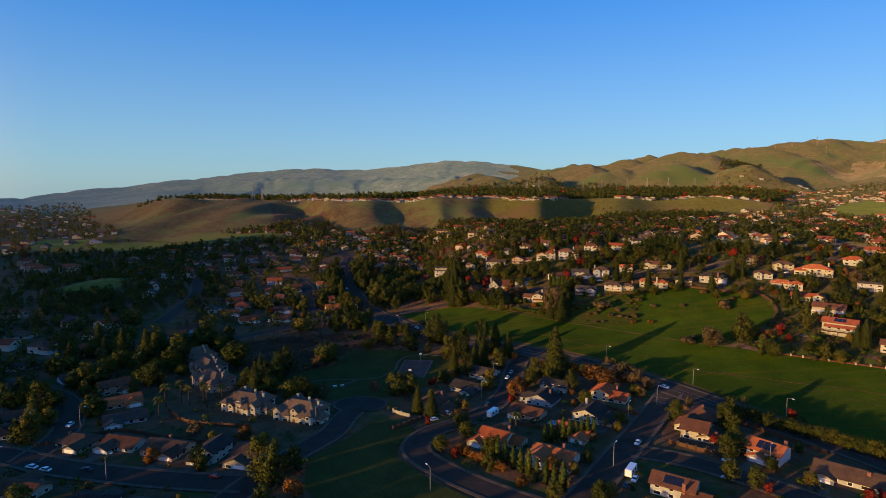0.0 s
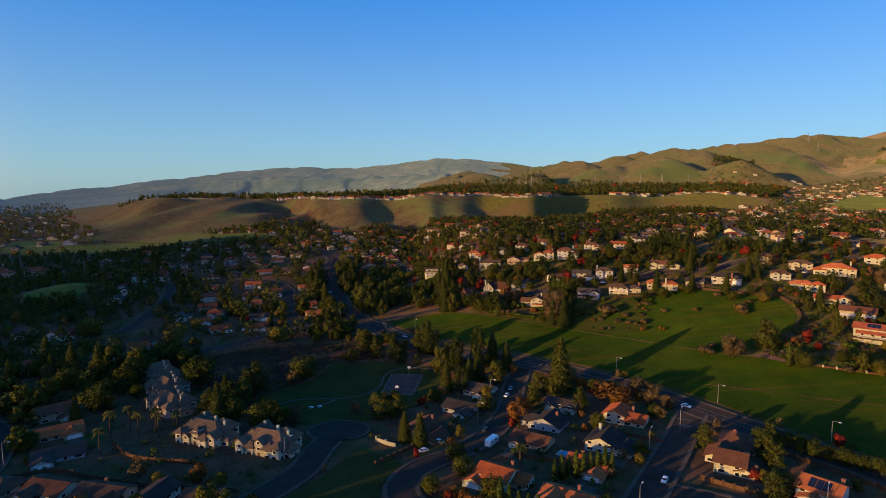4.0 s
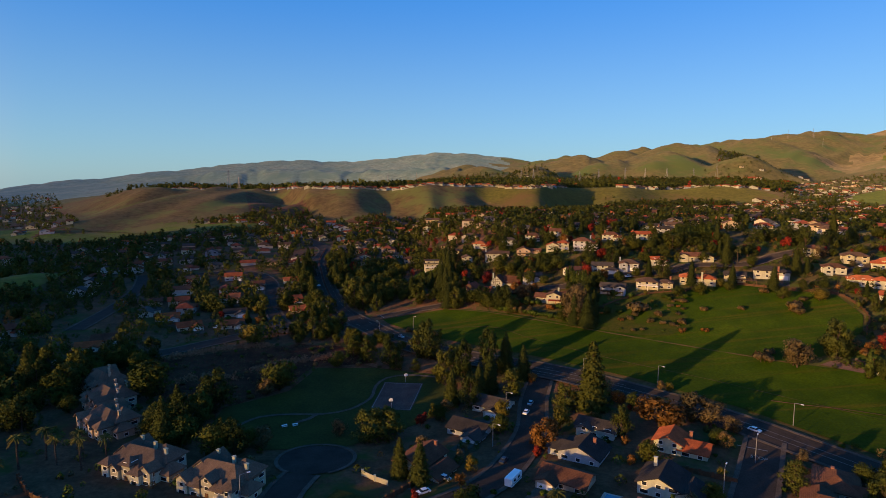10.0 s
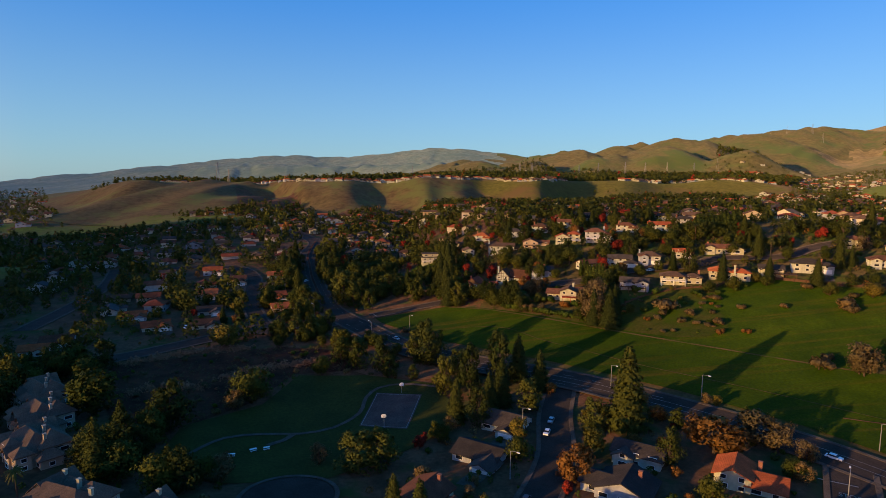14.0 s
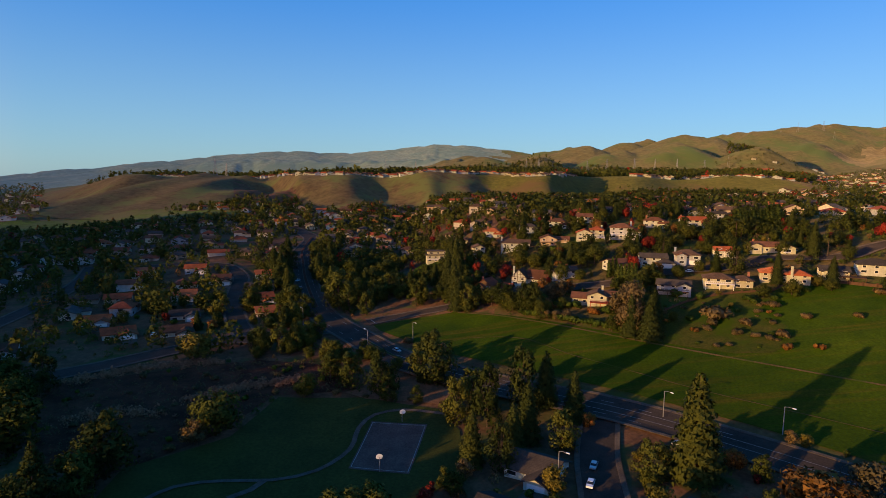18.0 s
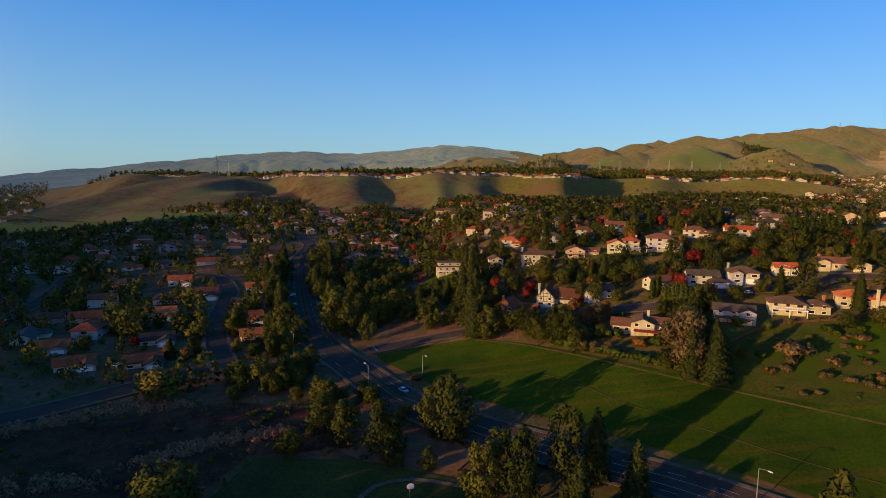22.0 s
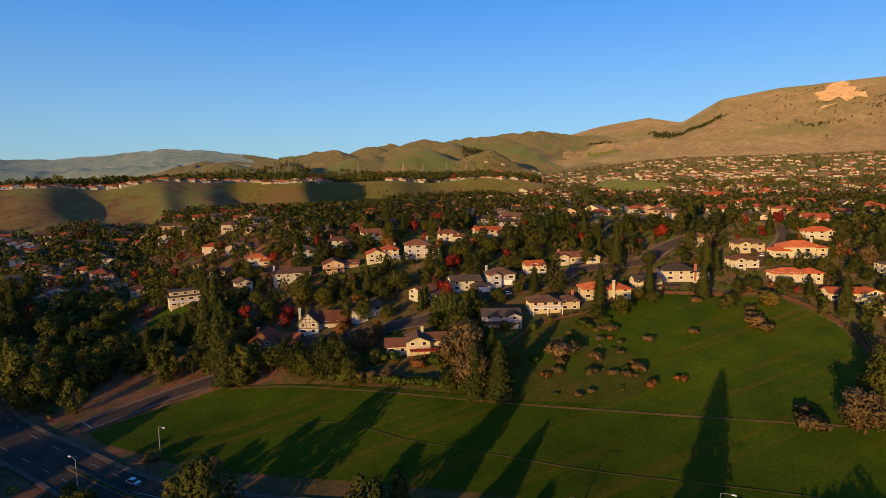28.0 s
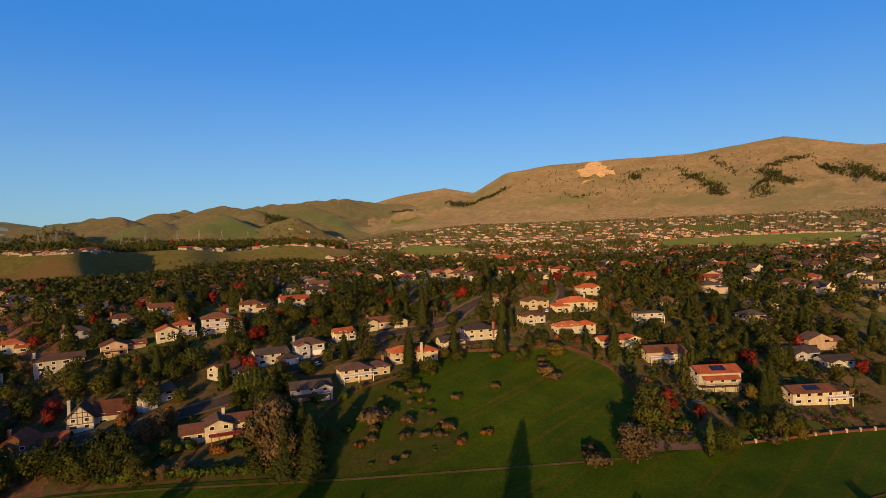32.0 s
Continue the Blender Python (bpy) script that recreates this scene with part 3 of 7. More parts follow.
def tube_geo(path, radii, sides=7):
    """A tapered tube along points."""
    V, F = [], []
    path = [Vector(p) for p in path]
    for i, p in enumerate(path):
        way = (path[min(i + 1, len(path) - 1)] - path[max(i - 1, 0)]).normalized()
        a = way.orthogonal().normalized()
        b = way.cross(a)
        for k in range(sides):
            t = 2 * math.pi * k / sides
            V.append(tuple(p + (a * math.cos(t) + b * math.sin(t)) * radii[i]))
    for i in range(len(path) - 1):
        for k in range(sides):
            m = (k + 1) % sides
            F.append((i * sides + k, i * sides + m, (i + 1) * sides + m, (i + 1) * sides + k))
    F.append(tuple(range(sides))[::-1])
    F.append(tuple((len(path) - 1) * sides + k for k in range(sides)))
    return V, F


SHARED = {}


def shared_part(name, key, make, mat, parent, m, label=""):
    """A part whose mesh is shared by all alike parts."""
    if key not in SHARED:
        v, f = make()
        me = bpy.data.meshes.new(name)
        me.from_pydata(v, [], f)
        me.materials.append(mat)
        SHARED[key] = me
    ob = new(name, SHARED[key])
    ob.parent = parent
    ob.matrix_basis = m
    return tagged(ob, label) if label else ob


def frame_geo(w, h, b=0.12, t=0.10, bars=1):
    """A window frame w by h in the x-z plane, its face towards -y."""
    out = [(-w / 2, 0), (w / 2, 0), (w / 2, h), (-w / 2, h)]
    inn = [(-w / 2 + b, b), (w / 2 - b, b), (w / 2 - b, h - b), (-w / 2 + b, h - b)]
    V = [(x, y, z) for y in (-t, 0) for ring in (out, inn) for x, z in ring]
    F = []
    for i in range(4):
        j = (i + 1) % 4
        F += [(i, j, 4 + j, 4 + i), (8 + j, 8 + i, 12 + i, 12 + j), (j, i, 8 + i, 8 + j), (4 + i, 4 + j, 12 + j, 12 + i)]
    return V, F


def window(parent, m, w, h, pane=True):
    """A window: frame, with its pane set back in it."""
    f = shared_part("window", ("frame", w, h), lambda: frame_geo(w, h, bars=1 if w < 2.2 else 2), M_TRIM, parent, m)
    if pane:
        shared_part("pane", ("pane", w, h), lambda: box_geo(-w / 2 + 0.1, -0.05, 0.1, w / 2 - 0.1, -0.02, h - 0.1), M_PANE, f, Matrix())
    return f


def roof_geo(w, d, h, kind, over=0.75, pitch=0.42, thick=0.28):
    """A roof over a block w by d whose walls end at h: 'x' or 'y' gable (ridge along that axis), 'hip' or 'flat'."""
    a, b = w / 2 + over, d / 2 + over
    if kind == "flat":
        return box_geo(-a, -b, h, a, b, h + 0.35)
    e = h - over * pitch
    if kind == "hip":
        s = min(a, b)
        t = e + s * pitch
        rx, ry = max(a - s, 0.05), max(b - s, 0.05)
        base = [(-a, -b), (a, -b), (a, b), (-a, b)]
        top = [(-rx, -ry), (rx, -ry), (rx, ry), (-rx, ry)]
        v = [(x, y, e) for x, y in base] + [(x, y, e + thick) for x, y in base] + [(x, y, t + thick) for x, y in top]
        f = [(3, 2, 1, 0)] + [(i, (i + 1) % 4, 4 + (i + 1) % 4, 4 + i) for i in range(4)]
        f += [(4 + i, 4 + (i + 1) % 4, 8 + (i + 1) % 4, 8 + i) for i in range(4)] + [(8, 9, 10, 11)]
        return v, f
    if kind == "y":
        v, f = roof_geo(d, w, h, "x", over, pitch, thick)
        return [(-y, x, z) for x, y, z in v], f
    t = e + b * pitch
    v = [(-a, -b, e), (a, -b, e), (a, b, e), (-a, b, e), (-a, 0, t), (a, 0, t)]
    v += [(x, y, z + thick) for x, y, z in v]
    f = [(0, 4, 5, 1), (4, 3, 2, 5), (6, 7, 11, 10), (10, 11, 8, 9), (0, 1, 7, 6), (2, 3, 9, 8), (1, 5, 11, 7), (5, 2, 8, 11), (4, 0, 6, 10), (3, 4, 10, 9)]
    return v, f


def wall_geo(w, d, h, kind, foot=4.0, pitch=0.42):
    """The walls of a block, with gable triangles where the roof has them; foot: how deep they go into the slope."""
    v, f = box_geo(-w / 2, -d / 2, -foot, w / 2, d / 2, h)
    if kind in "xy":
        if kind == "x":
            k = len(v)
            v = v + [(-w / 2, 0, h + d / 2 * pitch), (w / 2, 0, h + d / 2 * pitch)]
            f = f + [(7, 4, k), (5, 6, k + 1), (4, 5, k + 1, k), (6, 7, k, k + 1)]
        else:
            k = len(v)
            v = v + [(0, -d / 2, h + w / 2 * pitch), (0, d / 2, h + w / 2 * pitch)]
            f = f + [(4, 5, k), (6, 7, k + 1), (5, 6, k + 1, k), (7, 4, k, k + 1)]
    return v, f


def moved(geo, x=0, y=0, z=0):
    v, f = geo
    return [(a + x, b + y, c + z) for a, b, c in v], f


DRIVES = []  # poses of garage fronts
SIZE = 0.9  # the houses are of modest size
HOMES = []  # circles of ground that houses stand on


def put(x, y, rz=0.0, lift=0.0, s=1.0):
    return Matrix.LocRotScale((x, y, float(ground(x, y)) + lift), Euler((0, 0, radians(rz))), (s, s, s))


def house(x, y, rz, blocks, walls, roof, label, chimney=None, garage=None, door=None, deck=None, pitch=0.42, solar=False, lift=0.0, half_timber=False, name="house", group="", windows=True):
    """A house of one or more blocks (cx, cy, w, d, base, height, roof kind). Its front looks to -y before it is turned by rz."""
    if len(blocks) == 1 and blocks[0][6] in ("x", "hip") and blocks[0][2] > 9:  # a gabled bay breaks a plain front
        b = blocks[0]
        blocks = [b, (b[2] * 0.24 * (1 if int(x + y) % 2 else -1), -b[3] / 2, b[2] * 0.38, 4.4, 0, b[5] * 0.96, "y")]
    blocks = [(b[0], b[1], b[2], b[3], b[4] * 0.84, b[5] * 0.84, b[6]) for b in blocks]
    root = new(name)
    root.matrix_basis = put(x, y, rz, lift - 0.45, SIZE)
    size = max(max(abs(b[0]) + b[2] / 2, abs(b[1]) + b[3] / 2) for b in blocks)
    HOMES.append((x, y, size * SIZE + 2.0))
    for k, b in enumerate(blocks):
        part("wall" if k == 0 else "wing_wall", *moved(wall_geo(b[2], b[3], b[5], b[6], 4.0 if b[4] == 0 else 0.0, pitch), b[0], b[1], b[4]), walls, root)
        part("roof" if k == 0 else "wing_roof", *moved(roof_geo(b[2], b[3], b[5], b[6], pitch=pitch), b[0], b[1], b[4] + 0.004 * k), roof, root)
    turn = radians(rz)
    for k, (cx, cy, w, d, base, h, kind) in enumerate(blocks):
        if not windows:
            break
        for side in range(4):
            n = ((0, -1), (1, 0), (0, 1), (-1, 0))[side]
            out = (n[0] * math.cos(turn) - n[1] * math.sin(turn), n[0] * math.sin(turn) + n[1] * math.cos(turn))
            if out[0] * (-5 - x) + out[1] * (150 - y) < 0.15 * math.hypot(x + 5, y - 150):
                continue
            run = w if n[0] == 0 else d
            deep = d / 2 if n[0] == 0 else w / 2
            mid = Vector((cx + n[0] * deep, cy + n[1] * deep, 0))
            # skip a side that is buried in another block
            probe = mid + Vector((n[0], n[1], 0)) * 0.6
            if any(j != k and abs(probe.x - o[0]) < o[2] / 2 and abs(probe.y - o[1]) < o[3] / 2 and o[4] + o[5] > base + h * 0.6 for j, o in enumerate(blocks)):
                continue
            for s in range(max(1, int(round(h / 2.45)))):
                count = max(1, int(run / 3.9))
                for i in range(count):
                    u = (i + 0.5) / count * run - run / 2
                    if s == 0 and base == 0 and side == 0 and garage and garage[0] == k and abs(u - garage[1]) < 3.6:
                        continue
                    if s == 0 and base == 0 and side == 0 and door and door[0] == k and abs(u - door[1]) < 1.8:
                        continue
                    ww = 2.5 if (i + s + side) % 3 == 0 and run / count > 3.2 else 1.6
                    m = Matrix.Translation((mid.x - n[1] * u, mid.y + n[0] * u, base + 0.75 + s * 2.4)) @ Matrix.Rotation(radians(90 * side), 4, "Z")
                    window(root, m, ww, 1.35)
    if garage:
        b = blocks[garage[0]]
        m = Matrix.Translation((b[0] + garage[1], b[1] - b[3] / 2, b[4] + 0.05))
        DRIVES.append((root.matrix_basis @ Matrix.Translation((b[0] + garage[1], b[1] - b[3] / 2, 0)), walls))
        shared_part("garage_door", "garage", lambda: join_geo(box_geo(-2.5, -0.06, 0, 2.5, 0, 2.2), *[box_geo(-2.4, -0.11, 0.08 + 0.53 * i, 2.4, -0.06, 0.53 + 0.53 * i) for i in range(4)]), M_TRIM, root, m, "white panelled garage door")
    if door:
        b = blocks[door[0]]
        m = Matrix.Translation((b[0] + door[1], b[1] - b[3] / 2, b[4] + 0.05))
        shared_part("door", "door", lambda: join_geo(box_geo(-0.6, -0.12, 0, 0.6, 0, 2.2), box_geo(-0.45, -0.15, 0.1, 0.45, -0.12, 2.05)), M_WOOD, root, m, "dark wooden front door")
    for cx, cy, top in (chimney if isinstance(chimney, list) else [chimney] if chimney else []):
        top *= 0.86
        part("chimney", *join_geo(box_geo(cx - 0.5, cy - 0.38, 0, cx + 0.5, cy + 0.38, top), box_geo(cx - 0.6, cy - 0.48, top, cx + 0.6, cy + 0.48, top + 0.22)), walls if top > 8 else M_BRICK, root)
    if deck:
        x0, x1, y0, y1, z, dm = deck
        z *= 0.84
        g = [box_geo(x0, y0, z - 0.25, x1, y1, z)] + [box_geo(px - 0.12, y0 + 0.1, -3, px + 0.12, y0 + 0.34, z - 0.25) for px in np.linspace(x0 + 0.3, x1 - 0.3, max(2, int((x1 - x0) / 3.5)))]
        part("deck", *join_geo(*g), dm, root)
        rail = [box_geo(x0, y0, z + 0.95, x1, y0 + 0.1, z + 1.07)]
        rail += [box_geo(px - 0.05, y0, z, px + 0.05, y0 + 0.1, z + 0.95) for px in np.arange(x0 + 0.1, x1, 0.9)]
        part("railing", *join_geo(*rail), dm, root)
    if solar:
        b = blocks[0]
        g = []
        for i in range(3):
            xx = b[0] - 3 + i * 2.1
            zz = b[4] + b[5]
            yy0, yy1 = b[1] - b[3] / 2 + 0.8, b[1] - 1.0
            z0, z1 = zz + (yy0 - b[1] + b[3] / 2) * pitch + 0.42, zz + (yy1 - b[1] + b[3] / 2) * pitch + 0.42
            part("solar_panel", [(xx, yy0, z0), (xx + 1.95, yy0, z0), (xx + 1.95, yy1, z1), (xx, yy1, z1), (xx, yy0, z0 - 0.1), (xx + 1.95, yy0, z0 - 0.1), (xx + 1.95, yy1, z1 - 0.1), (xx, yy1, z1 - 0.1)],
                 [(0, 1, 2, 3), (7, 6, 5, 4), (0, 4, 5, 1), (1, 5, 6, 2), (2, 6, 7, 3), (3, 7, 4, 0)], M_SOLAR, root)
    if half_timber:
        b = blocks[0]
        g = []
        yy = b[1] - b[3] / 2
        for px in np.linspace(b[0] - b[2] / 2 + 0.2, b[0] + b[2] / 2 - 0.2, 6):
            g.append(box_geo(px - 0.13, yy - 0.06, 2.3, px + 0.13, yy, b[5] + (b[2] / 2 - abs(px - b[0])) * pitch - 0.2))
        for pz in (2.3, b[5], b[5] + 1.6):
            half = b[2] / 2 - 0.1 - max(0, pz - b[5]) / pitch
            g.append(box_geo(b[0] - half, yy - 0.07, pz, b[0] + half, yy, pz + 0.26))
        part("half_timbering", *join_geo(*g), M_WOOD, root, "dark timber strips on white plaster")
    return tagged(root, label, "house", group)


# ---- trees ----
def leaf_tris(rng, p, d, size, long=1.0):
    """One small leaf spray at each point, facing roughly along d: arrays of corners."""
    k = len(p)
    n = d + rng.normal(size=(k, 3)) * 0.45
    n /= np.linalg.norm(n, axis=1)[:, None]
    a = np.cross(n, rng.normal(size=(k, 3)))
    a /= np.linalg.norm(a, axis=1)[:, None]
    b = np.cross(n, a)
    s = size * rng.uniform(0.6, 1.35, size=(k, 1))
    return np.stack([p + a * s * 1.15 * long, p - a * s * 0.7 * long + b * s * 0.85, p - a * s * 0.6 * long - b * s * 0.85], 1).reshape(-1, 3)


def crown_mesh(V, N, leaves):
    """The crown as one mesh; its shading follows the rounded clumps, as dense foliage does."""
    me = bpy.data.meshes.new("crown")
    me.from_pydata(V.tolist(), [], np.arange(len(V)).reshape(-1, 3).tolist())
    me.materials.append(leaves)
    me.polygons.foreach_set("use_smooth", [True] * len(me.polygons))
    me.normals_split_custom_set_from_vertices(np.repeat(N, 3, axis=0).tolist())
    return me


def clump_leaves(rng, centres, radii, per, size, middle, squash=1.0):
    """Leaf sprays on and in rough balls, with the direction each one shades by."""
    P, D, N = [], [], []
    for c, r in zip(centres, radii):
        k = max(6, int(per))
        d = rng.normal(size=(k, 3))
        d /= np.linalg.norm(d, axis=1)[:, None]
        p = np.array(c) + d * np.array([1, 1, squash]) * (r * rng.uniform(0.55, 1.12, size=(k, 1)))
        out = p - np.array(middle)
        out /= np.linalg.norm(out, axis=1)[:, None] + 1e-6
        n = 0.6 * d + 0.5 * out + 0.22 * rng.normal(size=(k, 3))
        P.append(p), D.append(0.7 * d + 0.3 * out), N.append(n / np.linalg.norm(n, axis=1)[:, None])
    P, D, N = np.concatenate(P), np.concatenate(D), np.concatenate(N)
    return leaf_tris(rng, P, D, size), N


def cone_leaves(rng, count, h, spread, tiers, size):
    """Needled sprays of a conifer: whorls of drooping boughs that shorten to the tip."""
    f = 1 - np.sqrt(rng.random(count))
    t = rng.uniform(0, 2 * math.pi, count)
    step = (f * tiers + 0.35 * np.sin(t * 3 + f * 9)) % 1.0
    bough = 0.82 + 0.18 * np.sin(t * 5 + np.floor(f * tiers) * 2.4)
    rad = spread * (1 - f) ** 0.62 * (1.0 - 0.36 * step) * bough + 0.12
    q = rad * np.sqrt(rng.uniform(0.30, 1.0, count))
    z = h * (0.07 + 0.93 * f) - 0.22 * q
    P = np.stack([np.cos(t) * q, np.sin(t) * q, z], 1)
    D = np.stack([np.cos(t), np.sin(t), np.full(count, 0.55)], 1)
    D /= np.linalg.norm(D, axis=1)[:, None]
    N = D + 0.28 * rng.normal(size=(count, 3))
    return leaf_tris(rng, P, D, size, 1.3), N / np.linalg.norm(N, axis=1)[:, None]


def tree_proto(name, kind, leaves, label, seed, h, spread, per=34, size=0.55, tiers=12):
    """One tree: tapered trunk with limbs, and a crown of leaf clumps. Stands far below the land until it is copied."""
    rng = np.random.default_rng(seed)
    cs, rs = [], []
    limbs = []
    if kind == "round":
        trunk_top = h * 0.55
        for i in range(tiers):
            t = rng.uniform(0, 2 * math.pi)
            u = -0.9 + 1.85 * (i + rng.uniform(0.1, 0.9)) / tiers
            q = math.sqrt(max(0.04, 1 - u * u)) * rng.uniform(0.35, 0.72)
            cs.append((math.cos(t) * q * spread, math.sin(t) * q * spread, h * 0.54 + u * h * 0.33))
            rs.append(spread * rng.uniform(0.26, 0.46))
        limbs = [cs[i] for i in range(0, tiers, 3)]
    elif kind == "tall":
        trunk_top = h * 0.8
        for i in range(tiers):
            f = (i + 0.5) / tiers
            t = rng.uniform(0, 2 * math.pi)
            q = spread * (0.95 - 0.85 * abs(f - 0.32)) * rng.uniform(0.3, 0.85)
            cs.append((math.cos(t) * q, math.sin(t) * q, h * (0.13 + 0.8 * f)))
            rs.append(spread * rng.uniform(0.26, 0.44) * (1 - 0.45 * f))
        limbs = [cs[i] for i in range(1, tiers, 3)]
    elif kind == "cone":
        trunk_top = h * 0.96
    elif kind == "column":
        trunk_top = h * 0.9
        for i in range(tiers):
            f = i / (tiers - 1)
            cs.append((rng.uniform(-0.1, 0.1), rng.uniform(-0.1, 0.1), h * (0.08 + 0.86 * f)))
            rs.append(spread * (0.55 + 0.55 * math.sin(math.pi * min(1, f * 0.9 + 0.15))) * (1 - 0.55 * f ** 3))
    elif kind == "bush":
        trunk_top = h * 0.3
        for i in range(tiers):
            t = rng.uniform(0, 2 * math.pi)
            q = rng.uniform(0.2, 0.75) * spread
            cs.append((math.cos(t) * q, math.sin(t) * q, h * rng.uniform(0.3, 0.7)))
            rs.append(min(spread, h) * rng.uniform(0.25, 0.42))
    if kind == "cone":
        V, N = cone_leaves(rng, per * 60, h, spread, tiers, size)
    else:
        V, N = clump_leaves(rng, cs, rs, per * 2, size * 0.84, (0, 0, h * 0.45), 0.9)
    r0 = 0.015 * h + 0.06
    geo = [tube_geo([(0, 0, -1.0), (0.02 * h, 0.01 * h, h * 0.3), (0, 0, trunk_top)], [r0 * 1.3, r0, r0 * 0.3])]
    for c in limbs:
        geo.append(tube_geo([(0, 0, h * 0.25), (c[0] * 0.5, c[1] * 0.5, h * 0.25 + (c[2] - h * 0.25) * 0.6), c], [r0 * 0.55, r0 * 0.4, r0 * 0.12], 5))
    tv, tf = join_geo(*geo)
    root = mesh_object(name, tv, tf, M_BARK)
    me = crown_mesh(V, N, leaves)
    crown = new("crown", me)
    crown.parent = root
    return tagged(root, label, "tree" if kind != "bush" else "shrub")


def palm_proto(seed, h, crown_r):
    rng = np.random.default_rng(seed)
    V, F = tube_geo([(0, 0, -1), (0.2, 0.1, h * 0.5), (0, 0, h)], [0.38, 0.28, 0.24], 8)
    root = mesh_object("palm_tree", V, F, M_BARK)
    V, F = [], []
    for i in range(34):
        t = rng.uniform(0, 2 * math.pi)
        up = rng.uniform(-0.9, 1.1)
        ln = crown_r * rng.uniform(0.8, 1.1)
        pts = []
        for s in np.linspace(0, 1, 6):
            rr = ln * s * math.cos(up * 0.6)
            pts.append((math.cos(t) * rr, math.sin(t) * rr, h + ln * (math.sin(up) * s * 0.8 - 0.55 * s * s)))
        side = Vector((-math.sin(t), math.cos(t), 0))
        for s, (p, q) in enumerate(zip(pts, pts[1:])):
            w0, w1 = 0.32 * (1 - abs(s / 5 - 0.35)), 0.32 * (1 - abs((s + 1) / 5 - 0.35))
            k = len(V)
            V += [tuple(Vector(p) - side * w0 + Vector((0, 0, -0.12))), tuple(Vector(p) + Vector((0, 0, 0.06))), tuple(Vector(p) + side * w0 + Vector((0, 0, -0.12))),
                  tuple(Vector(q) - side * w1 + Vector((0, 0, -0.12))), tuple(Vector(q) + Vector((0, 0, 0.06))), tuple(Vector(q) + side * w1 + Vector((0, 0, -0.12)))]
            F += [(k, k + 1, k + 4, k + 3), (k + 1, k + 2, k + 5, k + 4)]
    crown = mesh_object("crown", V, F, L_PALM, root)
    return tagged(root, "tall fan palm with a bare trunk", "palm tree")


RNG = random.Random(7)
PROTO = {}
USED = set()


def trees_of(kind, protos):
    PROTO[kind] = protos


trees_of("oak", [tree_proto("oak_tree", "round", L_OAK, "dark green oak with a broad rounded crown", 10 + i, 12, 6.6, 40, 0.48, 24) for i in range(4)])
trees_of("gum", [tree_proto("gum_tree", "tall", L_GUM, "tall olive-green tree with an uneven crown", 20 + i, 16, 7.6, 40, 0.50, 27) for i in range(4)])
trees_of("pine", [tree_proto("pine_tree", "tall", L_CONIFER, "tall dark pine with layered branches", 30 + i, 17, 8.2, 40, 0.50, 27) for i in range(3)])
trees_of("redwood", [tree_proto("redwood_tree", "cone", L_CONIFER, "tall cone-shaped dark green conifer", 40 + i, 21, 6.4, 66, 0.36, 15 + 3 * i) for i in range(3)])
trees_of("cypress", [tree_proto("cypress_tree", "column", L_CYPRESS, "slim dark green column of cypress", 50 + i, 9, 1.1, 40, 0.4, 10) for i in range(2)])
trees_of("yellow", [tree_proto("autumn_tree", "round", L_YELLOW, "small tree with yellow-green autumn leaves", 60 + i, 9, 4.3, 44, 0.44, 18) for i in range(2)])
trees_of("red", [tree_proto("autumn_tree", "round", L_RED, "small tree with deep red autumn leaves", 70 + i, 9, 4.0, 44, 0.44, 18) for i in range(2)])
trees_of("rust", [tree_proto("autumn_tree", "round", L_RUST, "tree with rust-orange autumn leaves", 80 + i, 9.5, 5.0, 44, 0.44, 18) for i in range(2)])
trees_of("bare", [tree_proto("bare_tree", "round", L_BROWN, "half-bare tree with dry brown twigs", 90 + i, 9.5, 4.6, 34, 0.38, 18) for i in range(2)])
trees_of("shrub", [tree_proto("shrub", "bush", L_HEDGE, "rounded green garden shrub", 100 + i, 2.4, 2.0, 26, 0.4, 8) for i in range(3)])
trees_of("red_bush", [tree_proto("rust_bush", "bush", L_RUST, "low rust-red shrub in the meadow", 110 + i, 2.6, 2.6, 30, 0.4, 8) for i in range(2)])
trees_of("brown_bush", [tree_proto("dry_bush", "bush", L_BROWN, "low dry brown shrub in the grass", 120 + i, 3.0, 3.0, 30, 0.4, 8) for i in range(2)])
trees_of("palm", [palm_proto(130 + i, 11, 2.8) for i in range(2)])


def tree(kind, x, y, s=1.0, label="", wide=1.0, group=""):
    """A tree of that kind at x, y; the first of each is the prototype itself, moved into place."""
    p = RNG.choice(PROTO[kind])
    m = Matrix.LocRotScale((x, y, float(ground(x, y)) - 0.1), Euler((0, 0, RNG.uniform(0, 6.28))), (s * wide, s * wide, s))
    if p.name not in USED:
        USED.add(p.name)
        p.matrix_basis = m
        ob = p
    else:
        keep = p.matrix_basis.copy()
        p.matrix_basis = Matrix()
        ob = copy_thing(p, m)
        p.matrix_basis = keep
    if label or group:
        tagged(ob, label, "", group)
    return ob

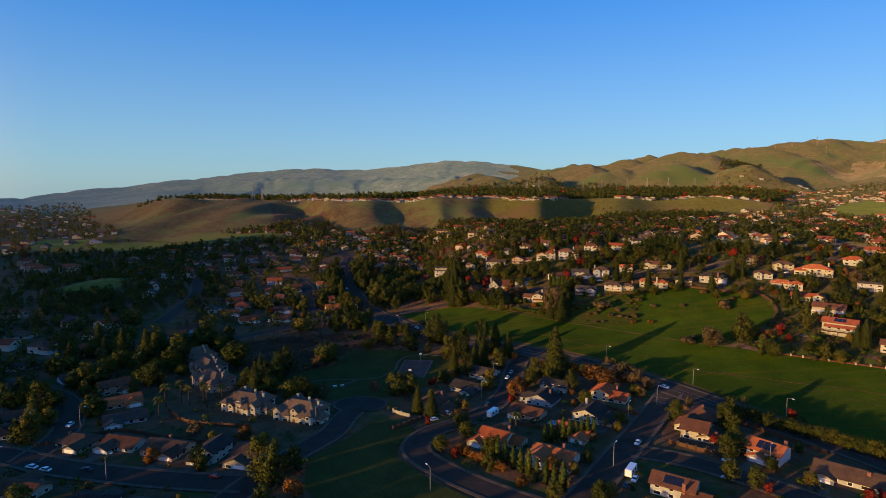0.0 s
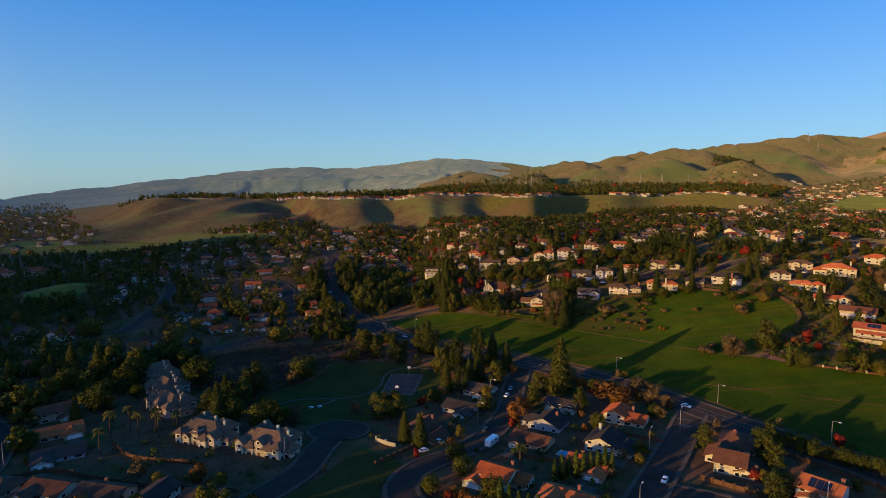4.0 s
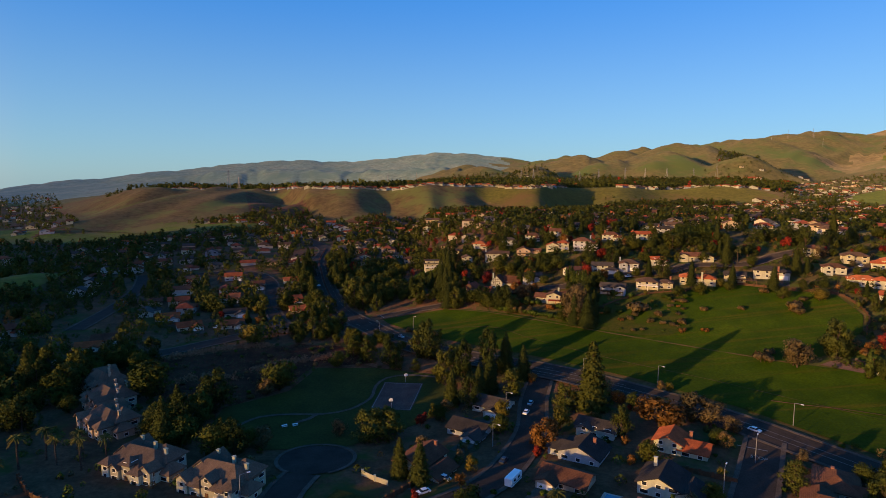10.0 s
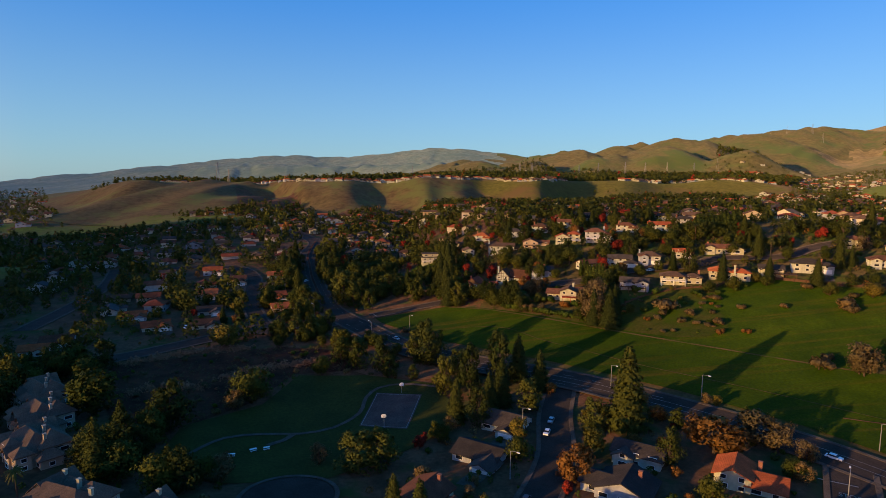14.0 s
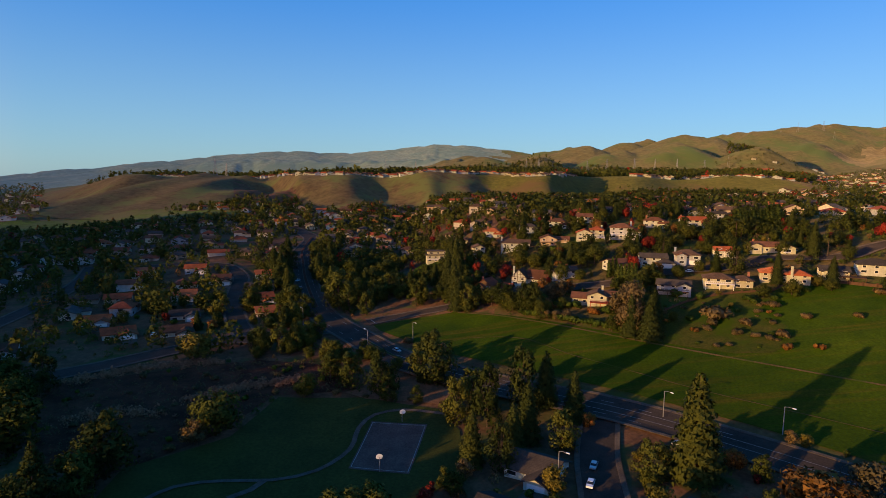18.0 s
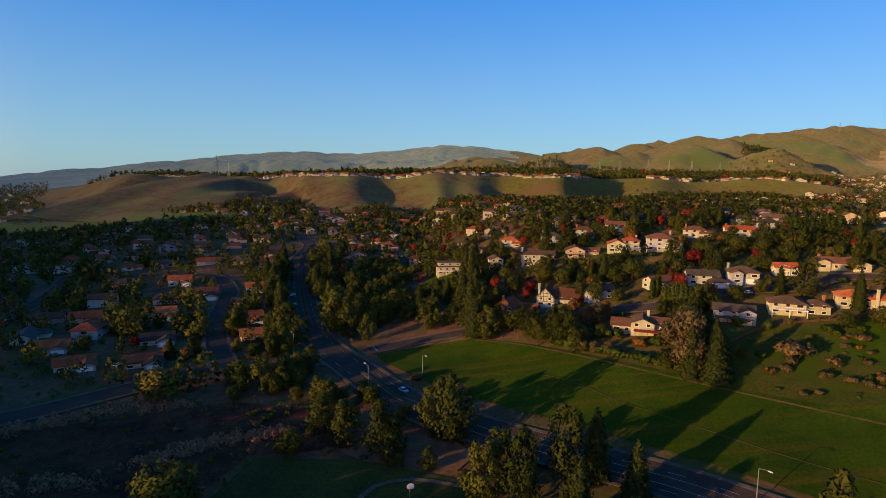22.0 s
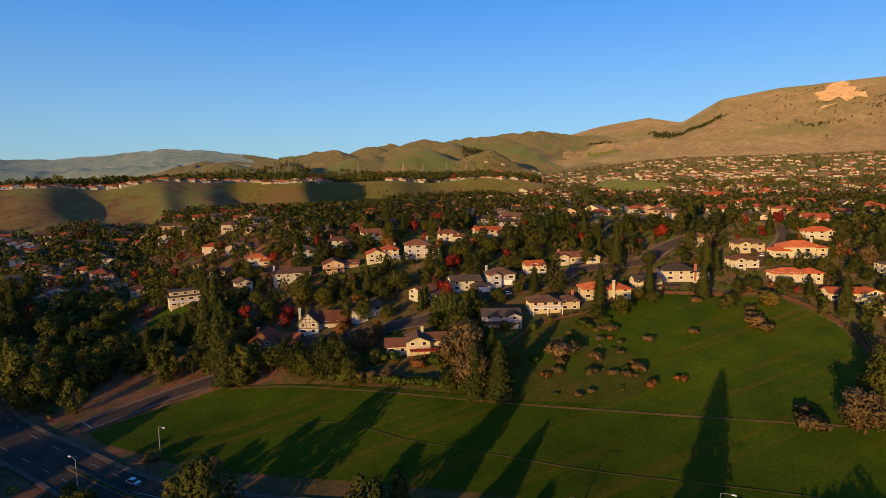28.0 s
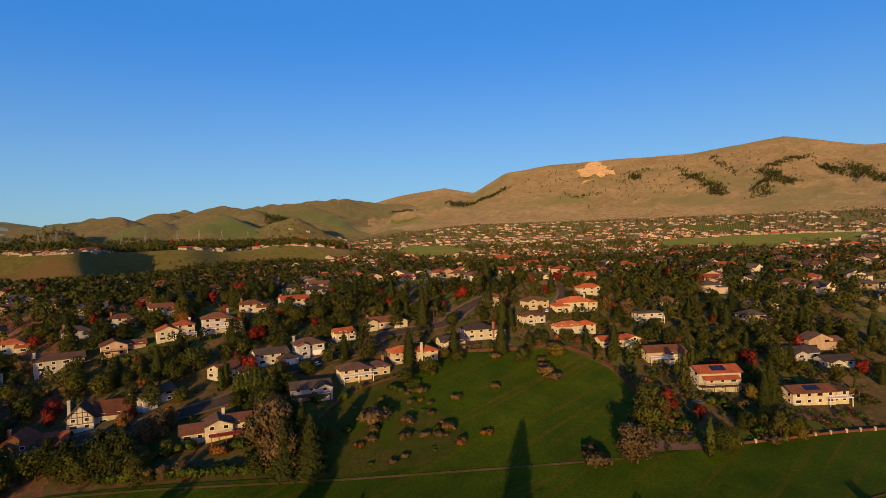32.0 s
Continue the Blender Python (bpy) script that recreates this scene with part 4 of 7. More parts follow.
# ---- meadow, park and streets ----
MAIN = [(205, 60), (178, 130), (150, 192), (115, 249), (98, 275), (74, 302), (50, 325), (32, 338), (3, 359), (-19, 379), (-39, 409), (-53, 432), (-64, 457), (-77, 500), (-87, 535), (-97, 576), (-105, 610), (-112, 680), (-150, 760)]
M_TRACK = mottled("worn_grass", (0.054, 0.048, 0.016), (0.102, 0.071, 0.032), 6, 0.7, third=(0.038, 0.054, 0.008))
MEADOW = [(-27, 411), (-31, 420), (-14, 425), (7, 426), (24, 415), (41, 401), (60, 384), (78, 368), (92, 372), (104, 384), (118, 392), (140, 398), (168, 402), (192, 384), (208, 374), (204, 350), (192, 334), (166, 318), (150, 312), (160, 306), (172, 299), (190, 287), (214, 272), (262, 236), (262, 150), (215, 70), (190, 132), (162, 197), (125, 256), (108, 282), (83, 310), (58, 334), (41, 348), (-6, 385)]
PARK = [(-2, 336), (-27, 346), (-55, 346), (-62, 320), (-82, 300), (-80, 276), (-58, 264), (-30, 268), (-8, 286), (4, 300), (4, 322)]
LAWN_SOUTH = [(-28, 236), (-14, 228), (-9, 219), (-17, 208), (-16, 196), (-3, 178), (12, 165), (0, 150), (-30, 155), (-44, 175), (-48, 195), (-36, 214)]
EARTH = [(-30, 352), (-36, 366), (-48, 374), (-72, 378), (-100, 366), (-132, 350), (-122, 324), (-104, 300), (-84, 296), (-66, 321), (-57, 347)]
GULLY = [(-19.8, 519.4), (-13.7, 537.5), (-6.8, 547.3), (5.3, 531.2), (4.0, 508.3), (-5.3, 513.2), (-11.6, 507.6)]
patch("meadow", MEADOW, 0.25, M_MEADOW, "wide green meadow with mown tracks", 5.0, "meadow")
patch("park_lawn", PARK, 0.22, M_LAWN, "shaded green park lawn", 5.0, "lawn")
patch("corner_lawn", LAWN_SOUTH, 0.22, M_LAWN, "green lawn beside a curved street", 5.0, "lawn")
patch("scrub_slope", EARTH, 0.18, M_MULCH, "brown scrub slope above the park", 5.0, "slope")
KNOLL = [(-346, 512), (-350, 548), (-334, 580), (-312, 572), (-298, 540), (-297, 508), (-320, 496)]
patch("knoll_grass", KNOLL, 0.3, M_FIELD, "green grassy knoll among dark trees", 8.0, "slope")
patch("gully_grass", GULLY, 0.3, M_MEADOW, "small green slope below terraced houses", 6.0, "slope")
patch("hillside_grass", [(66, 380), (80, 366), (88, 360), (100, 352), (112, 350), (124, 356), (128, 368), (126, 382), (140, 397), (150, 403), (128, 404), (104, 398), (90, 392)], 0.36, mottled("weedy_grass", (0.024, 0.040, 0.003), (0.052, 0.048, 0.009), 9, 0.8, third=(0.026, 0.046, 0.002)), "weedy brown and green hillside", 5.0, "slope")
M_TOWNGREEN = mottled("irrigated_grass", (0.083, 0.107, 0.015), (0.110, 0.131, 0.021), 40, 5)
FAR_FIELD = [(1075, 740), (1184, 742), (1263, 645), (1327, 534), (1340, 440), (1160, 430), (1145, 495), (975, 549), (961, 633), (1000, 690)]
HILL_FIELD = [(947, 1295), (860, 1034), (764, 953), (677, 972), (700, 1060), (800, 1180)]
VINEYARD = [(1690, 928), (1698, 759), (1402, 667), (1375, 792), (1520, 860)]
patch("far_field", FAR_FIELD, 0.8, M_TOWNGREEN, "long green field below the mountain houses", 25.0, "field")
patch("hill_field", HILL_FIELD, 0.8, M_TOWNGREEN, "green field between far trees and houses", 25.0, "field")
patch("upper_field", [(2027, 2672), (1904, 2273), (1880, 2400), (1915, 2539)], 1.5, M_TOWNGREEN, "green field at the mountain's foot", 30.0, "field")
patch("vineyard_ground", VINEYARD, 0.8, M_TOWNGREEN, "green ground between rows of vines", 25.0, "field")

STREETS = []  # middle line, half width


def street(name, points, half, label, walk_w=1.0, kerbs=True):
    STREETS.append((smooth_line(points, 6.0)[0], half + walk_w))
    road = ribbon("road", points, -half, half, 0.32, M_ASPHALT, label)
    if kerbs:
        for s in (-1, 1):
            ribbon("kerb", points, s * half, s * (half + 0.35), 0.46, M_CONCRETE, parent=road, thick=0.2)
            ribbon("pavement", points, s * (half + 0.35), s * (half + 0.35 + walk_w), 0.44, M_CONCRETE, parent=road, thick=0.2)
    return road


main_road = street("road", MAIN, 6.5, "dark four-lane asphalt parkway with kerbs", 0.9)
SIDE = [(-34, 425), (-14, 432), (7, 435), (22, 437), (34, 441), (52, 434), (82, 428), (108, 434), (138, 431), (160, 437), (190, 430), (215, 440), (250, 450)]
street("road", SIDE, 3.5, "side street that climbs the hillside")
street("road", [(-50, 416), (-62, 411), (-78, 404), (-94, 401), (-106, 390), (-118, 377), (-128, 366), (-150, 348), (-175, 334)], 4.5, "street past red-roofed houses")
street("road", [(104, 257), (86, 230), (62, 195), (44, 169), (30, 150), (10, 120)], 4.6, "dark residential street with parked cars")
street("road", [(68, 200), (85, 191), (98, 180), (118, 160), (140, 150)], 4.3, "curving residential street")
street("road", [(45, 322), (38, 300), (32, 272), (20, 245), (9, 231), (-5, 219), (-10, 202), (2, 184), (20, 168), (40, 155)], 4.4, "curved crescent street round a lawn")
street("road", [(-40, 246), (-42, 236), (-44, 218), (-54, 197), (-63, 174), (-70, 150)], 4.6, "short street that ends in a turning circle")
street("road", [(-215, 212), (-161, 199), (-129, 188), (-90, 180), (-63, 177)], 4.6, "residential street in shade")
street("road", [(-146, 192), (-148, 216), (-160, 240), (-178, 258), (-215, 275), (-260, 280)], 4.4, "curving residential street in shade")
street("road", [(-84, 406), (-96, 430), (-110, 465), (-119, 500), (-127, 530), (-146, 558), (-173, 566), (-205, 566)], 4.2, "valley street between houses")
street("road", [(-200, 400), (-210, 460), (-225, 520), (-250, 580)], 4.2, "valley street between houses")
street("road", [(225, 400), (262, 412), (300, 436), (345, 500), (370, 560)], 3.0, "hill street that runs up between trees")


def disc(cx, cy, r, k=28):
    return [(cx + r * math.cos(2 * math.pi * i / k), cy + r * math.sin(2 * math.pi * i / k)) for i in range(k)]


STREETS.append((np.array([[-38, 257.0], [-38, 258]]), 13.5))
tagged(patch("turning_circle", disc(-38, 257, 11.4), 0.36, M_ASPHALT, "asphalt turning circle", 5.0, "road"))
ribbon("pavement", [(-38 + 12.1 * math.cos(radians(a)), 257 + 12.1 * math.sin(radians(a))) for a in range(-62, 250, 12)], -0.6, 0.6, 0.5, M_CONCRETE, "pale kerb and pavement round the turning circle")

# lane lines, the median and the crossing
for off in (-3.7, 3.7):
    for k in range(5, len(MAIN) - 3):
        a, b = np.array(MAIN[k], float), np.array(MAIN[k + 1], float)
        n = int(np.linalg.norm(b - a) / 9)
        for i in range(n):
            p, q = a + (b - a) * (i + 0.1) / n, a + (b - a) * (i + 0.45) / n
            ribbon("lane_mark", [tuple(p), tuple(q)], off - 0.08, off + 0.08, 0.37, M_PAINT, parent=main_road)
for off in (-1.6, 1.6):
    ribbon("lane_line", MAIN[2:10], off - 0.08, off + 0.08, 0.37, M_PAINT, parent=main_road)
ribbon("median", MAIN[12:18], -1.1, 1.1, 0.62, M_CONCRETE, parent=main_road, thick=0.35, label="pale concrete median")
ribbon("median_bed", MAIN[12:18], -0.8, 0.8, 0.68, M_MULCH, parent=main_road, label="planted strip in the median")
ribbon("median", [(-34, 401.5), (-19, 379), (-10, 370.5)], -0.7, 0.7, 0.62, M_CONCRETE, parent=main_road, thick=0.35, label="pale concrete median")
ribbon("median_bed", [(-32, 398), (-19, 379), (-12, 372)], -0.4, 0.4, 0.68, M_LAWN, parent=main_road, label="planted strip in the median")

# basketball court and park path
COURT = [(-22.5, 330), (-5.5, 326.5), (-10, 300), (-26, 304)]
patch("basketball_court", COURT, 0.36, M_COURT, "worn grey-brown basketball court", 4.0, "court")
for a, b in zip(COURT, COURT[1:] + COURT[:1]):
    va, vb = np.array(a, float), np.array(b, float)
    mid = np.array([-16.0, 315.0])
    ribbon("court_line", [tuple(va + (mid - va) * 0.06), tuple(vb + (mid - vb) * 0.06)], -0.09, 0.09, 0.40, M_PAINT, "white court line")
PATH = [(6, 330), (-2, 333), (-13, 336.5), (-22, 334), (-26, 326), (-27, 314), (-34, 303), (-44, 298), (-55, 297), (-66, 293), (-72, 281), (-73, 266)]
ribbon("path", PATH, -0.7, 0.7, 0.42, M_CONCRETE, "pale concrete park path")
ribbon("path", [(-46, 297.5), (-48, 293), (-52, 289)], -0.9, 0.9, 0.42, M_CONCRETE, "pale concrete park path")
ribbon("meadow_track", [(-26, 400), (-8, 387), (10.6, 391), (31.6, 384), (46.5, 365), (58, 353), (80, 330), (110, 304), (150, 267), (200, 226)], -0.2, 0.2, 0.42, M_TRACK, "narrow worn track through the meadow")
ribbon("meadow_track", [(8, 424), (24, 413), (41, 398), (78, 365), (118, 334), (150, 311)], -0.5, 0.5, 0.40, M_TRACK, "bare earth strip along the meadow's edge")


def hoop(x, y, rz):
    root = new("basketball_hoop")
    root.matrix_basis = put(x, y, rz, 0.3)
    part("pole", *tube_geo([(0, 0, 0), (0, 0, 2.6), (0, -0.5, 3.3), (0, -1.0, 3.5)], [0.09, 0.09, 0.08, 0.07]), M_STEEL, root)
    V = [(0.9 * math.cos(a), -1.0 + s, 3.55 + max(-0.55, 0.75 * math.sin(a))) for s in (0.0, 0.06) for a in np.linspace(0, 2 * math.pi, 16, endpoint=False)]
    F = [tuple(range(16)), tuple(range(31, 15, -1))] + [(i, (i + 1) % 16, 16 + (i + 1) % 16, 16 + i) for i in range(16)]
    part("backboard", V, F, M_TRIM, root, "white fan-shaped backboard")
    ring = [(0.24 * math.cos(a), -1.3 + 0.24 * math.sin(a), 3.05) for a in np.linspace(0, 2 * math.pi, 13)]
    part("rim", *tube_geo(ring, [0.025] * 13, 5), M_REDWOOD, root, "orange metal rim")
    return tagged(root, "white basketball hoop on a steel pole", "basketball hoop", "court hoops")


hoop(-13.2, 329.0, 12)
hoop(-17.6, 302.0, 192)

# ---- houses near the flight ----
# white and cream mansions by the turning circle
def mansion(x, y, rz, w, walls, seed, label):
    """A large two-storey house under many steep roofs: a main range, cross wings, bays, turrets and tall chimneys."""
    rng = random.Random(seed)
    blocks = [(0, 0, w, 9.5, 0, 6.2, "hip"), (-w * 0.34, 3.6, 8.0, 8.5, 0, 6.8, "y"), (w * 0.30, 3.8, 8.5, 8.0, 0, 7.2, "hip"), (0, 5.0, 7.0, 6.5, 0, 6.6, "x")]
    for k in range(5):  # bays along the front, the middle one highest
        u = -0.42 + 0.21 * k + rng.uniform(-0.02, 0.02)
        blocks.append((u * w, -4.6 - rng.uniform(0, 1.2), rng.uniform(3.0, 4.4), rng.uniform(3.2, 4.6), 0, (6.6, 5.6, 7.6, 5.8, 6.8)[k] + rng.uniform(-0.3, 0.3), ("hip", "y", "hip", "y", "hip")[(k + seed) % 5]))
    blocks += [(s * (w / 2 + 1.2), rng.uniform(-1, 2), 4.4, 6.0, 0, 4.2, "hip") for s in (-1, 1)]
    stacks = [(-w * 0.30, 5.5, 10.9), (w * 0.12, 3.0, 11.3), (w * 0.42, 1.5, 10.6)]
    return house(x, y, rz, blocks, walls, R_TAN, label, chimney=stacks, door=(6, 0), pitch=0.8)


mansion(-60, 237, -22, 20, W_CREAM, 1, "pale cream two-storey mansion with steep hipped roofs and bays")
mansion(-86, 246, -22, 20, W_CREAM, 2, "tan two-storey mansion with many steep brown roofs")
mansion(-113, 276, -40, 18, W_TAN, 3, "tan two-storey mansion with steep hipped roofs")
mansion(-124, 296, -40, 17, W_TAN, 4, "tan mansion half hidden by trees")
mansion(-136, 313, -40, 15, W_TAN, 5, "tan mansion with steep roofs behind the others")
# the row along the shaded street
house(-67, 195, -14, [(0, 0, 12, 10, 0, 5.6, "x"), (-2, -6, 11, 6, 0, 3.0, "y")], W_CREAM, R_BROWN, "cream split-level house with a red-brown roof", garage=(1, 1.5), chimney=(5, 2, 7.5))
house(-82, 198, -14, [(0, 0, 9, 12, 0, 5.8, "y"), (-1, -7, 9, 5, 0, 3.0, "x")], W_WHITE, R_GREY, "white two-storey gabled house with a grey-green roof", garage=(1, 0))
house(-100, 203, -14, [(0, 0, 17, 10, 0, 3.0, "x"), (5, -6, 7, 7, 0, 3.0, "y"), (-5, -5, 6, 5, 0, 3.0, "y")], W_TAN, R_BROWN, "low tan ranch house with gables", garage=(1, 0), chimney=(-2, 3, 5.8))
house(-118, 206, -14, [(0, 0, 15, 10, 0, 3.0, "x"), (-4, -6, 7, 6, 0, 3.0, "y")], W_WHITE, R_BROWN, "low ranch house with a white gable", garage=(1, 0))
house(-136, 208, -14, [(0, 0, 15, 10, 0, 3.0, "hip"), (4, -6, 7, 6, 0, 3.0, "y")], W_WHITE, R_BROWN, "low ranch house with a brown roof", garage=(1, 0), chimney=(-5, 0, 5.5))
house(-131, 230, 30, [(0, 0, 17, 10, 0, 3.0, "x"), (-5, -6, 7, 6, 0, 3.0, "y")], W_GREY, R_GREY, "low grey ranch house with a dark roof", garage=(1, 0))
house(-143, 249, 40, [(0, 0, 16, 10, 0, 3.2, "x"), (4, -6, 7, 6, 0, 3.0, "y")], W_TAN, R_TILE, "ranch house with a bright red tile roof", garage=(1, 0))
house(-156, 266, 45, [(0, 0, 14, 10, 0, 5.4, "x"), (4, -6, 7, 6, 0, 3.0, "y")], W_TAN, R_BROWN, "tan two-storey house behind trees", garage=(1, 0))
house(-184, 281, 50, [(0, 0, 15, 10, 0, 3.2, "x"), (4, -6, 7, 6, 0, 3.0, "y")], W_GREY, R_GREY, "grey ranch house beside the curving street")
house(-178, 230, 210, [(0, 0, 15, 10, 0, 3.2, "x"), (4, -6, 7, 6, 0, 3.0, "y")], W_CREAM, R_BROWN, "ranch house across the curving street")
house(-172, 214, 200, [(0, 0, 13, 10, 0, 3.2, "hip")], W_WHITE, R_GREY, "low white ranch house with a grey roof")
house(-196, 262, 220, [(0, 0, 14, 10, 0, 3.2, "x")], W_TAN, R_BROWN, "low tan ranch house in shade")
house(-132, 172, 166, [(0, 0, 16, 10, 0, 3.2, "x"), (4, -6, 7, 6, 0, 3.0, "y")], W_TAN, R_BROWN, "ranch house across the shaded street")
house(-152, 178, 166, [(0, 0, 15, 10, 0, 3.2, "x")], W_CREAM, R_BROWN, "ranch house across the shaded street")
house(-106, 164, 166, [(0, 0, 15, 10, 0, 3.2, "hip")], W_GREY, R_GREY, "grey ranch house across the shaded street")
house(-86, 160, 166, [(0, 0, 15, 10, 0, 3.2, "x")], W_TAN, R_BROWN, "brown-roofed ranch house across the shaded street")
house(-173, 368, 20, [(0, 0, 12, 9, 0, 3.4, "x")], W_WHITE, R_TILE, "small white house with an orange tile roof")
house(-180, 342, 15, [(0, 0, 12, 10, 0, 4.0, "y")], W_TAN, R_BROWN, "tan gabled house among trees")
# the block between the crescent and the main road
house(-5, 250, -34, [(0, 0, 11, 15, 0, 5.4, "y"), (8, -2, 8, 11, 0, 3.2, "y")], W_CREAM, R_BROWN, "cream gabled house with a long garden wall", chimney=(2, 6, 9), garage=(1, 0))
house(12, 277, -34, [(0, 0, 15, 11, 0, 3.2, "x"), (5, -7, 7, 7, 0, 3.0, "y")], W_GREY, R_GREY, "shaded grey house with a dark roof", garage=(1, 0))
house(22, 297, -34, [(0, 0, 14, 12, 0, 3.4, "x"), (4, -7, 7, 6, 0, 3.0, "y")], W_WHITE, R_GREY, "dark-roofed house under tall pines", garage=(1, 0))
house(20, 208, -34, [(0, 0, 12, 11, 0, 5.0, "x"), (-5, -5, 8, 8, 0, 3.2, "y"), (7, 3, 8, 8, 0, 3.2, "x")], W_CREAM, R_TILE, "house with a red-brown tile roof and lit gables", chimney=(4, 4, 8.5), garage=(1, 0))
house(39, 193, -34, [(0, 0, 16, 12, 0, 3.8, "x"), (-4, -6, 8, 8, 0, 5.0, "y"), (6, -5, 6, 6, 0, 3.2, "y")], W_WHITE, R_TILE, "tile-roofed house behind a row of cypresses", chimney=(3, 2, 8.2), garage=(2, 0))
house(61, 231, -34, [(0, 0, 12, 13, 0, 4.8, "y"), (8, -1, 7, 10, 0, 3.2, "y")], W_WHITE, R_GREY, "white gabled house with a dark roof and a white chimney", chimney=(-3, 3, 9.5), garage=(1, 0))
house(36, 236, -34, [(0, 0, 15, 10, 0, 3.4, "x"), (-4, -5, 6, 6, 0, 3.4, "y")], W_TAN, R_BROWN, "brown-roofed house on the crescent", garage=(1, 0))
house(45, 252, -34, [(0, 0, 14, 12, 0, 3.6, "y"), (-8, 0, 7, 8, 0, 3.2, "x")], W_GREY, R_GREY, "dark-roofed gabled house on the crescent", chimney=(3, 2, 7.6))
house(54, 268, -34, [(0, 0, 14, 9, 0, 4.6, "x")], W_WHITE, R_GREY, "white two-storey house below the big conifer")
house(73, 255, -34, [(0, 0, 9, 11, 0, 5.2, "y"), (8, 0, 9, 10, 0, 3.2, "x")], W_CREAM, R_TILE, "cream house with an orange tile roof and skylights", chimney=(6, 3, 7.4))
house(51, 215, -34, [(0, 0, 14, 10, 0, 3.4, "x"), (4, -6, 7, 6, 0, 3.2, "y")], W_TAN, R_TILE, "red-brown roofed house on the crescent", garage=(1, 0), chimney=(-3, 2, 6.5))
house(97, 213, 56, [(0, 0, 12, 10, 0, 5.4, "y"), (-2, -5, 8, 6, 0, 3.2, "x"), (6, 5, 10, 8, 0, 3.4, "x")], W_CREAM, R_BROWN, "cream two-storey corner house with a brown roof", chimney=(-3, -8.2, 5.2))
house(107, 229, 56, [(0, 0, 15, 11, 0, 3.4, "hip")], W_TAN, R_BROWN, "dark brown-roofed house by the parkway", chimney=(3, 1, 6.2))
house(114, 194, -50, [(0, 0, 12, 11, 0, 5.6, "x"), (-1, -6, 7, 5, 0, 3.0, "y"), (-8, 1, 6, 8, 0, 3.4, "x")], W_GREY, R_TILE, "blue-grey two-storey house with a red tile roof", garage=(1, 0), chimney=(5, 3, 9), solar=True)
house(132, 178, -40, [(0, 0, 22, 12, 0, 3.2, "x"), (-8, -6, 7, 6, 0, 3.0, "y")], W_WHITE, R_BROWN, "long white single-storey house with a brown roof", chimney=(5, -2, 6.4), garage=(1, 0))
house(72, 171, -34, [(0, 0, 14, 10, 0, 5.4, "x"), (8, -3, 8, 8, 0, 3.2, "x")], W_WHITE, R_BROWN, "white two-storey house with solar panels", chimney=(4, -5.3, 8), solar=True)
house(96, 152, -50, [(0, 0, 15, 10, 0, 3.4, "x")], W_WHITE, R_BROWN, "single-storey house on the curving street")

# ---- the lit hillside ----
house(24, 448, -28, [(0, 0, 9, 10, 0, 6.0, "y"), (9, 3, 9, 9, 0, 3.2, "x"), (-2, -5.5, 4, 2, 0, 5.4, "y")], W_BROWN, R_RUST, "brown two-storey house with a steep roof and white windows", chimney=(-4.5, 4, 9.2), garage=(1, 0), pitch=0.7)
house(41, 450, -22, [(0, 0, 8.5, 9, 0, 5.6, "y"), (9.5, 3, 11, 8, 0, 5.0, "x")], W_WHITE, R_BROWN, "half-timbered white house with a steep gable", chimney=(-4.6, 3, 11), half_timber=True, pitch=1.0)
house(62, 448, 5, [(0, 0, 14, 9, 0, 5.4, "x")], W_GREY, R_GREY, "grey house half hidden by trees", chimney=(2, 0, 8.6))
house(69, 410, -20, [(0, 0, 9, 10, 0, 5.4, "y"), (9, 2, 11, 9, 0, 5.0, "x"), (-8, 1, 8, 9, 0, 3.4, "x")], W_CREAM, R_BROWN, "rambling house with a broad red-stained deck", chimney=(2, 3, 9.5), deck=(-3, 16, -9, -4, 2.4, M_REDWOOD))
house(47, 511, -8, [(0, 0, 19, 9, 0, 6.2, "x"), (11, 1, 5, 8, 0, 3.4, "flat")], W_WHITE, R_BROWN, "long white two-storey house with a brown roof", chimney=(-9.3, -2, 10.2), deck=(3, 10, -6.2, -4.5, 2.9, M_WOOD))
house(25, 519, 5, [(0, 0, 8, 9, 0, 8.4, "y")], W_CREAM, R_BROWN, "narrow cream three-level house with balconies", deck=(-3.6, 3.6, -6.4, -4.5, 3.0, M_TRIM))
house(66, 506, -12, [(0, 0, 11, 10, 0, 5.4, "y"), (9, 2, 9, 8, 0, 4.6, "x")], W_TAN, R_BROWN, "tan house with brown gables and a balcony", deck=(-5, 5, -7, -5, 2.6, M_WOOD))
house(87, 503, -15, [(0, 0, 10, 9, 0, 6.0, "y"), (8, 2, 9, 9, 0, 8.4, "hip")], W_CREAM, R_TILE, "peach three-level house with red tile roofs and balconies", deck=(2, 13, -5.5, -2.5, 3.0, M_TRIM), chimney=(11, 5, 11))
house(107, 497, -18, [(0, 0, 14, 11, 0, 8.6, "hip"), (8, -2, 8, 9, 0, 6.4, "hip")], W_GREY, R_BROWN, "grey-green three-storey house with terraces", deck=(-6, 13, -8, -5.5, 3.0, M_TRIM), chimney=(6, 4, 12.5))
house(89, 448, 20, [(0, 0, 12, 9, 0, 4.6, "x"), (2, -7, 8, 7, 0, 3.2, "x")], W_WHITE, R_BROWN, "white house with brown roofs above the street", garage=(1, 0))
house(107, 447, -12, [(0, 0, 14, 9, 0, 5.6, "x"), (6, -6, 8, 7, 0, 3.2, "hip")], W_WHITE, R_GREY, "white modern house with grey roofs", garage=(1, 0))
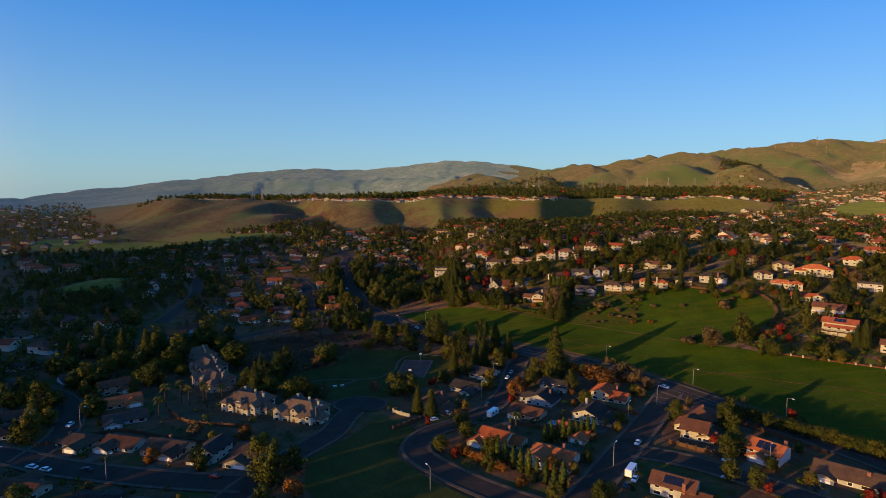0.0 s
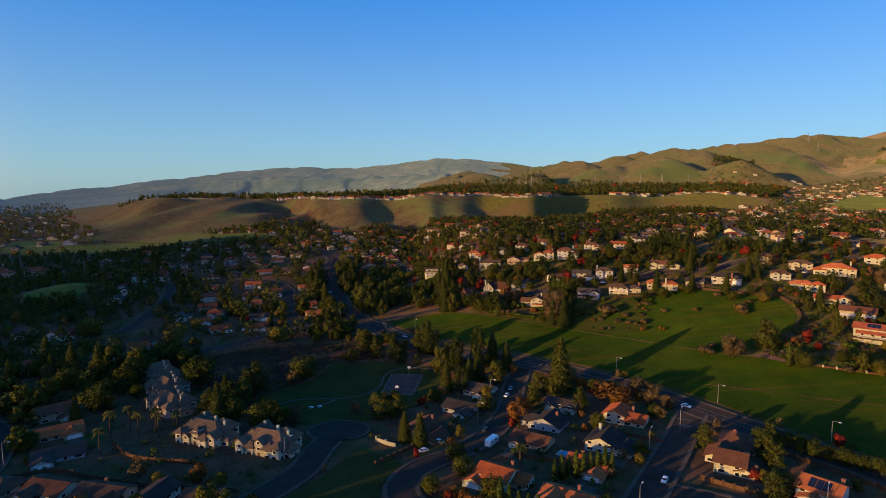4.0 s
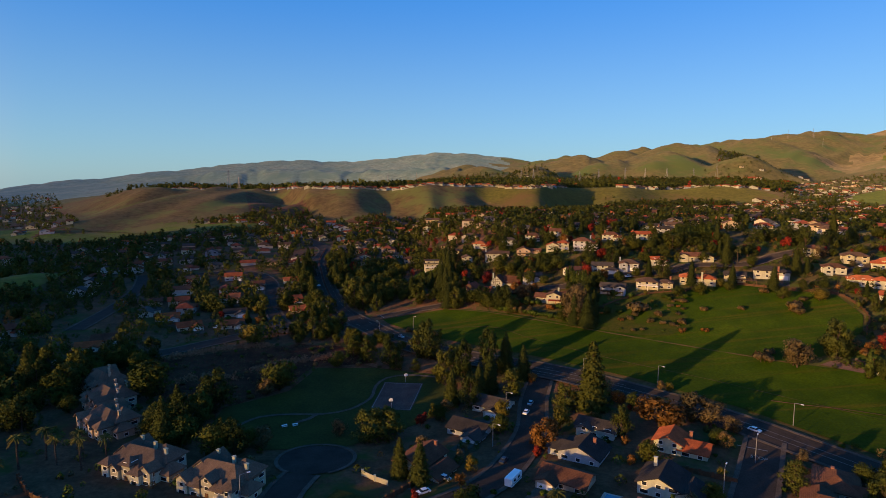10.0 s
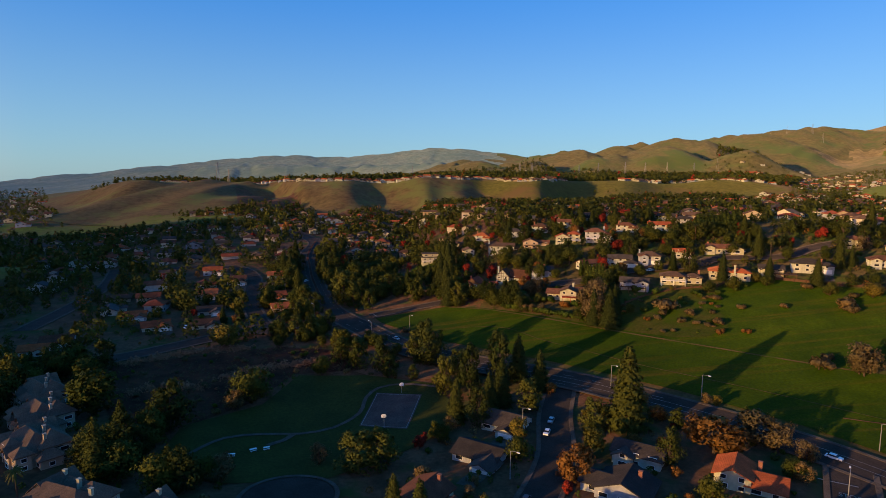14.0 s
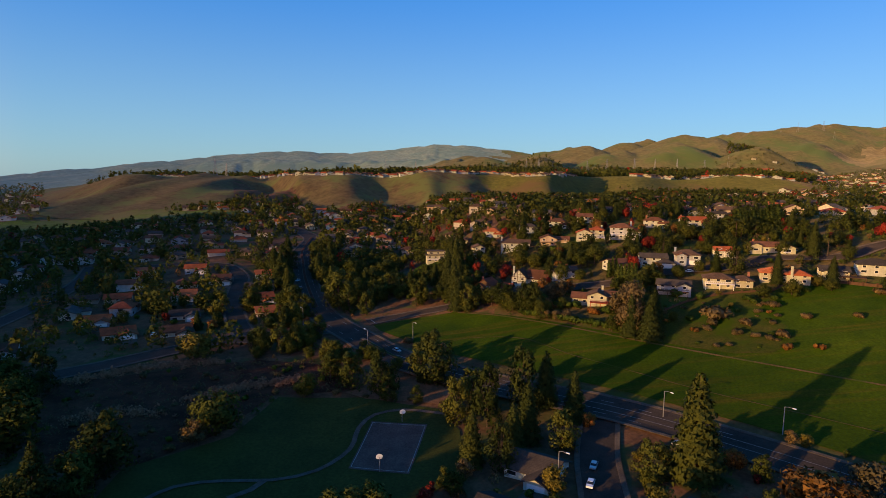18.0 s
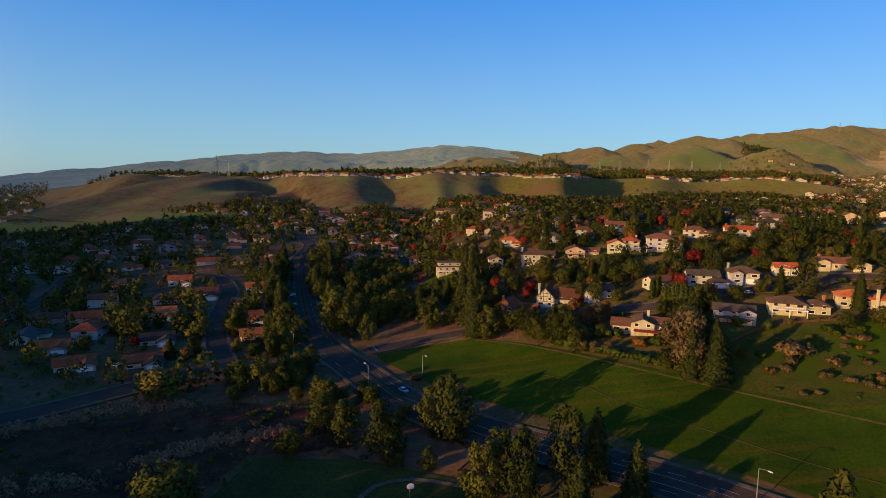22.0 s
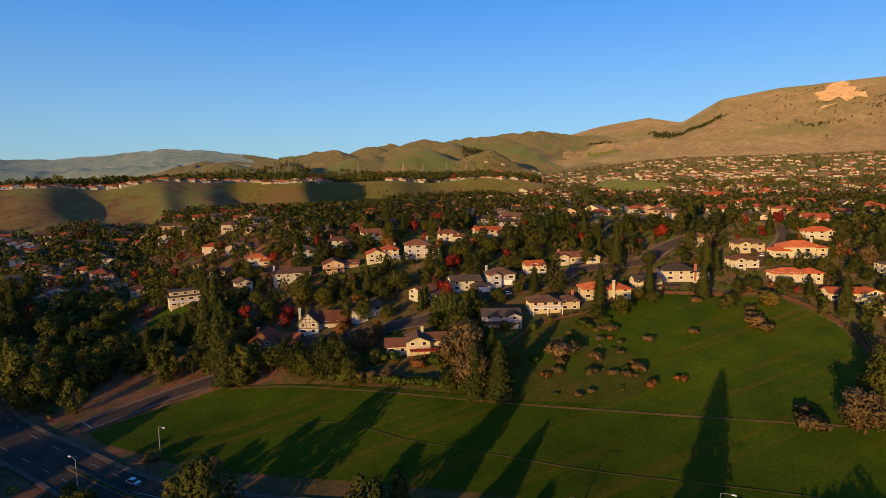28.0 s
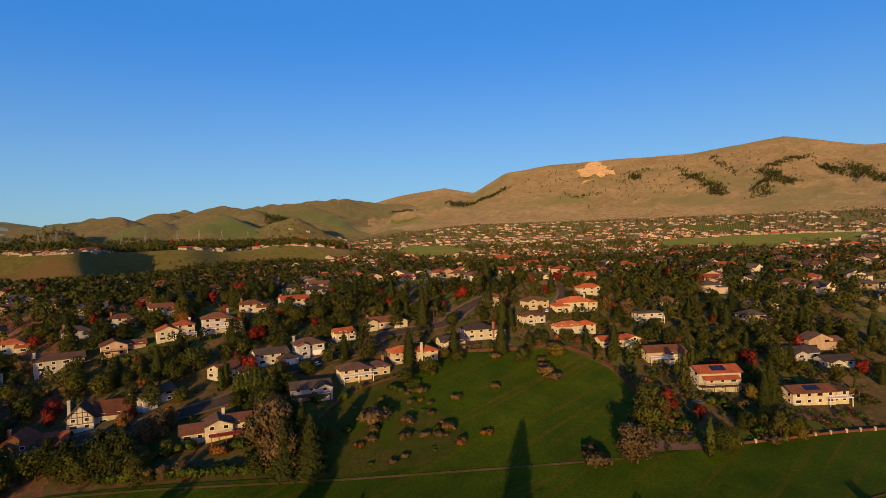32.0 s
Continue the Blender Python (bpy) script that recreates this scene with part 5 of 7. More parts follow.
house(123, 444, -20, [(0, 0, 13, 10, 0, 6.4, "hip"), (-3, -5.5, 5, 3, 0, 6.0, "y")], W_GREY, R_BROWN, "pale grey two-storey house with bays", chimney=(-6, 3, 9.6), garage=(0, 3.5))
house(143, 448, -10, [(0, 0, 10, 8, 0, 4.6, "x")], W_WHITE, R_TILE, "small white house with a red roof", deck=(-1, 5, -6, -4, 2.6, M_TRIM))
house(103, 411, -25, [(0, 0, 15, 9, 0, 5.2, "x"), (5, -4, 6, 5, 0, 5.2, "y")], W_GREY, R_GREY, "grey-blue shaded house with a gabled roof", deck=(-7, 7, -8.5, -4.5, 2.4, M_WOOD))
house(123, 412, -22, [(0, 0, 13, 9, 0, 5.6, "hip"), (11, 2, 9, 8, 0, 5.0, "hip")], W_CREAM, R_BROWN, "cream two-storey house with brown hipped roofs", deck=(-6, 7, -6.5, -4.5, 2.8, M_TRIM), chimney=(14, 4, 8.6))
house(148, 412, -25, [(0, 0, 12, 10, 0, 5.4, "hip"), (10, -1, 10, 9, 0, 5.2, "hip")], W_CREAM, R_TILE, "pale yellow house with red roofs and a tall chimney", chimney=(7, -6.2, 9.5))
house(167, 449, -15, [(0, 0, 18, 10, 0, 3.8, "x"), (-8, -3, 6, 6, 0, 4.2, "y"), (8, -4, 7, 7, 0, 3.6, "y")], W_CREAM, R_BROWN, "low cream house with long brown roofs", chimney=(-8, 1, 7.4))
house(172, 408, -25, [(0, 0, 12, 9, 0, 5.0, "x")], W_CREAM, R_GREY, "cream house with a big wooden deck", deck=(-4, 12, -8.5, -4.5, 2.6, M_WOOD))
house(191, 409, -28, [(0, 0, 15, 11, 0, 5.8, "hip"), (9, -3, 7, 8, 0, 5.4, "hip")], W_WHITE, R_GREY, "large white stucco house with a dark hipped roof", chimney=(6, -6.8, 9), garage=(1, 0))
# terraced cream houses at the head of the gully
house(0, 541, 6, [(0, 0, 17, 9, 0, 6.0, "flat"), (0, 2, 15, 7, 6.0, 3.0, "flat")], W_CREAM, R_GREY, "cream flat-roofed terraced building with long balconies", deck=(-8.5, 8.5, -7, -4.5, 3.0, M_TRIM))
house(-41, 606, 5, [(0, 0, 12, 10, 0, 7.0, "hip")], W_CREAM, R_TILE, "yellow stepped house with red tiles", deck=(-6, 6, -6.8, -5, 3.2, M_TRIM))
house(-22, 599, 0, [(0, 0, 11, 9, 0, 5.6, "hip")], W_TAN, R_BROWN, "tan house among trees")
house(-65, 618, 10, [(0, 0, 13, 10, 0, 5.4, "y"), (7, -3, 6, 6, 0, 3.4, "x")], W_WHITE, R_TILE, "white house with bright red tile roofs")
house(16, 566, 0, [(0, 0, 11, 9, 0, 5.4, "hip")], W_CREAM, R_BROWN, "cream house with a brown roof")
# above the upper meadow
house(262, 402, -35, [(0, 0, 18, 12, 0, 6.4, "hip"), (-10, -2, 8, 10, 0, 4.2, "hip"), (9, -5, 5, 4, 0, 6.0, "hip")], W_CREAM, R_TILE, "big yellow mission-style house with red tile roofs", chimney=(8, 4, 10.5), door=(0, 0))
house(229, 385, -32, [(0, 0, 15, 9, 0, 4.6, "hip"), (9, -2, 8, 8, 0, 5.2, "hip")], W_WHITE, R_TILE, "white house with red tile roofs above the meadow")
house(230, 362, -35, [(0, 0, 16, 8, 0, 4.0, "x"), (8, -3, 7, 8, 0, 4.6, "y")], W_WHITE, R_TILE, "white house with a red roof by the garden wall")
house(231, 340, -40, [(0, 0, 18, 10, 0, 5.6, "x"), (4, -5, 9, 4, 0, 5.0, "x")], W_CREAM, R_BROWN, "cream two-storey house with long balconies", deck=(-9, 9, -8.5, -5, 2.8, M_TRIM))
house(221, 315, -42, [(0, 0, 18, 10, 0, 8.2, "x"), (0, -5, 14, 4, 0, 5.4, "x")], W_WHITE, R_RUST, "white three-storey house with a red roof and solar panels", deck=(-10, 10, -9.5, -6, 2.4, M_WOOD), solar=True)
house(233, 287, -40, [(0, 0, 18, 9, 0, 5.8, "x"), (11, 0, 8, 8, 0, 5.4, "flat")], W_CREAM, R_BROWN, "long cream two-storey house with a terrace", deck=(5, 15, -6.5, -4, 3.0, M_TRIM), solar=True)
house(275, 367, -35, [(0, 0, 15, 9, 0, 5.8, "flat")], W_WHITE, R_GREY, "white flat-roofed modern house", deck=(-7, 7, -6.4, -4.5, 3.0, M_TRIM))
house(305, 371, -35, [(0, 0, 12, 9, 0, 5.4, "hip")], W_WHITE, R_BROWN, "white house with a brown roof among trees")
house(227, 405, -30, [(0, 0, 13, 9, 0, 5.2, "hip")], W_WHITE, R_BROWN, "white house with a brown roof among trees")
house(249, 419, -30, [(0, 0, 15, 9, 0, 5.4, "hip")], W_CREAM, R_BROWN, "cream two-storey house with a brown roof")
house(236, 438, -30, [(0, 0, 10, 9, 0, 6.0, "hip")], W_CREAM, R_BROWN, "cream house on the hill street")
house(298, 415, -35, [(0, 0, 15, 10, 0, 5.4, "hip")], W_WHITE, R_TILE, "white house with a red tile roof up the hill")
house(281, 301, -40, [(0, 0, 15, 10, 0, 3.4, "x")], W_GREY, R_GREY, "low grey house among dense trees")
house(282, 288, -40, [(0, 0, 14, 9, 0, 3.4, "x")], W_WHITE, R_GREY, "low pale house among dense trees")
for hx, hy, hw, wm, rm in ((117, 567, 12, W_CREAM, R_GREY), (145, 585, 13, W_WHITE, R_TILE), (98, 543, 12, W_WHITE, R_BROWN), (79, 540, 13, W_WHITE, R_BROWN), (60, 541, 13, W_GREY, R_GREY),
                           (38, 556, 11, W_WHITE, R_TILE), (133, 514, 13, W_WHITE, R_BROWN), (154, 508, 16, W_WHITE, R_TILE), (174, 543, 14, W_WHITE, R_GREY), (178, 524, 13, W_GREY, R_GREY),
                           (255, 674, 14, W_WHITE, R_TILE), (255, 630, 13, W_WHITE, R_TILE), (263, 603, 15, W_CREAM, R_TILE)):
    house(hx, hy, RNG.uniform(-30, 0), [(0, 0, hw, 9, 0, 5.6, "hip" if hw % 2 else "x"), (hw * 0.5, -3, 6, 7, 0, 3.4, "x")], wm, rm, "two-storey hillside house among autumn trees", chimney=(-hw / 2 + 1, 2, 8.6))
# red-roofed houses in the valley
for hx, hy, hr, wm, rm, hl in ((-140, 408, 30, W_WHITE, R_TILE, "white house with a red tile roof on the valley street"), (-124, 438, 20, W_WHITE, R_GREY, "white gabled house in the valley"),
                              (-117, 412, 25, W_WHITE, R_BROWN, "small gabled house beside the valley street"), (-160, 426, 20, W_GREY, R_TILE, "blue-grey house with a red roof"), (-171, 467, 20, W_TAN, R_TILE, "tan house with a red-brown roof"),
                              (-140, 476, 15, W_TAN, R_TILE, "brown-roofed house in the valley"), (-97, 471, 25, W_GREY, R_TILE, "house with a glowing red roof"), (-134, 514, 15, W_TAN, R_BROWN, "brown-roofed house in the valley"),
                              (-160, 542, 15, W_GREY, R_TILE, "blue-grey house with a red gable"), (-110, 528, 20, W_CREAM, R_TILE, "cream house with an orange roof"), (-172, 382, 22, W_GREY, R_BROWN, "shaded house by the valley street"), (-86, 447, 25, W_TAN, R_TILE, "red-roofed house by the parkway trees")):
    house(hx, hy, hr, [(0, 0, 14, 10, 0, 5.2 if hy > 455 else 3.4, "x"), (4, -6, 7, 6, 0, 3.2, "y")], wm, rm, hl, garage=(1, 0))

for m, _ in DRIVES:
    corners = [m @ Vector(c) for c in ((-2.9, -0.1, 0), (2.9, -0.1, 0), (3.1, -8.5, 0), (-3.1, -8.5, 0))]
    patch("driveway", [(c.x, c.y) for c in corners], 0.16, M_CONCRETE, "pale concrete driveway before a garage", 4.0, "driveway")
ribbon("drainage_ditch", [(122, 284.5), (132, 279.5), (143, 275), (163.5, 263.5), (184, 253.5), (205, 241)], -0.28, 0.28, 0.46, M_SOIL, "narrow dark ditch across the meadow")
ribbon("dirt_track", [(-230, 872), (-310, 885), (-380, 905), (-440, 935), (-480, 960), (-560, 975)], -2, 2, 0.7, M_TRACK, "pale dirt track across a green field")
patch("earth_bank", [(-34, 350), (-20, 356), (-4, 357), (3, 345), (-2, 339), (-12, 342), (-26, 345)], 0.28, M_DIRT, "bare reddish earth under the parkway trees", 4.0, "bank")
M_ROCK = mottled("pale_rock", (0.350, 0.238, 0.105), (0.518, 0.378, 0.189), 30, 6, bump=0.8, bump_m=3.0)
for scar in ([(3236, 2229), (3300, 2262), (3340, 2315), (3430, 2310), (3521, 2357), (3600, 2380), (3670, 2352), (3610, 2280), (3560, 2262), (3520, 2190), (3454, 2163), (3420, 2090), (3348, 2035), (3310, 2085), (3242, 2086), (3250, 2130), (3210, 2165)], [(3060, 2110), (3110, 2050), (3140, 2060), (3100, 2120)]):
    patch("rock_scar", scar, 6.0, M_ROCK, "pale rock scar on the mountainside", 30.0, "rock")
# brown apartment blocks at the far side of the valley
for hx, hy, hr in ((-453, 643, 12), (-431, 661, 12), (-480, 668, 8), (-518, 715, 15)):
    house(hx, hy, hr, [(0, 0, 22, 12, 0, 9.2, "hip"), (-7, -6.5, 5, 3, 0, 9.0, "y"), (7, -6.5, 5, 3, 0, 9.0, "y")], W_TAN, R_RUST, "tan three-storey apartment block with a red-brown roof", name="apartment_block", group="valley apartments")
patch("garden_terrace", [(165.2, 313.1), (176.7, 305.4), (177.8, 302.2), (169.6, 299.0), (156.9, 309.9)], 0.30, M_COURT, "dark paved garden terrace behind the fence", 4.0, "terrace")
patch("garden_terrace", [(216.2, 289.8), (220.9, 282.8), (215.7, 281.6), (211.2, 287.2)], 0.30, M_COURT, "paved terrace below the long cream house", 4.0, "terrace")
# a garden pool behind the crescent
M_WATER = plain("pool_water", (0.03, 0.16, 0.24), 0.08)
M_COPING = mottled("pool_coping", (0.30, 0.27, 0.23), (0.42, 0.38, 0.33), 2, 0.3)
patch("pool_surround", [(42, 225.5), (49, 221), (51.5, 224.8), (44.5, 229.3)], 0.30, M_COPING, "pale paving round a garden pool", 3.0, "paving")
patch("pool_water", [(43.3, 225.8), (48.7, 222.3), (50.2, 224.6), (44.8, 228.1)], 0.38, M_WATER, "blue water of a small garden pool", 3.0, "pool")
# the word on the road before the parkway
word = bpy.data.curves.new("stop_word", "FONT")
word.body, word.size, word.align_x, word.align_y = "STOP", 2.6, "CENTER", "CENTER"
tmp = bpy.data.objects.new("stop_word", word)
letters = new("road_marking", bpy.data.meshes.new_from_object(tmp))
letters.data.materials.append(M_PAINT)
letters.matrix_basis = Matrix.LocRotScale((95.5, 245.5, float(ground(95.5, 245.5)) + 0.42), Euler((0, 0, radians(-34))), (0.75, 1.1, 1))
tagged(letters, "white word STOP painted on the asphalt", "road marking")
bpy.data.objects.remove(tmp)
ribbon("stop_line", [(93.5, 254), (100.5, 249.5)], -0.2, 0.2, 0.40, M_PAINT, "white stop line at the parkway")
ribbon("stop_line", [(-33, 428.5), (-29.5, 421)], -0.2, 0.2, 0.42, M_PAINT, "white stop line at the parkway")


def picnic_table(x, y, rz):
    root = new("picnic_table")
    root.matrix_basis = put(x, y, rz, 0.25)
    part("tabletop", *box_geo(-0.95, -0.4, 0.70, 0.95, 0.4, 0.76), M_TRIM, root)
    for s in (-1, 1):
        part("bench", *box_geo(-0.95, s * 0.75 - 0.15, 0.42, 0.95, s * 0.75 + 0.15, 0.47), M_TRIM, root)
        part("leg", *join_geo(box_geo(s * 0.7 - 0.05, -0.75, 0.0, s * 0.7 + 0.05, 0.75, 0.42), box_geo(s * 0.7 - 0.05, -0.1, 0.42, s * 0.7 + 0.05, 0.1, 0.70)), M_STEEL, root)
    return tagged(root, "pale park picnic table with two benches", "picnic table", "park tables")


for x, y, rz in ((-51.5, 286.5, 20), (-55, 285, 30), (-60, 281, 10)):
    picnic_table(x, y, rz)

# ---- where nothing grows ----
STREET_PTS = np.concatenate([np.c_[np.array(p)[:, :2], np.full(len(p), h)] for p, h in STREETS])


def open_ground(x, y, gap=2.0):
    """True where neither street, house, meadow nor court stands in the way."""
    if (np.hypot(STREET_PTS[:, 0] - x, STREET_PTS[:, 1] - y) < STREET_PTS[:, 2] + gap).any():
        return False
    if any(math.hypot(hx - x, hy - y) < hr * 0.8 + gap for hx, hy, hr in HOMES):
        return False
    return not any(bool(inside(np.array([x]), np.array([y]), poly)[0]) for poly in (MEADOW, PARK, LAWN_SOUTH, GULLY, FIELD_WEST, FIELD_FAR, EARTH, KNOLL))


# ---- generic houses of the valley and the town ----
def town_house(seed, w, d, h, kind, wing):
    """A plain house, the walls as its root, with roof, windows and garage door."""
    blocks = [(0, 0, w, d, 0, h, kind)] + wing
    v, f = join_geo(*[moved(wall_geo(b[2], b[3], b[5], b[6], 5.0), b[0], b[1], b[4]) for b in blocks])
    root = mesh_object("house", v, f, W_MIX)
    part("roof", *join_geo(*[moved(roof_geo(b[2], b[3], b[5], b[6]), b[0], b[1], b[4]) for b in blocks]), R_MIX, root)
    s = 2 if h > 4.2 else 1
    spots = [(-w / 4, -d / 2, 0, 0), (w / 4, -d / 2, 0, s - 1), (-w / 2, 0, 3, s - 1)]
    for wx, wy, side, storey in spots:
        m = Matrix.Translation((wx, wy, 0.8 + 2.2 * storey)) @ Matrix.Rotation(radians(90 * side), 4, "Z")
        shared_part("window", "far_window", lambda: box_geo(-1.2, -0.08, 0, 1.2, 0.05, 1.2), M_PANE, root, m)
    return tagged(root, ("two-storey" if s == 2 else "single-storey") + " suburban house with a pitched roof", "house", "suburban houses")


W_FAR = [W_WHITE, W_CREAM, W_TAN, W_WHITE, W_GREY, W_CREAM]
R_FAR = [R_TILE, R_BROWN, R_GREY, R_BROWN, R_TILE, R_BROWN]
TOWN = [town_house(1, 14, 10, 4.6, "x", [(5, -5, 7, 6, 0, 2.6, "y")]), town_house(2, 15, 10, 2.7, "hip", [(-4, -6, 7, 6, 0, 2.5, "y")]),
        town_house(3, 12, 11, 4.8, "hip", [(7, -2, 6, 8, 0, 3.2, "hip")]), town_house(4, 16, 9, 2.8, "x", [(5, -6, 6, 6, 0, 2.5, "y")]), town_house(5, 13, 9, 4.6, "y", [(8, 0, 7, 8, 0, 3.4, "x")])]
TOWN_USED = set()


FAR = {}  # far walls, roofs and windows, gathered by their make


def town_put(x, y, rz, s=1.0):
    p = RNG.choice(TOWN)
    s *= SIZE
    m = put(x, y, rz, 0, s)
    HOMES.append((x, y, 9 * s))
    if math.hypot(x + 5, y - 175) > 560:
        k = RNG.randrange(6)
        for o in (p, *p.children):
            kind = "wall" if o is p else o.name.split(".")[0]
            V, F = FAR.setdefault((kind, k if kind != "window" else 0), ([], []))
            n = len(V)
            mm = m if o is p else m @ o.matrix_basis
            V += [tuple(mm @ v.co) for v in o.data.vertices]
            F += [tuple(i + n for i in q.vertices) for q in o.data.polygons]
        return None
    if p.name not in TOWN_USED:
        TOWN_USED.add(p.name)
        p.matrix_basis = m
        return p
    keep = p.matrix_basis.copy()
    p.matrix_basis = Matrix()
    ob = copy_thing(p, m)
    p.matrix_basis = keep
    return ob


def below_ridge(x, y):
    """How far before the foot of the grassy ridge a spot lies, in metres."""
    az = np.degrees(np.arctan2(x + 5, y - 175))
    top, wide = brow(az)
    return np.where((az > -34) & (az < 34), top - wide - 15 - np.hypot(x + 5, y - 175), 999.0)


def rows_of_houses(x0, x1, y0, y1, sx, sy, rz, share, ok=lambda x, y: True):
    """Houses in rows, jittered, where the ground is free."""
    y, odd = y0, 0
    while y < y1:
        x = x0 + (sx / 2 if odd else 0)
        while x < x1:
            px, py = x + RNG.uniform(-3, 3), y + RNG.uniform(-4, 4)
            if RNG.random() < share and ok(px, py) and below_ridge(px, py) > 20 and open_ground(px, py, 8.0):
                town_put(px, py, rz + RNG.choice((0, 0, 180, 90)) + RNG.uniform(-8, 8))
            x += sx
        y += sy
        odd = 1 - odd


def polar(az, r):
    return -5 + r * math.sin(radians(az)), 175 + r * math.cos(radians(az))


rows_of_houses(-430, -80, 440, 985, 25, 31, 18, 0.80, lambda x, y: x > -0.62 * (y - 175) - 60)
rows_of_houses(-400, -205, 90, 440, 24, 30, -10, 0.6)
rows_of_houses(-95, 360, 545, 960, 26, 29, -15, 0.72, lambda x, y: x > -90 - 0.15 * (y - 560) and not (x < 25 and y < 600))
rows_of_houses(300, 430, 300, 560, 30, 34, -35, 0.5)
# along the ridge, on the mesa and at the ridge's foot
for k in range(110):
    az = -25 + 39 * k / 109 + RNG.uniform(-0.15, 0.15)
    r = float(brow(az)[0])
    x, y = polar(az, r + RNG.choice((8, 14, 20, 44)))
    town_put(x, y, -az + RNG.uniform(-20, 20), 0.95)
for k in range(25):
    az = 19.5 + 13.5 * k / 24
    x, y = polar(az, float(brow(az)[0]) + RNG.uniform(14, 44))
    town_put(x, y, -az + RNG.uniform(-15, 15), 1.0)
for k in range(18):
    az = 24 + 9.5 * k / 17
    x, y = polar(az, 700 + 15 * k + RNG.uniform(-4, 4))
    town_put(x, y, -az + RNG.uniform(-15, 15), 1.0)
# the town below the mountain
placed = 0
while placed < 620:
    az, r = RNG.uniform(29, 86), 430 + 1950 * RNG.random() ** 0.9
    x, y = polar(az, r)
    if noise.noise((x / 170.0, y / 170.0, 3.0)) < -0.08 or any(math.hypot(hx - x, hy - y) < 17 for hx, hy, _ in HOMES[-420:]):
        continue
    if any(bool(inside(np.array([x]), np.array([y]), f)[0]) for f in (FAR_FIELD, HILL_FIELD, VINEYARD)):
        continue
    town_put(x, y, -az + RNG.uniform(-40, 40), 1.0)
    placed += 1
placed = 0
while placed < 340:
    az, r = RNG.uniform(38, 88), RNG.uniform(430, 1600)
    x, y = polar(az, r)
    if not open_ground(x, y, 6.0) or any(bool(inside(np.array([x]), np.array([y]), f)[0]) for f in (FAR_FIELD, HILL_FIELD)):
        continue
    town_put(x, y, -az + RNG.choice((-30, -20, 60)) + RNG.uniform(-8, 8), 1.0)
    placed += 1
for az, r, s in ((27.5, 1950, 1.6), (28.4, 1960, 2.0), (30.2, 2000, 2.4), (30.8, 2000, 2.0), (26.4, 1900, 1.5), (31.6, 1900, 1.4), (18.4, 1800, 1.6), (47.3, 716, 1.5), (54, 1250, 1.5), (58, 1300, 1.6)):
    x, y = polar(az, r)
    town_put(x, y, -az, s)
for k in range(150):  # the hazy plain past the ridge's end
    az, r = RNG.uniform(-46, -34), 820 + 2500 * RNG.random() ** 0.8
    x, y = polar(az, r)
    if not any(math.hypot(hx - x, hy - y) < 18 for hx, hy, _ in HOMES[-200:]):
        town_put(x, y, 20 + RNG.choice((0, 90)) + RNG.uniform(-8, 8), 1.1)
for k in range(95):  # the far streets on the mesa
    az, r = RNG.uniform(-4, 30), RNG.uniform(1260, 1950)
    x, y = polar(az, r)
    if r > float(brow(az)[0]) + 60:
        town_put(x, y, -az + RNG.uniform(-30, 30), 1.05)
for k in range(30):
    az = 66 + 18 * k / 29
    x, y = polar(az, 1390 + RNG.uniform(-8, 8))
    town_put(x, y, -az + RNG.uniform(-10, 10), 1.0)

for (kind, k), (V, F) in FAR.items():
    mat = {"wall": W_FAR[k % len(W_FAR)], "roof": R_FAR[k % len(R_FAR)], "window": M_PANE}[kind]
    ob = mesh_object({"wall": "far_house_walls", "roof": "far_house_roofs", "window": "far_house_windows"}[kind], V, F, mat)
    tagged(ob, "many far suburban houses on the slopes", "houses", kind="stuff")

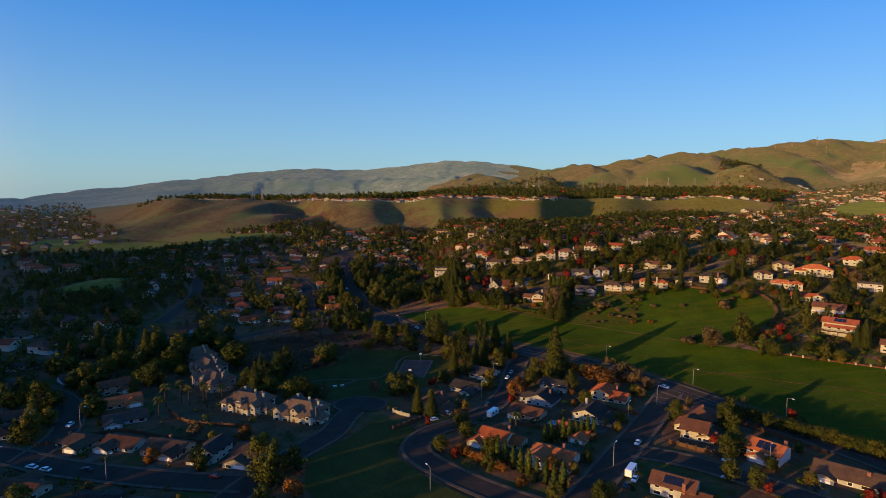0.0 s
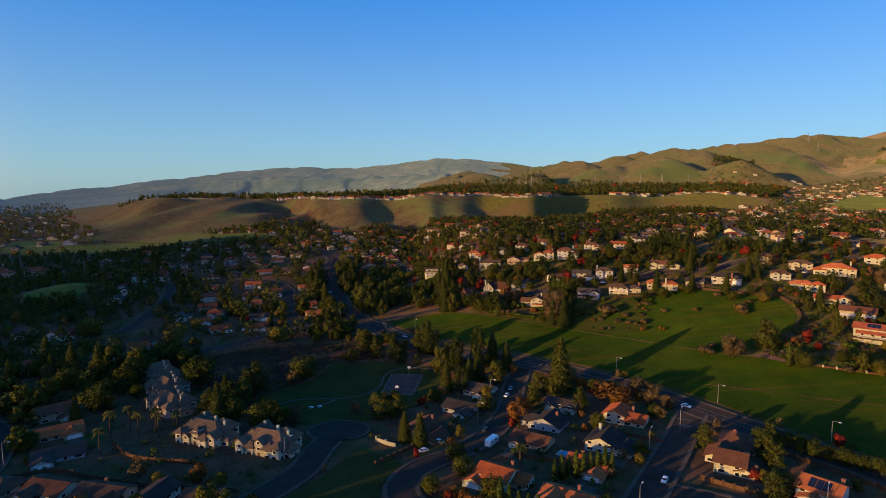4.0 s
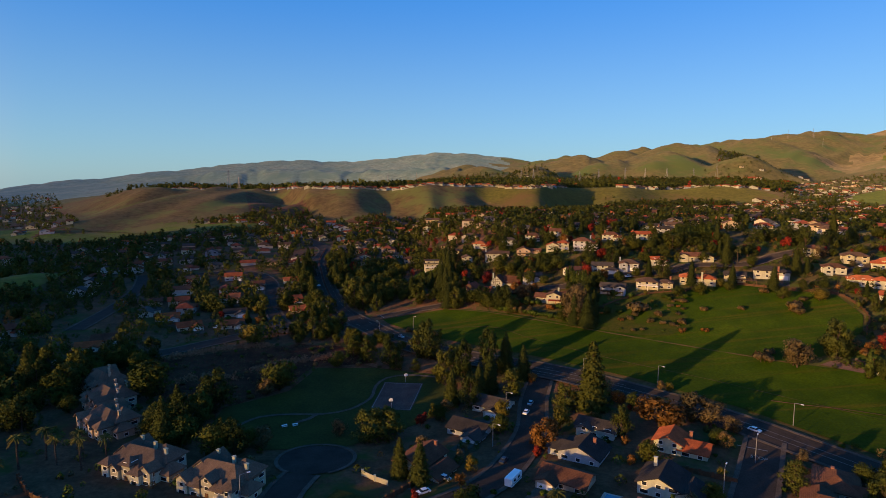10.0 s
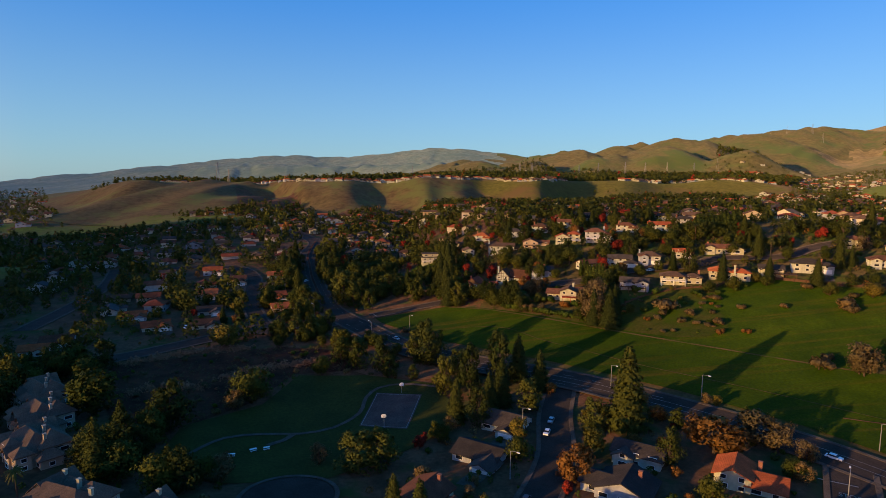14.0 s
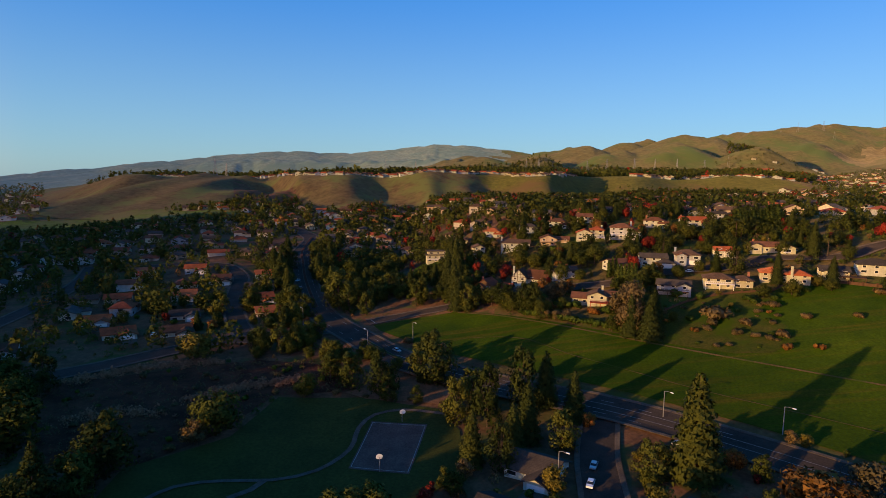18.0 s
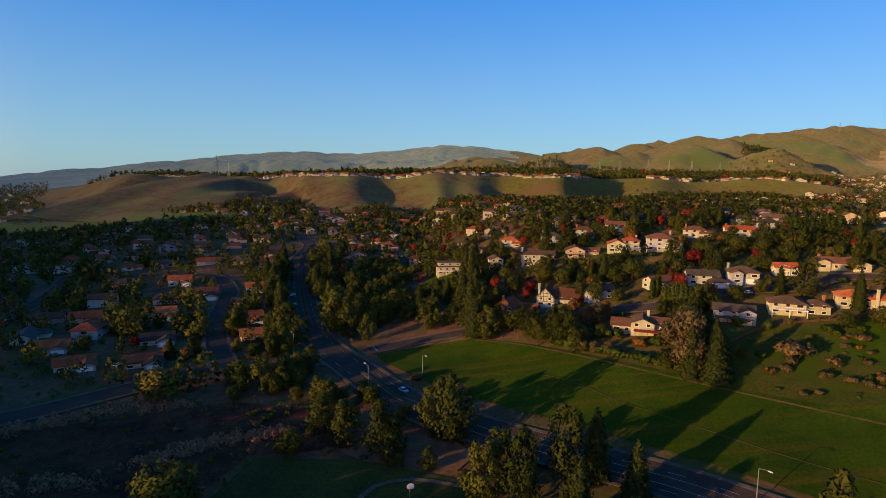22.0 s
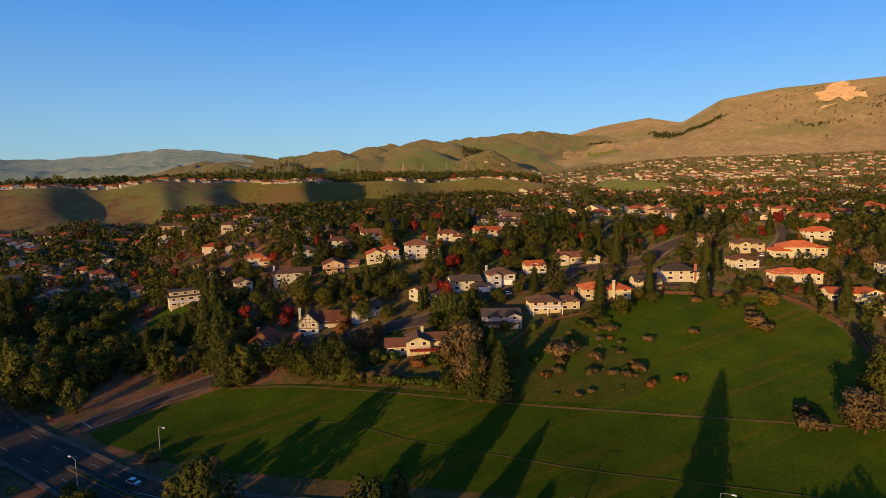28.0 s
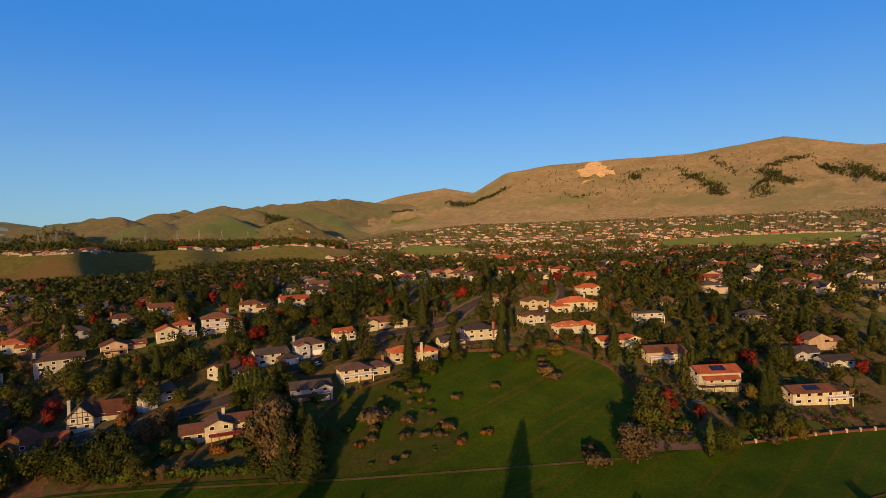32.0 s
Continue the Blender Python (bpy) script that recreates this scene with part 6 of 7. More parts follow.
# ---- landmark trees ----
LAND = (("redwood", 57, 287, 1.27, 1.05), ("gum", -32, 353, 0.85, 1.1), ("pine", -21, 346, 1.0, 0.8), ("pine", -3, 352, 1.2, 0.9), ("gum", 3, 326, 0.95, 0.8), ("pine", 12, 323, 1.2, 0.65), ("pine", 23, 327, 1.3, 0.65),
        ("redwood", 6, 303, 0.74, 1.0), ("pine", 13, 298, 0.8, 0.8), ("redwood", 17, 305, 0.74, 1.0), ("gum", -23, 272, 0.78, 1.25), ("gum", -16.5, 274, 0.74, 1.2), ("oak", -66, 320, 1.15, 1.1), ("yellow", -94, 377, 1.3, 1.3), ("yellow", 39, 325, 0.75, 1.0), ("rust", 40, 316, 0.55, 0.9),
        ("oak", -70, 257, 0.95, 0.9), ("bare", -57, 265, 0.9, 1.0), ("bare", -34, 277, 0.75, 0.9), ("yellow", 24, 286, 0.8, 1.0), ("rust", 34, 258, 1.1, 0.9), ("yellow", 42, 271, 1.0, 0.9), ("rust", 75, 269, 1.2, 1.45), ("bare", 88, 272, 1.2, 1.2), ("bare", 92, 268, 1.0, 1.1),
        ("pine", 60, 263, 0.7, 0.7), ("oak", -111, 304, 1.3, 1.2), ("oak", -82, 263, 0.9, 1.0), ("redwood", -11, 243, 0.6, 1.0), ("redwood", -5, 238, 0.64, 1.05), ("oak", -46, 346, 0.7, 1.0), ("oak", -73, 389, 0.9, 1.0), ("gum", -59, 391, 0.75, 1.0), ("gum", -52, 402, 0.7, 1.0), ("gum", -65, 386, 0.8, 1.0),
        ("gum", -60, 180, 1.0, 0.7), ("gum", -54, 176, 1.0, 0.7), ("gum", -50, 185, 0.6, 1.0), ("red", 100, 205, 0.45, 1.2), ("gum", 112, 218, 0.85, 0.7), ("gum", 110, 210, 0.6, 0.9), ("oak", 92, 176, 0.75, 0.7), ("oak", 98, 172, 0.7, 0.7),
        ("redwood", 7, 445, 1.0, 1.0), ("redwood", 4, 462, 1.15, 0.9), ("redwood", 8, 428, 0.75, 1.2), ("redwood", 78, 370, 0.72, 1.2), ("redwood", 82, 374, 0.6, 1.0), ("bare", 71, 376, 1.5, 0.7), ("bare", 74, 374, 1.3, 0.7), ("oak", 31, 417, 0.8, 1.0), ("bare", 39, 414, 0.9, 1.0), ("oak", 46, 407, 0.5, 1.0), ("oak", 24, 426, 0.8, 1.1), ("gum", 18, 436, 0.6, 1.1),
        ("redwood", 167, 401, 0.6, 1.0), ("redwood", 146, 406, 0.75, 0.8), ("yellow", 160, 400, 0.6, 1.3),
        ("red", 33, 459, 0.75, 1.0), ("cypress", 82, 437, 1.0, 1.1), ("cypress", 84, 438, 1.1, 1.1), ("cypress", 86, 439, 0.95, 1.1), ("palm", 163, 474, 0.9, 1.0), ("palm", 66, 478, 0.8, 1.0), ("red", 96, 447, 0.7, 0.9), ("rust", 104, 432, 0.7, 0.9), ("red", 112, 470, 0.8, 1.0), ("rust", 98, 512, 0.9, 1.0))
RED_TREES = ((92, 556), (126, 545), (113, 468), (45, 548), (190, 471), (229, 457), (316, 448), (251, 312), (191, 320), (278, 277), (103, 516), (36, 465), (96, 442), (70, 560), (150, 560), (162, 498))
for kind, x, y, s, wide in LAND:
    tree(kind, x, y, s, wide=wide)
for x, y, k, s in ((31, 332, "redwood", 0.85), (37, 321, "redwood", 0.75), (8, 333, "gum", 0.9), (-8, 362, "gum", 0.8), (-40, 360, "gum", 0.75), (64, 296, "bare", 0.9), (96, 262, "bare", 0.7), (22, 312, "redwood", 0.85), (30, 306, "gum", 0.75)):
    tree(k, x, y, s)
for k in range(9):  # cypresses of the tile-roofed house
    tree("cypress", 19 + 2.3 * k, 192 - 2.6 * k, RNG.uniform(0.85, 1.15), group="cypress row")
for k in range(9):
    tree("cypress", 38 + 2.4 * k, 208 + 0.4 * k + RNG.uniform(-1, 1), RNG.uniform(0.8, 1.1), group="cypress row")
for k in range(12):  # rust hedge and dark cypress row up the slope
    tree("rust", 6 + 1.8 * k * 0.7, 199 - 1.3 * k, RNG.uniform(0.35, 0.5))
for k in range(14):
    tree("cypress", 168 + 2.4 * k, 486 + 0.6 * k, RNG.uniform(1.2, 1.5), group="cypress screen", wide=1.6)
for k in range(16):  # hedge at the parkway
    tree("oak", 116 + 2.9 * k, 231 - 3.2 * k, RNG.uniform(0.5, 0.6), label="clipped green hedge tree beside the parkway", group="parkway hedge")
for k in range(26):  # laurel hedge on the bank
    tree("shrub", 36 + 1.5 * k, 409 - 1.35 * k, RNG.uniform(1.1, 1.5), label="dense green hedge on the bank above the meadow", group="bank hedge")
for x, y in ((-158, 214), (-118, 252), (-113, 249), (-108, 252), (-104, 246), (-122, 246), (-99, 250), (28, 213), (-118, 232)):
    tree("palm", x, y, RNG.uniform(0.8, 1.0))
for x, y, k in ((118, 351, "red_bush"), (128, 350, "red_bush"), (121, 360, "brown_bush"), (113, 362, "brown_bush"), (114, 372, "brown_bush"), (124, 371, "brown_bush"), (138, 373, "brown_bush"), (155, 369, "brown_bush"), (109, 383, "brown_bush"), (127, 390, "shrub"), (137, 392, "shrub"),
                (183, 367, "brown_bush"), (182, 378, "brown_bush"), (104, 376, "brown_bush"), (118, 384, "shrub"), (132, 384, "brown_bush"), (146, 392, "shrub"), (153, 396, "shrub"), (176, 386, "brown_bush"), (189, 372, "brown_bush"), (100, 372, "brown_bush"), (108, 366, "brown_bush"), (97, 381, "shrub"), (143, 323, "brown_bush"), (-14, 393, "brown_bush")):
    tree(k, x, y, RNG.uniform(0.7, 1.1))


for x, y in RED_TREES:
    tree("red", x, y, RNG.uniform(0.6, 0.95), wide=RNG.uniform(0.9, 1.2))


def hides_house(x, y):
    """True where a tall tree would stand close below a house, on its valley side."""
    d = math.hypot(x + 5, y - 200)
    ux, uy = (-5 - x) / d, (200 - y) / d
    for hx, hy, hr in HOMES:
        along, off = (x - hx) * ux + (y - hy) * uy, abs((x - hx) * uy - (y - hy) * ux)
        if 0 < along < 19 and off < hr * 0.75:
            return True
    return False


def in_view(x, y):
    """True on the open lines of sight down from the three big houses behind the garden wall."""
    return any(x < hx and abs((x - hx) * uy - (y - hy) * ux) < 10 for hx, hy, ux, uy in ((221, 315, 0.939, 0.344), (233, 287, 0.975, 0.226), (231, 340, 0.909, 0.414), (69, 410, 0.376, 0.927)))


def grove(x0, x1, y0, y1, count, kinds, low, high, gap=1.0, ok=lambda x, y: True):
    """Garden and street trees scattered over a stretch of ground."""
    made = tries = 0
    while made < count and tries < count * 12:
        tries += 1
        x, y = RNG.uniform(x0, x1), RNG.uniform(y0, y1)
        if ok(x, y) and open_ground(x, y, gap):
            kind = RNG.choice(kinds)
            if y > 270 and kind not in ("shrub", "brown_bush") and hides_house(x, y) and RNG.random() < 0.65:
                kind, k = "shrub", 1.8
            else:
                k = 1.0
            tree(kind, x, y, k * RNG.uniform(low, high))
            made += 1


MIXED = ("oak", "oak", "oak", "oak", "oak", "gum", "gum", "gum", "pine", "pine", "redwood", "oak", "yellow", "rust", "bare", "red")
grove(-62, 22, 446, 530, 55, ("gum", "gum", "oak", "oak", "redwood"), 0.5, 0.75, 0.5, lambda x, y: x > -52 - (y - 446) * 0.33 and not (x > -22 and y > 495))
grove(-150, -60, 416, 480, 26, MIXED, 0.4, 0.65)
grove(-85, -48, 384, 402, 9, ("oak", "gum"), 0.5, 0.65, 0.2)
grove(-84, -64, 416, 440, 14, ("oak", "pine", "gum"), 0.5, 0.75, 0.2)
grove(-110, -70, 440, 620, 55, ("gum", "oak", "redwood", "pine"), 0.6, 0.95, 0.5)
grove(0, 200, 404, 480, 80, MIXED + ("oak", "oak", "shrub", "shrub", "shrub"), 0.4, 0.75, 0.0)
grove(0, 200, 470, 560, 115, MIXED + ("shrub", "red"), 0.45, 0.85, 0.0)
grove(196, 330, 280, 480, 140, MIXED + ("yellow", "gum", "shrub"), 0.35, 0.65, 0.3, lambda x, y: not in_view(x, y))
grove(30, 100, 380, 425, 46, ("oak", "bare", "shrub", "shrub", "pine", "brown_bush"), 0.3, 0.55, 0.3, lambda x, y: not in_view(x, y))
grove(176, 215, 300, 335, 8, ("oak", "shrub", "rust", "cypress", "shrub"), 0.3, 0.6, 0.3, lambda x, y: y > 300 - (x - 152) * 0.3 and not in_view(x, y))
grove(-210, -60, 215, 345, 85, ("oak", "oak", "gum", "pine", "bare", "redwood", "yellow"), 0.5, 0.95, 0.6, lambda x, y: not (-142 < x and y < 250 - (x + 60) * 0.45))
grove(-210, -40, 150, 215, 55, ("oak", "gum", "bare", "shrub", "yellow", "rust"), 0.35, 0.75, 0.5)
grove(-8, 150, 160, 300, 110, ("oak", "gum", "bare", "rust", "yellow", "shrub", "shrub", "red"), 0.3, 0.7, 0.5)
grove(-75, 0, 335, 380, 22, ("gum", "oak", "bare", "brown_bush"), 0.4, 0.7, 0.5)
for k in range(70):  # dry scrub on the brown slope
    x, y = RNG.uniform(-130, -35), RNG.uniform(298, 376)
    if inside(np.array([x]), np.array([y]), EARTH)[0]:
        tree(RNG.choice(("brown_bush", "brown_bush", "shrub")), x, y, RNG.uniform(0.35, 0.8))
grove(-150, -70, 270, 345, 16, ("oak", "oak", "pine"), 0.7, 1.1, 0.3)
# unseen trees, added only for the shade they cast
grove(-240, -60, 20, 150, 50, ("oak", "gum", "pine", "redwood"), 0.7, 1.1, 0.5)

# the trees that stand out among the hillside gardens
HILL_TREES = (("gum", -51.6, 452.5, 1.35, 0.9), ("gum", -58.6, 475.7, 1.2, 0.9), ("gum", -46.1, 447.2, 1, 0.9), ("oak", -55.3, 533.6, 1, 1.1), ("oak", -62.7, 545, 0.8, 1), ("oak", -40.3, 508.6, 0.9, 1.2), ("oak", -44.8, 516.4, 0.7, 1.1), ("oak", -32.3, 458.1, 1, 0.9),
              ("gum", -30.3, 461.6, 0.9, 0.8), ("oak", -32.7, 532.5, 0.9, 1), ("gum", -27.8, 538.3, 0.8, 1), ("oak", -23, 556.3, 0.7, 0.8), ("gum", -36.1, 438.3, 0.8, 0.8), ("oak", -22.9, 496.2, 0.7, 1.1), ("gum", -27.4, 477.9, 0.8, 1), ("oak", -18.5, 467.2, 0.7, 1),
              ("gum", -11.8, 445.4, 0.9, 0.9), ("gum", -8.6, 445.6, 0.9, 0.8), ("oak", -1.3, 447, 0.75, 0.9), ("oak", 3.5, 444.9, 0.6, 1), ("redwood", 9.9, 489.5, 1.15, 0.8), ("redwood", 7.6, 500, 0.95, 0.8), ("redwood", 10.2, 461, 0.95, 0.9), ("gum", 8.8, 430.8, 0.95, 0.8),
              ("gum", 13, 425.2, 0.85, 0.9), ("oak", -43.9, 556.1, 0.6, 1), ("red", -24.9, 638.1, 0.95, 1), ("red", -3.1, 597.7, 0.9, 1), ("rust", -18.4, 634.5, 0.6, 1), ("oak", 59.8, 442, 0.8, 0.9), ("oak", 68.2, 438.3, 0.5, 1.1), ("bare", 54.6, 419.6, 1.1, 1),
              ("bare", 49.7, 418.7, 1, 1), ("rust", 49.6, 436.8, 0.6, 1), ("pine", 36.8, 410.1, 0.85, 0.9), ("pine", 40.8, 409.4, 0.85, 0.9), ("oak", 31.8, 413.4, 0.6, 1), ("pine", 54.8, 445.5, 0.65, 0.8), ("bare", 76.5, 388.1, 1.8, 0.75), ("bare", 72.4, 388.8, 1.5, 0.8),
              ("bare", 77.4, 394.1, 1.6, 0.7), ("redwood", 77.2, 369.4, 0.85, 1.15), ("redwood", 85.3, 387.2, 0.6, 1), ("redwood", 71.4, 374, 0.8, 1), ("red_bush", 63.3, 397.7, 1.3, 1), ("oak", 80.7, 457.8, 0.95, 1), ("oak", 73.1, 457.1, 0.8, 1), ("palm", 74.3, 458.9, 0.7, 1),
              ("oak", 50.7, 466.3, 0.8, 1), ("oak", 44.5, 476.1, 0.8, 1), ("rust", 94.8, 439.2, 0.6, 0.9), ("rust", 101, 423.9, 0.5, 1), ("oak", 122.1, 428.7, 0.55, 1), ("pine", 135.9, 421.6, 0.85, 0.9), ("oak", 118.7, 415.5, 0.45, 1), ("yellow", 118.3, 401.1, 0.3, 1.1),
              ("brown_bush", 105.5, 377.7, 2.2, 1.1), ("shrub", 110.1, 399, 1.4, 1), ("yellow", 117.6, 389.2, 0.25, 1.2), ("oak", 66.3, 380.3, 0.55, 1), ("shrub", 101.9, 404.4, 1.5, 1), ("oak", 120, 406.7, 0.4, 1), ("shrub", 69.1, 396.6, 1.6, 1), ("shrub", 73.8, 397, 1.6, 1),
              ("shrub", 59, 406.7, 1.5, 1.1), ("shrub", 54.2, 408.2, 1.6, 1.1), ("redwood", 180.5, 434.8, 0.85, 0.9), ("oak", 169.5, 441.8, 0.6, 1), ("redwood", 206.5, 406.8, 0.8, 0.9), ("redwood", 183.3, 388.8, 0.65, 1.1), ("gum", 241.4, 453.2, 0.9, 0.9), ("oak", 256.7, 424.3, 0.7, 1),
              ("palm", 186.6, 433.3, 0.8, 1), ("bare", 234.8, 427.7, 1, 1), ("oak", 207.9, 384, 0.45, 1), ("yellow", 195.8, 369.7, 0.8, 1.2), ("oak", 181, 376.1, 0.6, 1), ("oak", 161.9, 393.9, 0.5, 1.2), ("red", 231, 455.5, 0.9, 0.9), ("red", 312.9, 446.6, 0.9, 1),
              ("oak", 256.9, 375.2, 0.4, 1.2), ("oak", 254, 367.4, 0.5, 1), ("bare", 271.6, 376.2, 1.1, 1), ("redwood", 220.8, 356.4, 0.65, 1), ("brown_bush", 178.4, 363.1, 1.8, 1), ("brown_bush", 177.7, 358.4, 1.4, 1), ("oak", 133.1, 393.5, 0.55, 1), ("oak", 145.3, 393.9, 0.6, 1.1),
              ("yellow", 132.7, 386.5, 0.3, 1.2), ("shrub", 126.3, 392.1, 1.4, 1), ("oak", 220.3, 378.4, 0.4, 1.2), ("oak", 248.6, 377.5, 0.4, 1.2), ("redwood", 275.9, 476.7, 0.8, 1), ("oak", 301.8, 469, 0.7, 1.1), ("oak", 247.5, 478, 0.7, 1), ("gum", 350.9, 424.4, 0.8, 1))
for kind, x, y, sz, wd in HILL_TREES:
    if all(math.hypot(x - hx, y - hy) > hr * 0.55 for hx, hy, hr in HOMES):
        tree(kind, x, y, sz, wide=wd)
for k in range(6):
    tree("cypress", 82.3 + 1.5 * k, 424.7 - 0.4 * k, 1.2, group="cypress row", wide=1.1)
GARDEN_TREES = (("bare", 147.2, 309.5, 1.35, 1), ("bare", 146.6, 311, 1, 1), ("gum", 166.8, 315, 1.05, 0.95), ("oak", 167.4, 316.5, 1, 0.8), ("gum", 204.8, 320.1, 0.95, 0.6), ("gum", 218.6, 322.7, 0.8, 0.6), ("redwood", 220.4, 294.9, 0.75, 1.15), ("redwood", 216.9, 296.1, 0.6, 1),
                ("yellow", 216.8, 300.2, 0.75, 0.9), ("red", 188.5, 307.8, 0.6, 0.9), ("red", 188.7, 316.6, 0.45, 0.9), ("rust", 182.7, 317.2, 0.5, 0.9), ("red_bush", 178.1, 316.7, 1.2, 1), ("cypress", 166.9, 296.5, 1.35, 1), ("oak", 171, 294.5, 0.75, 0.85), ("oak", 172.7, 292.9, 0.7, 0.9),
                ("oak", 190.6, 294.1, 0.6, 0.9), ("oak", 198.4, 290.1, 0.65, 0.9), ("gum", 192.9, 284.9, 0.6, 0.9), ("oak", 199, 282.1, 0.6, 1), ("yellow", 198.4, 280.1, 0.5, 1), ("oak", 171.5, 315.3, 0.55, 1), ("red", 244.3, 308.7, 0.75, 0.8), ("oak", 257.8, 302.6, 0.9, 0.9),
                ("brown_bush", 136.1, 316.4, 1.6, 1), ("brown_bush", 139.1, 315.5, 1.2, 1), ("yellow", 197.8, 370.9, 0.75, 1.3), ("gum", 211.2, 352.2, 0.6, 0.6), ("shrub", 203.8, 306.6, 1.5, 1.1), ("shrub", 202.6, 303.1, 1.3, 1.2), ("shrub", 204, 309.4, 1.2, 1.1), ("shrub", 178.4, 309.8, 1.2, 1.1),
                ("yellow", 183, 313.3, 0.3, 1.2), ("brown_bush", 178.3, 313.2, 0.8, 1), ("shrub", 198.5, 298.1, 1.6, 1), ("shrub", 191.5, 290.4, 1.4, 1.2), ("shrub", 203.8, 285.9, 1.5, 1.1), ("brown_bush", 188, 286.8, 1, 1.2),
                ("red", 226, 326, 0.7, 0.8), ("gum", 270, 312, 0.8, 1.0), ("palm", 276, 330, 0.6, 1.4))  # behind the garden wall
for kind, x, y, sz, wd in GARDEN_TREES:
    tree(kind, x, y, sz, wide=wd)
grove(176, 330, 262, 345, 64, ("oak", "oak", "gum", "shrub", "shrub", "shrub", "yellow", "redwood", "cypress"), 0.35, 0.7, 0.0, lambda x, y: y > 300 - (x - 165) * 0.62 and not in_view(x, y))
grove(200, 330, 330, 480, 34, ("yellow", "oak", "gum", "redwood", "red", "shrub", "pine"), 0.3, 0.6, 0.0)
grove(0, 200, 410, 560, 30, ("redwood", "oak", "pine", "oak", "shrub", "gum"), 0.4, 0.75, 0.0)

for k in range(60):  # weeds and young shrubs on the brown slope
    x, y = RNG.uniform(70, 135), RNG.uniform(352, 404)
    if inside(np.array([x]), np.array([y]), [(66, 380), (88, 360), (112, 350), (128, 368), (140, 397), (128, 404), (104, 398), (90, 392)])[0]:
        tree(RNG.choice(("brown_bush", "shrub", "shrub", "brown_bush", "red_bush")), x, y, RNG.uniform(0.3, 0.75))

# ---- far woods: joined, of kind "stuff" ----
def woodland(name, spots, heights, leaves, label, seed, per=36, wide=1.0, leaf=0.115):
    rng = np.random.default_rng(seed)
    n = len(spots)
    h = np.repeat(heights, per)[:, None]
    base = np.repeat(spots, per, axis=0)
    zb = np.repeat(ground(spots[:, 0], spots[:, 1]), per)
    d = rng.normal(size=(n * per, 3))
    d /= np.linalg.norm(d, axis=1)[:, None]
    tip0 = rng.uniform(0.0, 1.0, n)
    slim = np.repeat((0.44 - 0.22 * tip0) * wide, per)[:, None]
    tip = np.repeat(0.85 * tip0, per)
    narrow = 1 - tip * np.clip(d[:, 2], -0.3, 1)
    p = np.concatenate([d[:, :1] * slim * h * narrow[:, None], d[:, 1:2] * slim * h * narrow[:, None], d[:, 2:] * 0.46 * h], 1) * rng.uniform(0.7, 1.05, (n * per, 1))
    p += np.stack([base[:, 0], base[:, 1], zb + 0.46 * h[:, 0]], 1)
    V = leaf_tris(rng, p, d, h * leaf)
    F = np.arange(len(V)).reshape(-1, 3)
    me = bpy.data.meshes.new(name)
    me.from_pydata(V.tolist(), [], F.tolist())
    me.materials.append(leaves)
    if per > 30:  # shaded as rounded crowns where they are near enough to tell
        N = d + 0.3 * rng.normal(size=d.shape)
        N /= np.linalg.norm(N, axis=1)[:, None]
        me.polygons.foreach_set("use_smooth", [True] * len(me.polygons))
        me.normals_split_custom_set_from_vertices(np.repeat(N, 3, axis=0).tolist())
    return tagged(new(name, me), label, "trees", kind="stuff")


def scatter(rng, count, make):
    """Spots for far trees, clear of houses, streets and fields."""
    pts = make(rng, count)
    keep = np.ones(len(pts), bool)
    H = np.array(HOMES)
    for hx, hy, hr in H:
        keep &= np.hypot(pts[:, 0] - hx, pts[:, 1] - hy) > hr * 0.75 + 1.0
    for sx, sy, sh in STREET_PTS:
        keep &= np.hypot(pts[:, 0] - sx, pts[:, 1] - sy) > sh + 1.5
    top, wide = brow(np.degrees(np.arctan2(pts[:, 0] + 5, pts[:, 1] - 175)))
    rr = np.hypot(pts[:, 0] + 5, pts[:, 1] - 175)
    face = (below_ridge(pts[:, 0], pts[:, 1]) < 0) & (rr < top + 12)
    keep &= ~face | (rng.random(len(pts)) < 0.02)
    for poly in (MEADOW, PARK, LAWN_SOUTH, GULLY, FIELD_WEST, FIELD_FAR, FAR_FIELD, HILL_FIELD, VINEYARD, EARTH, KNOLL):
        keep &= ~inside(pts[:, 0], pts[:, 1], poly)
    near_field = inside(pts[:, 0] + 60, pts[:, 1] + 42, FAR_FIELD) | inside(pts[:, 0] + 30, pts[:, 1] + 21, FAR_FIELD)
    keep &= ~near_field | (rng.random(len(pts)) < 0.2)
    return pts[keep]


def box_spots(x0, x1, y0, y1):
    return lambda rng, n: np.stack([rng.uniform(x0, x1, n), rng.uniform(y0, y1, n)], 1)


def fan_spots(a0, a1, r0, r1, power=0.6):
    def make(rng, n):
        a = np.radians(rng.uniform(a0, a1, n))
        r = r0 + (r1 - r0) * rng.random(n) ** power
        return np.stack([-5 + r * np.sin(a), 175 + r * np.cos(a)], 1)
    return make


def brow_spots(a0, a1, off0, off1):
    def make(rng, n):
        az = rng.uniform(a0, a1, n)
        r = brow(az)[0] + rng.uniform(off0, off1, n)
        return np.stack([-5 + r * np.sin(np.radians(az)), 175 + r * np.cos(np.radians(az))], 1)
    return make


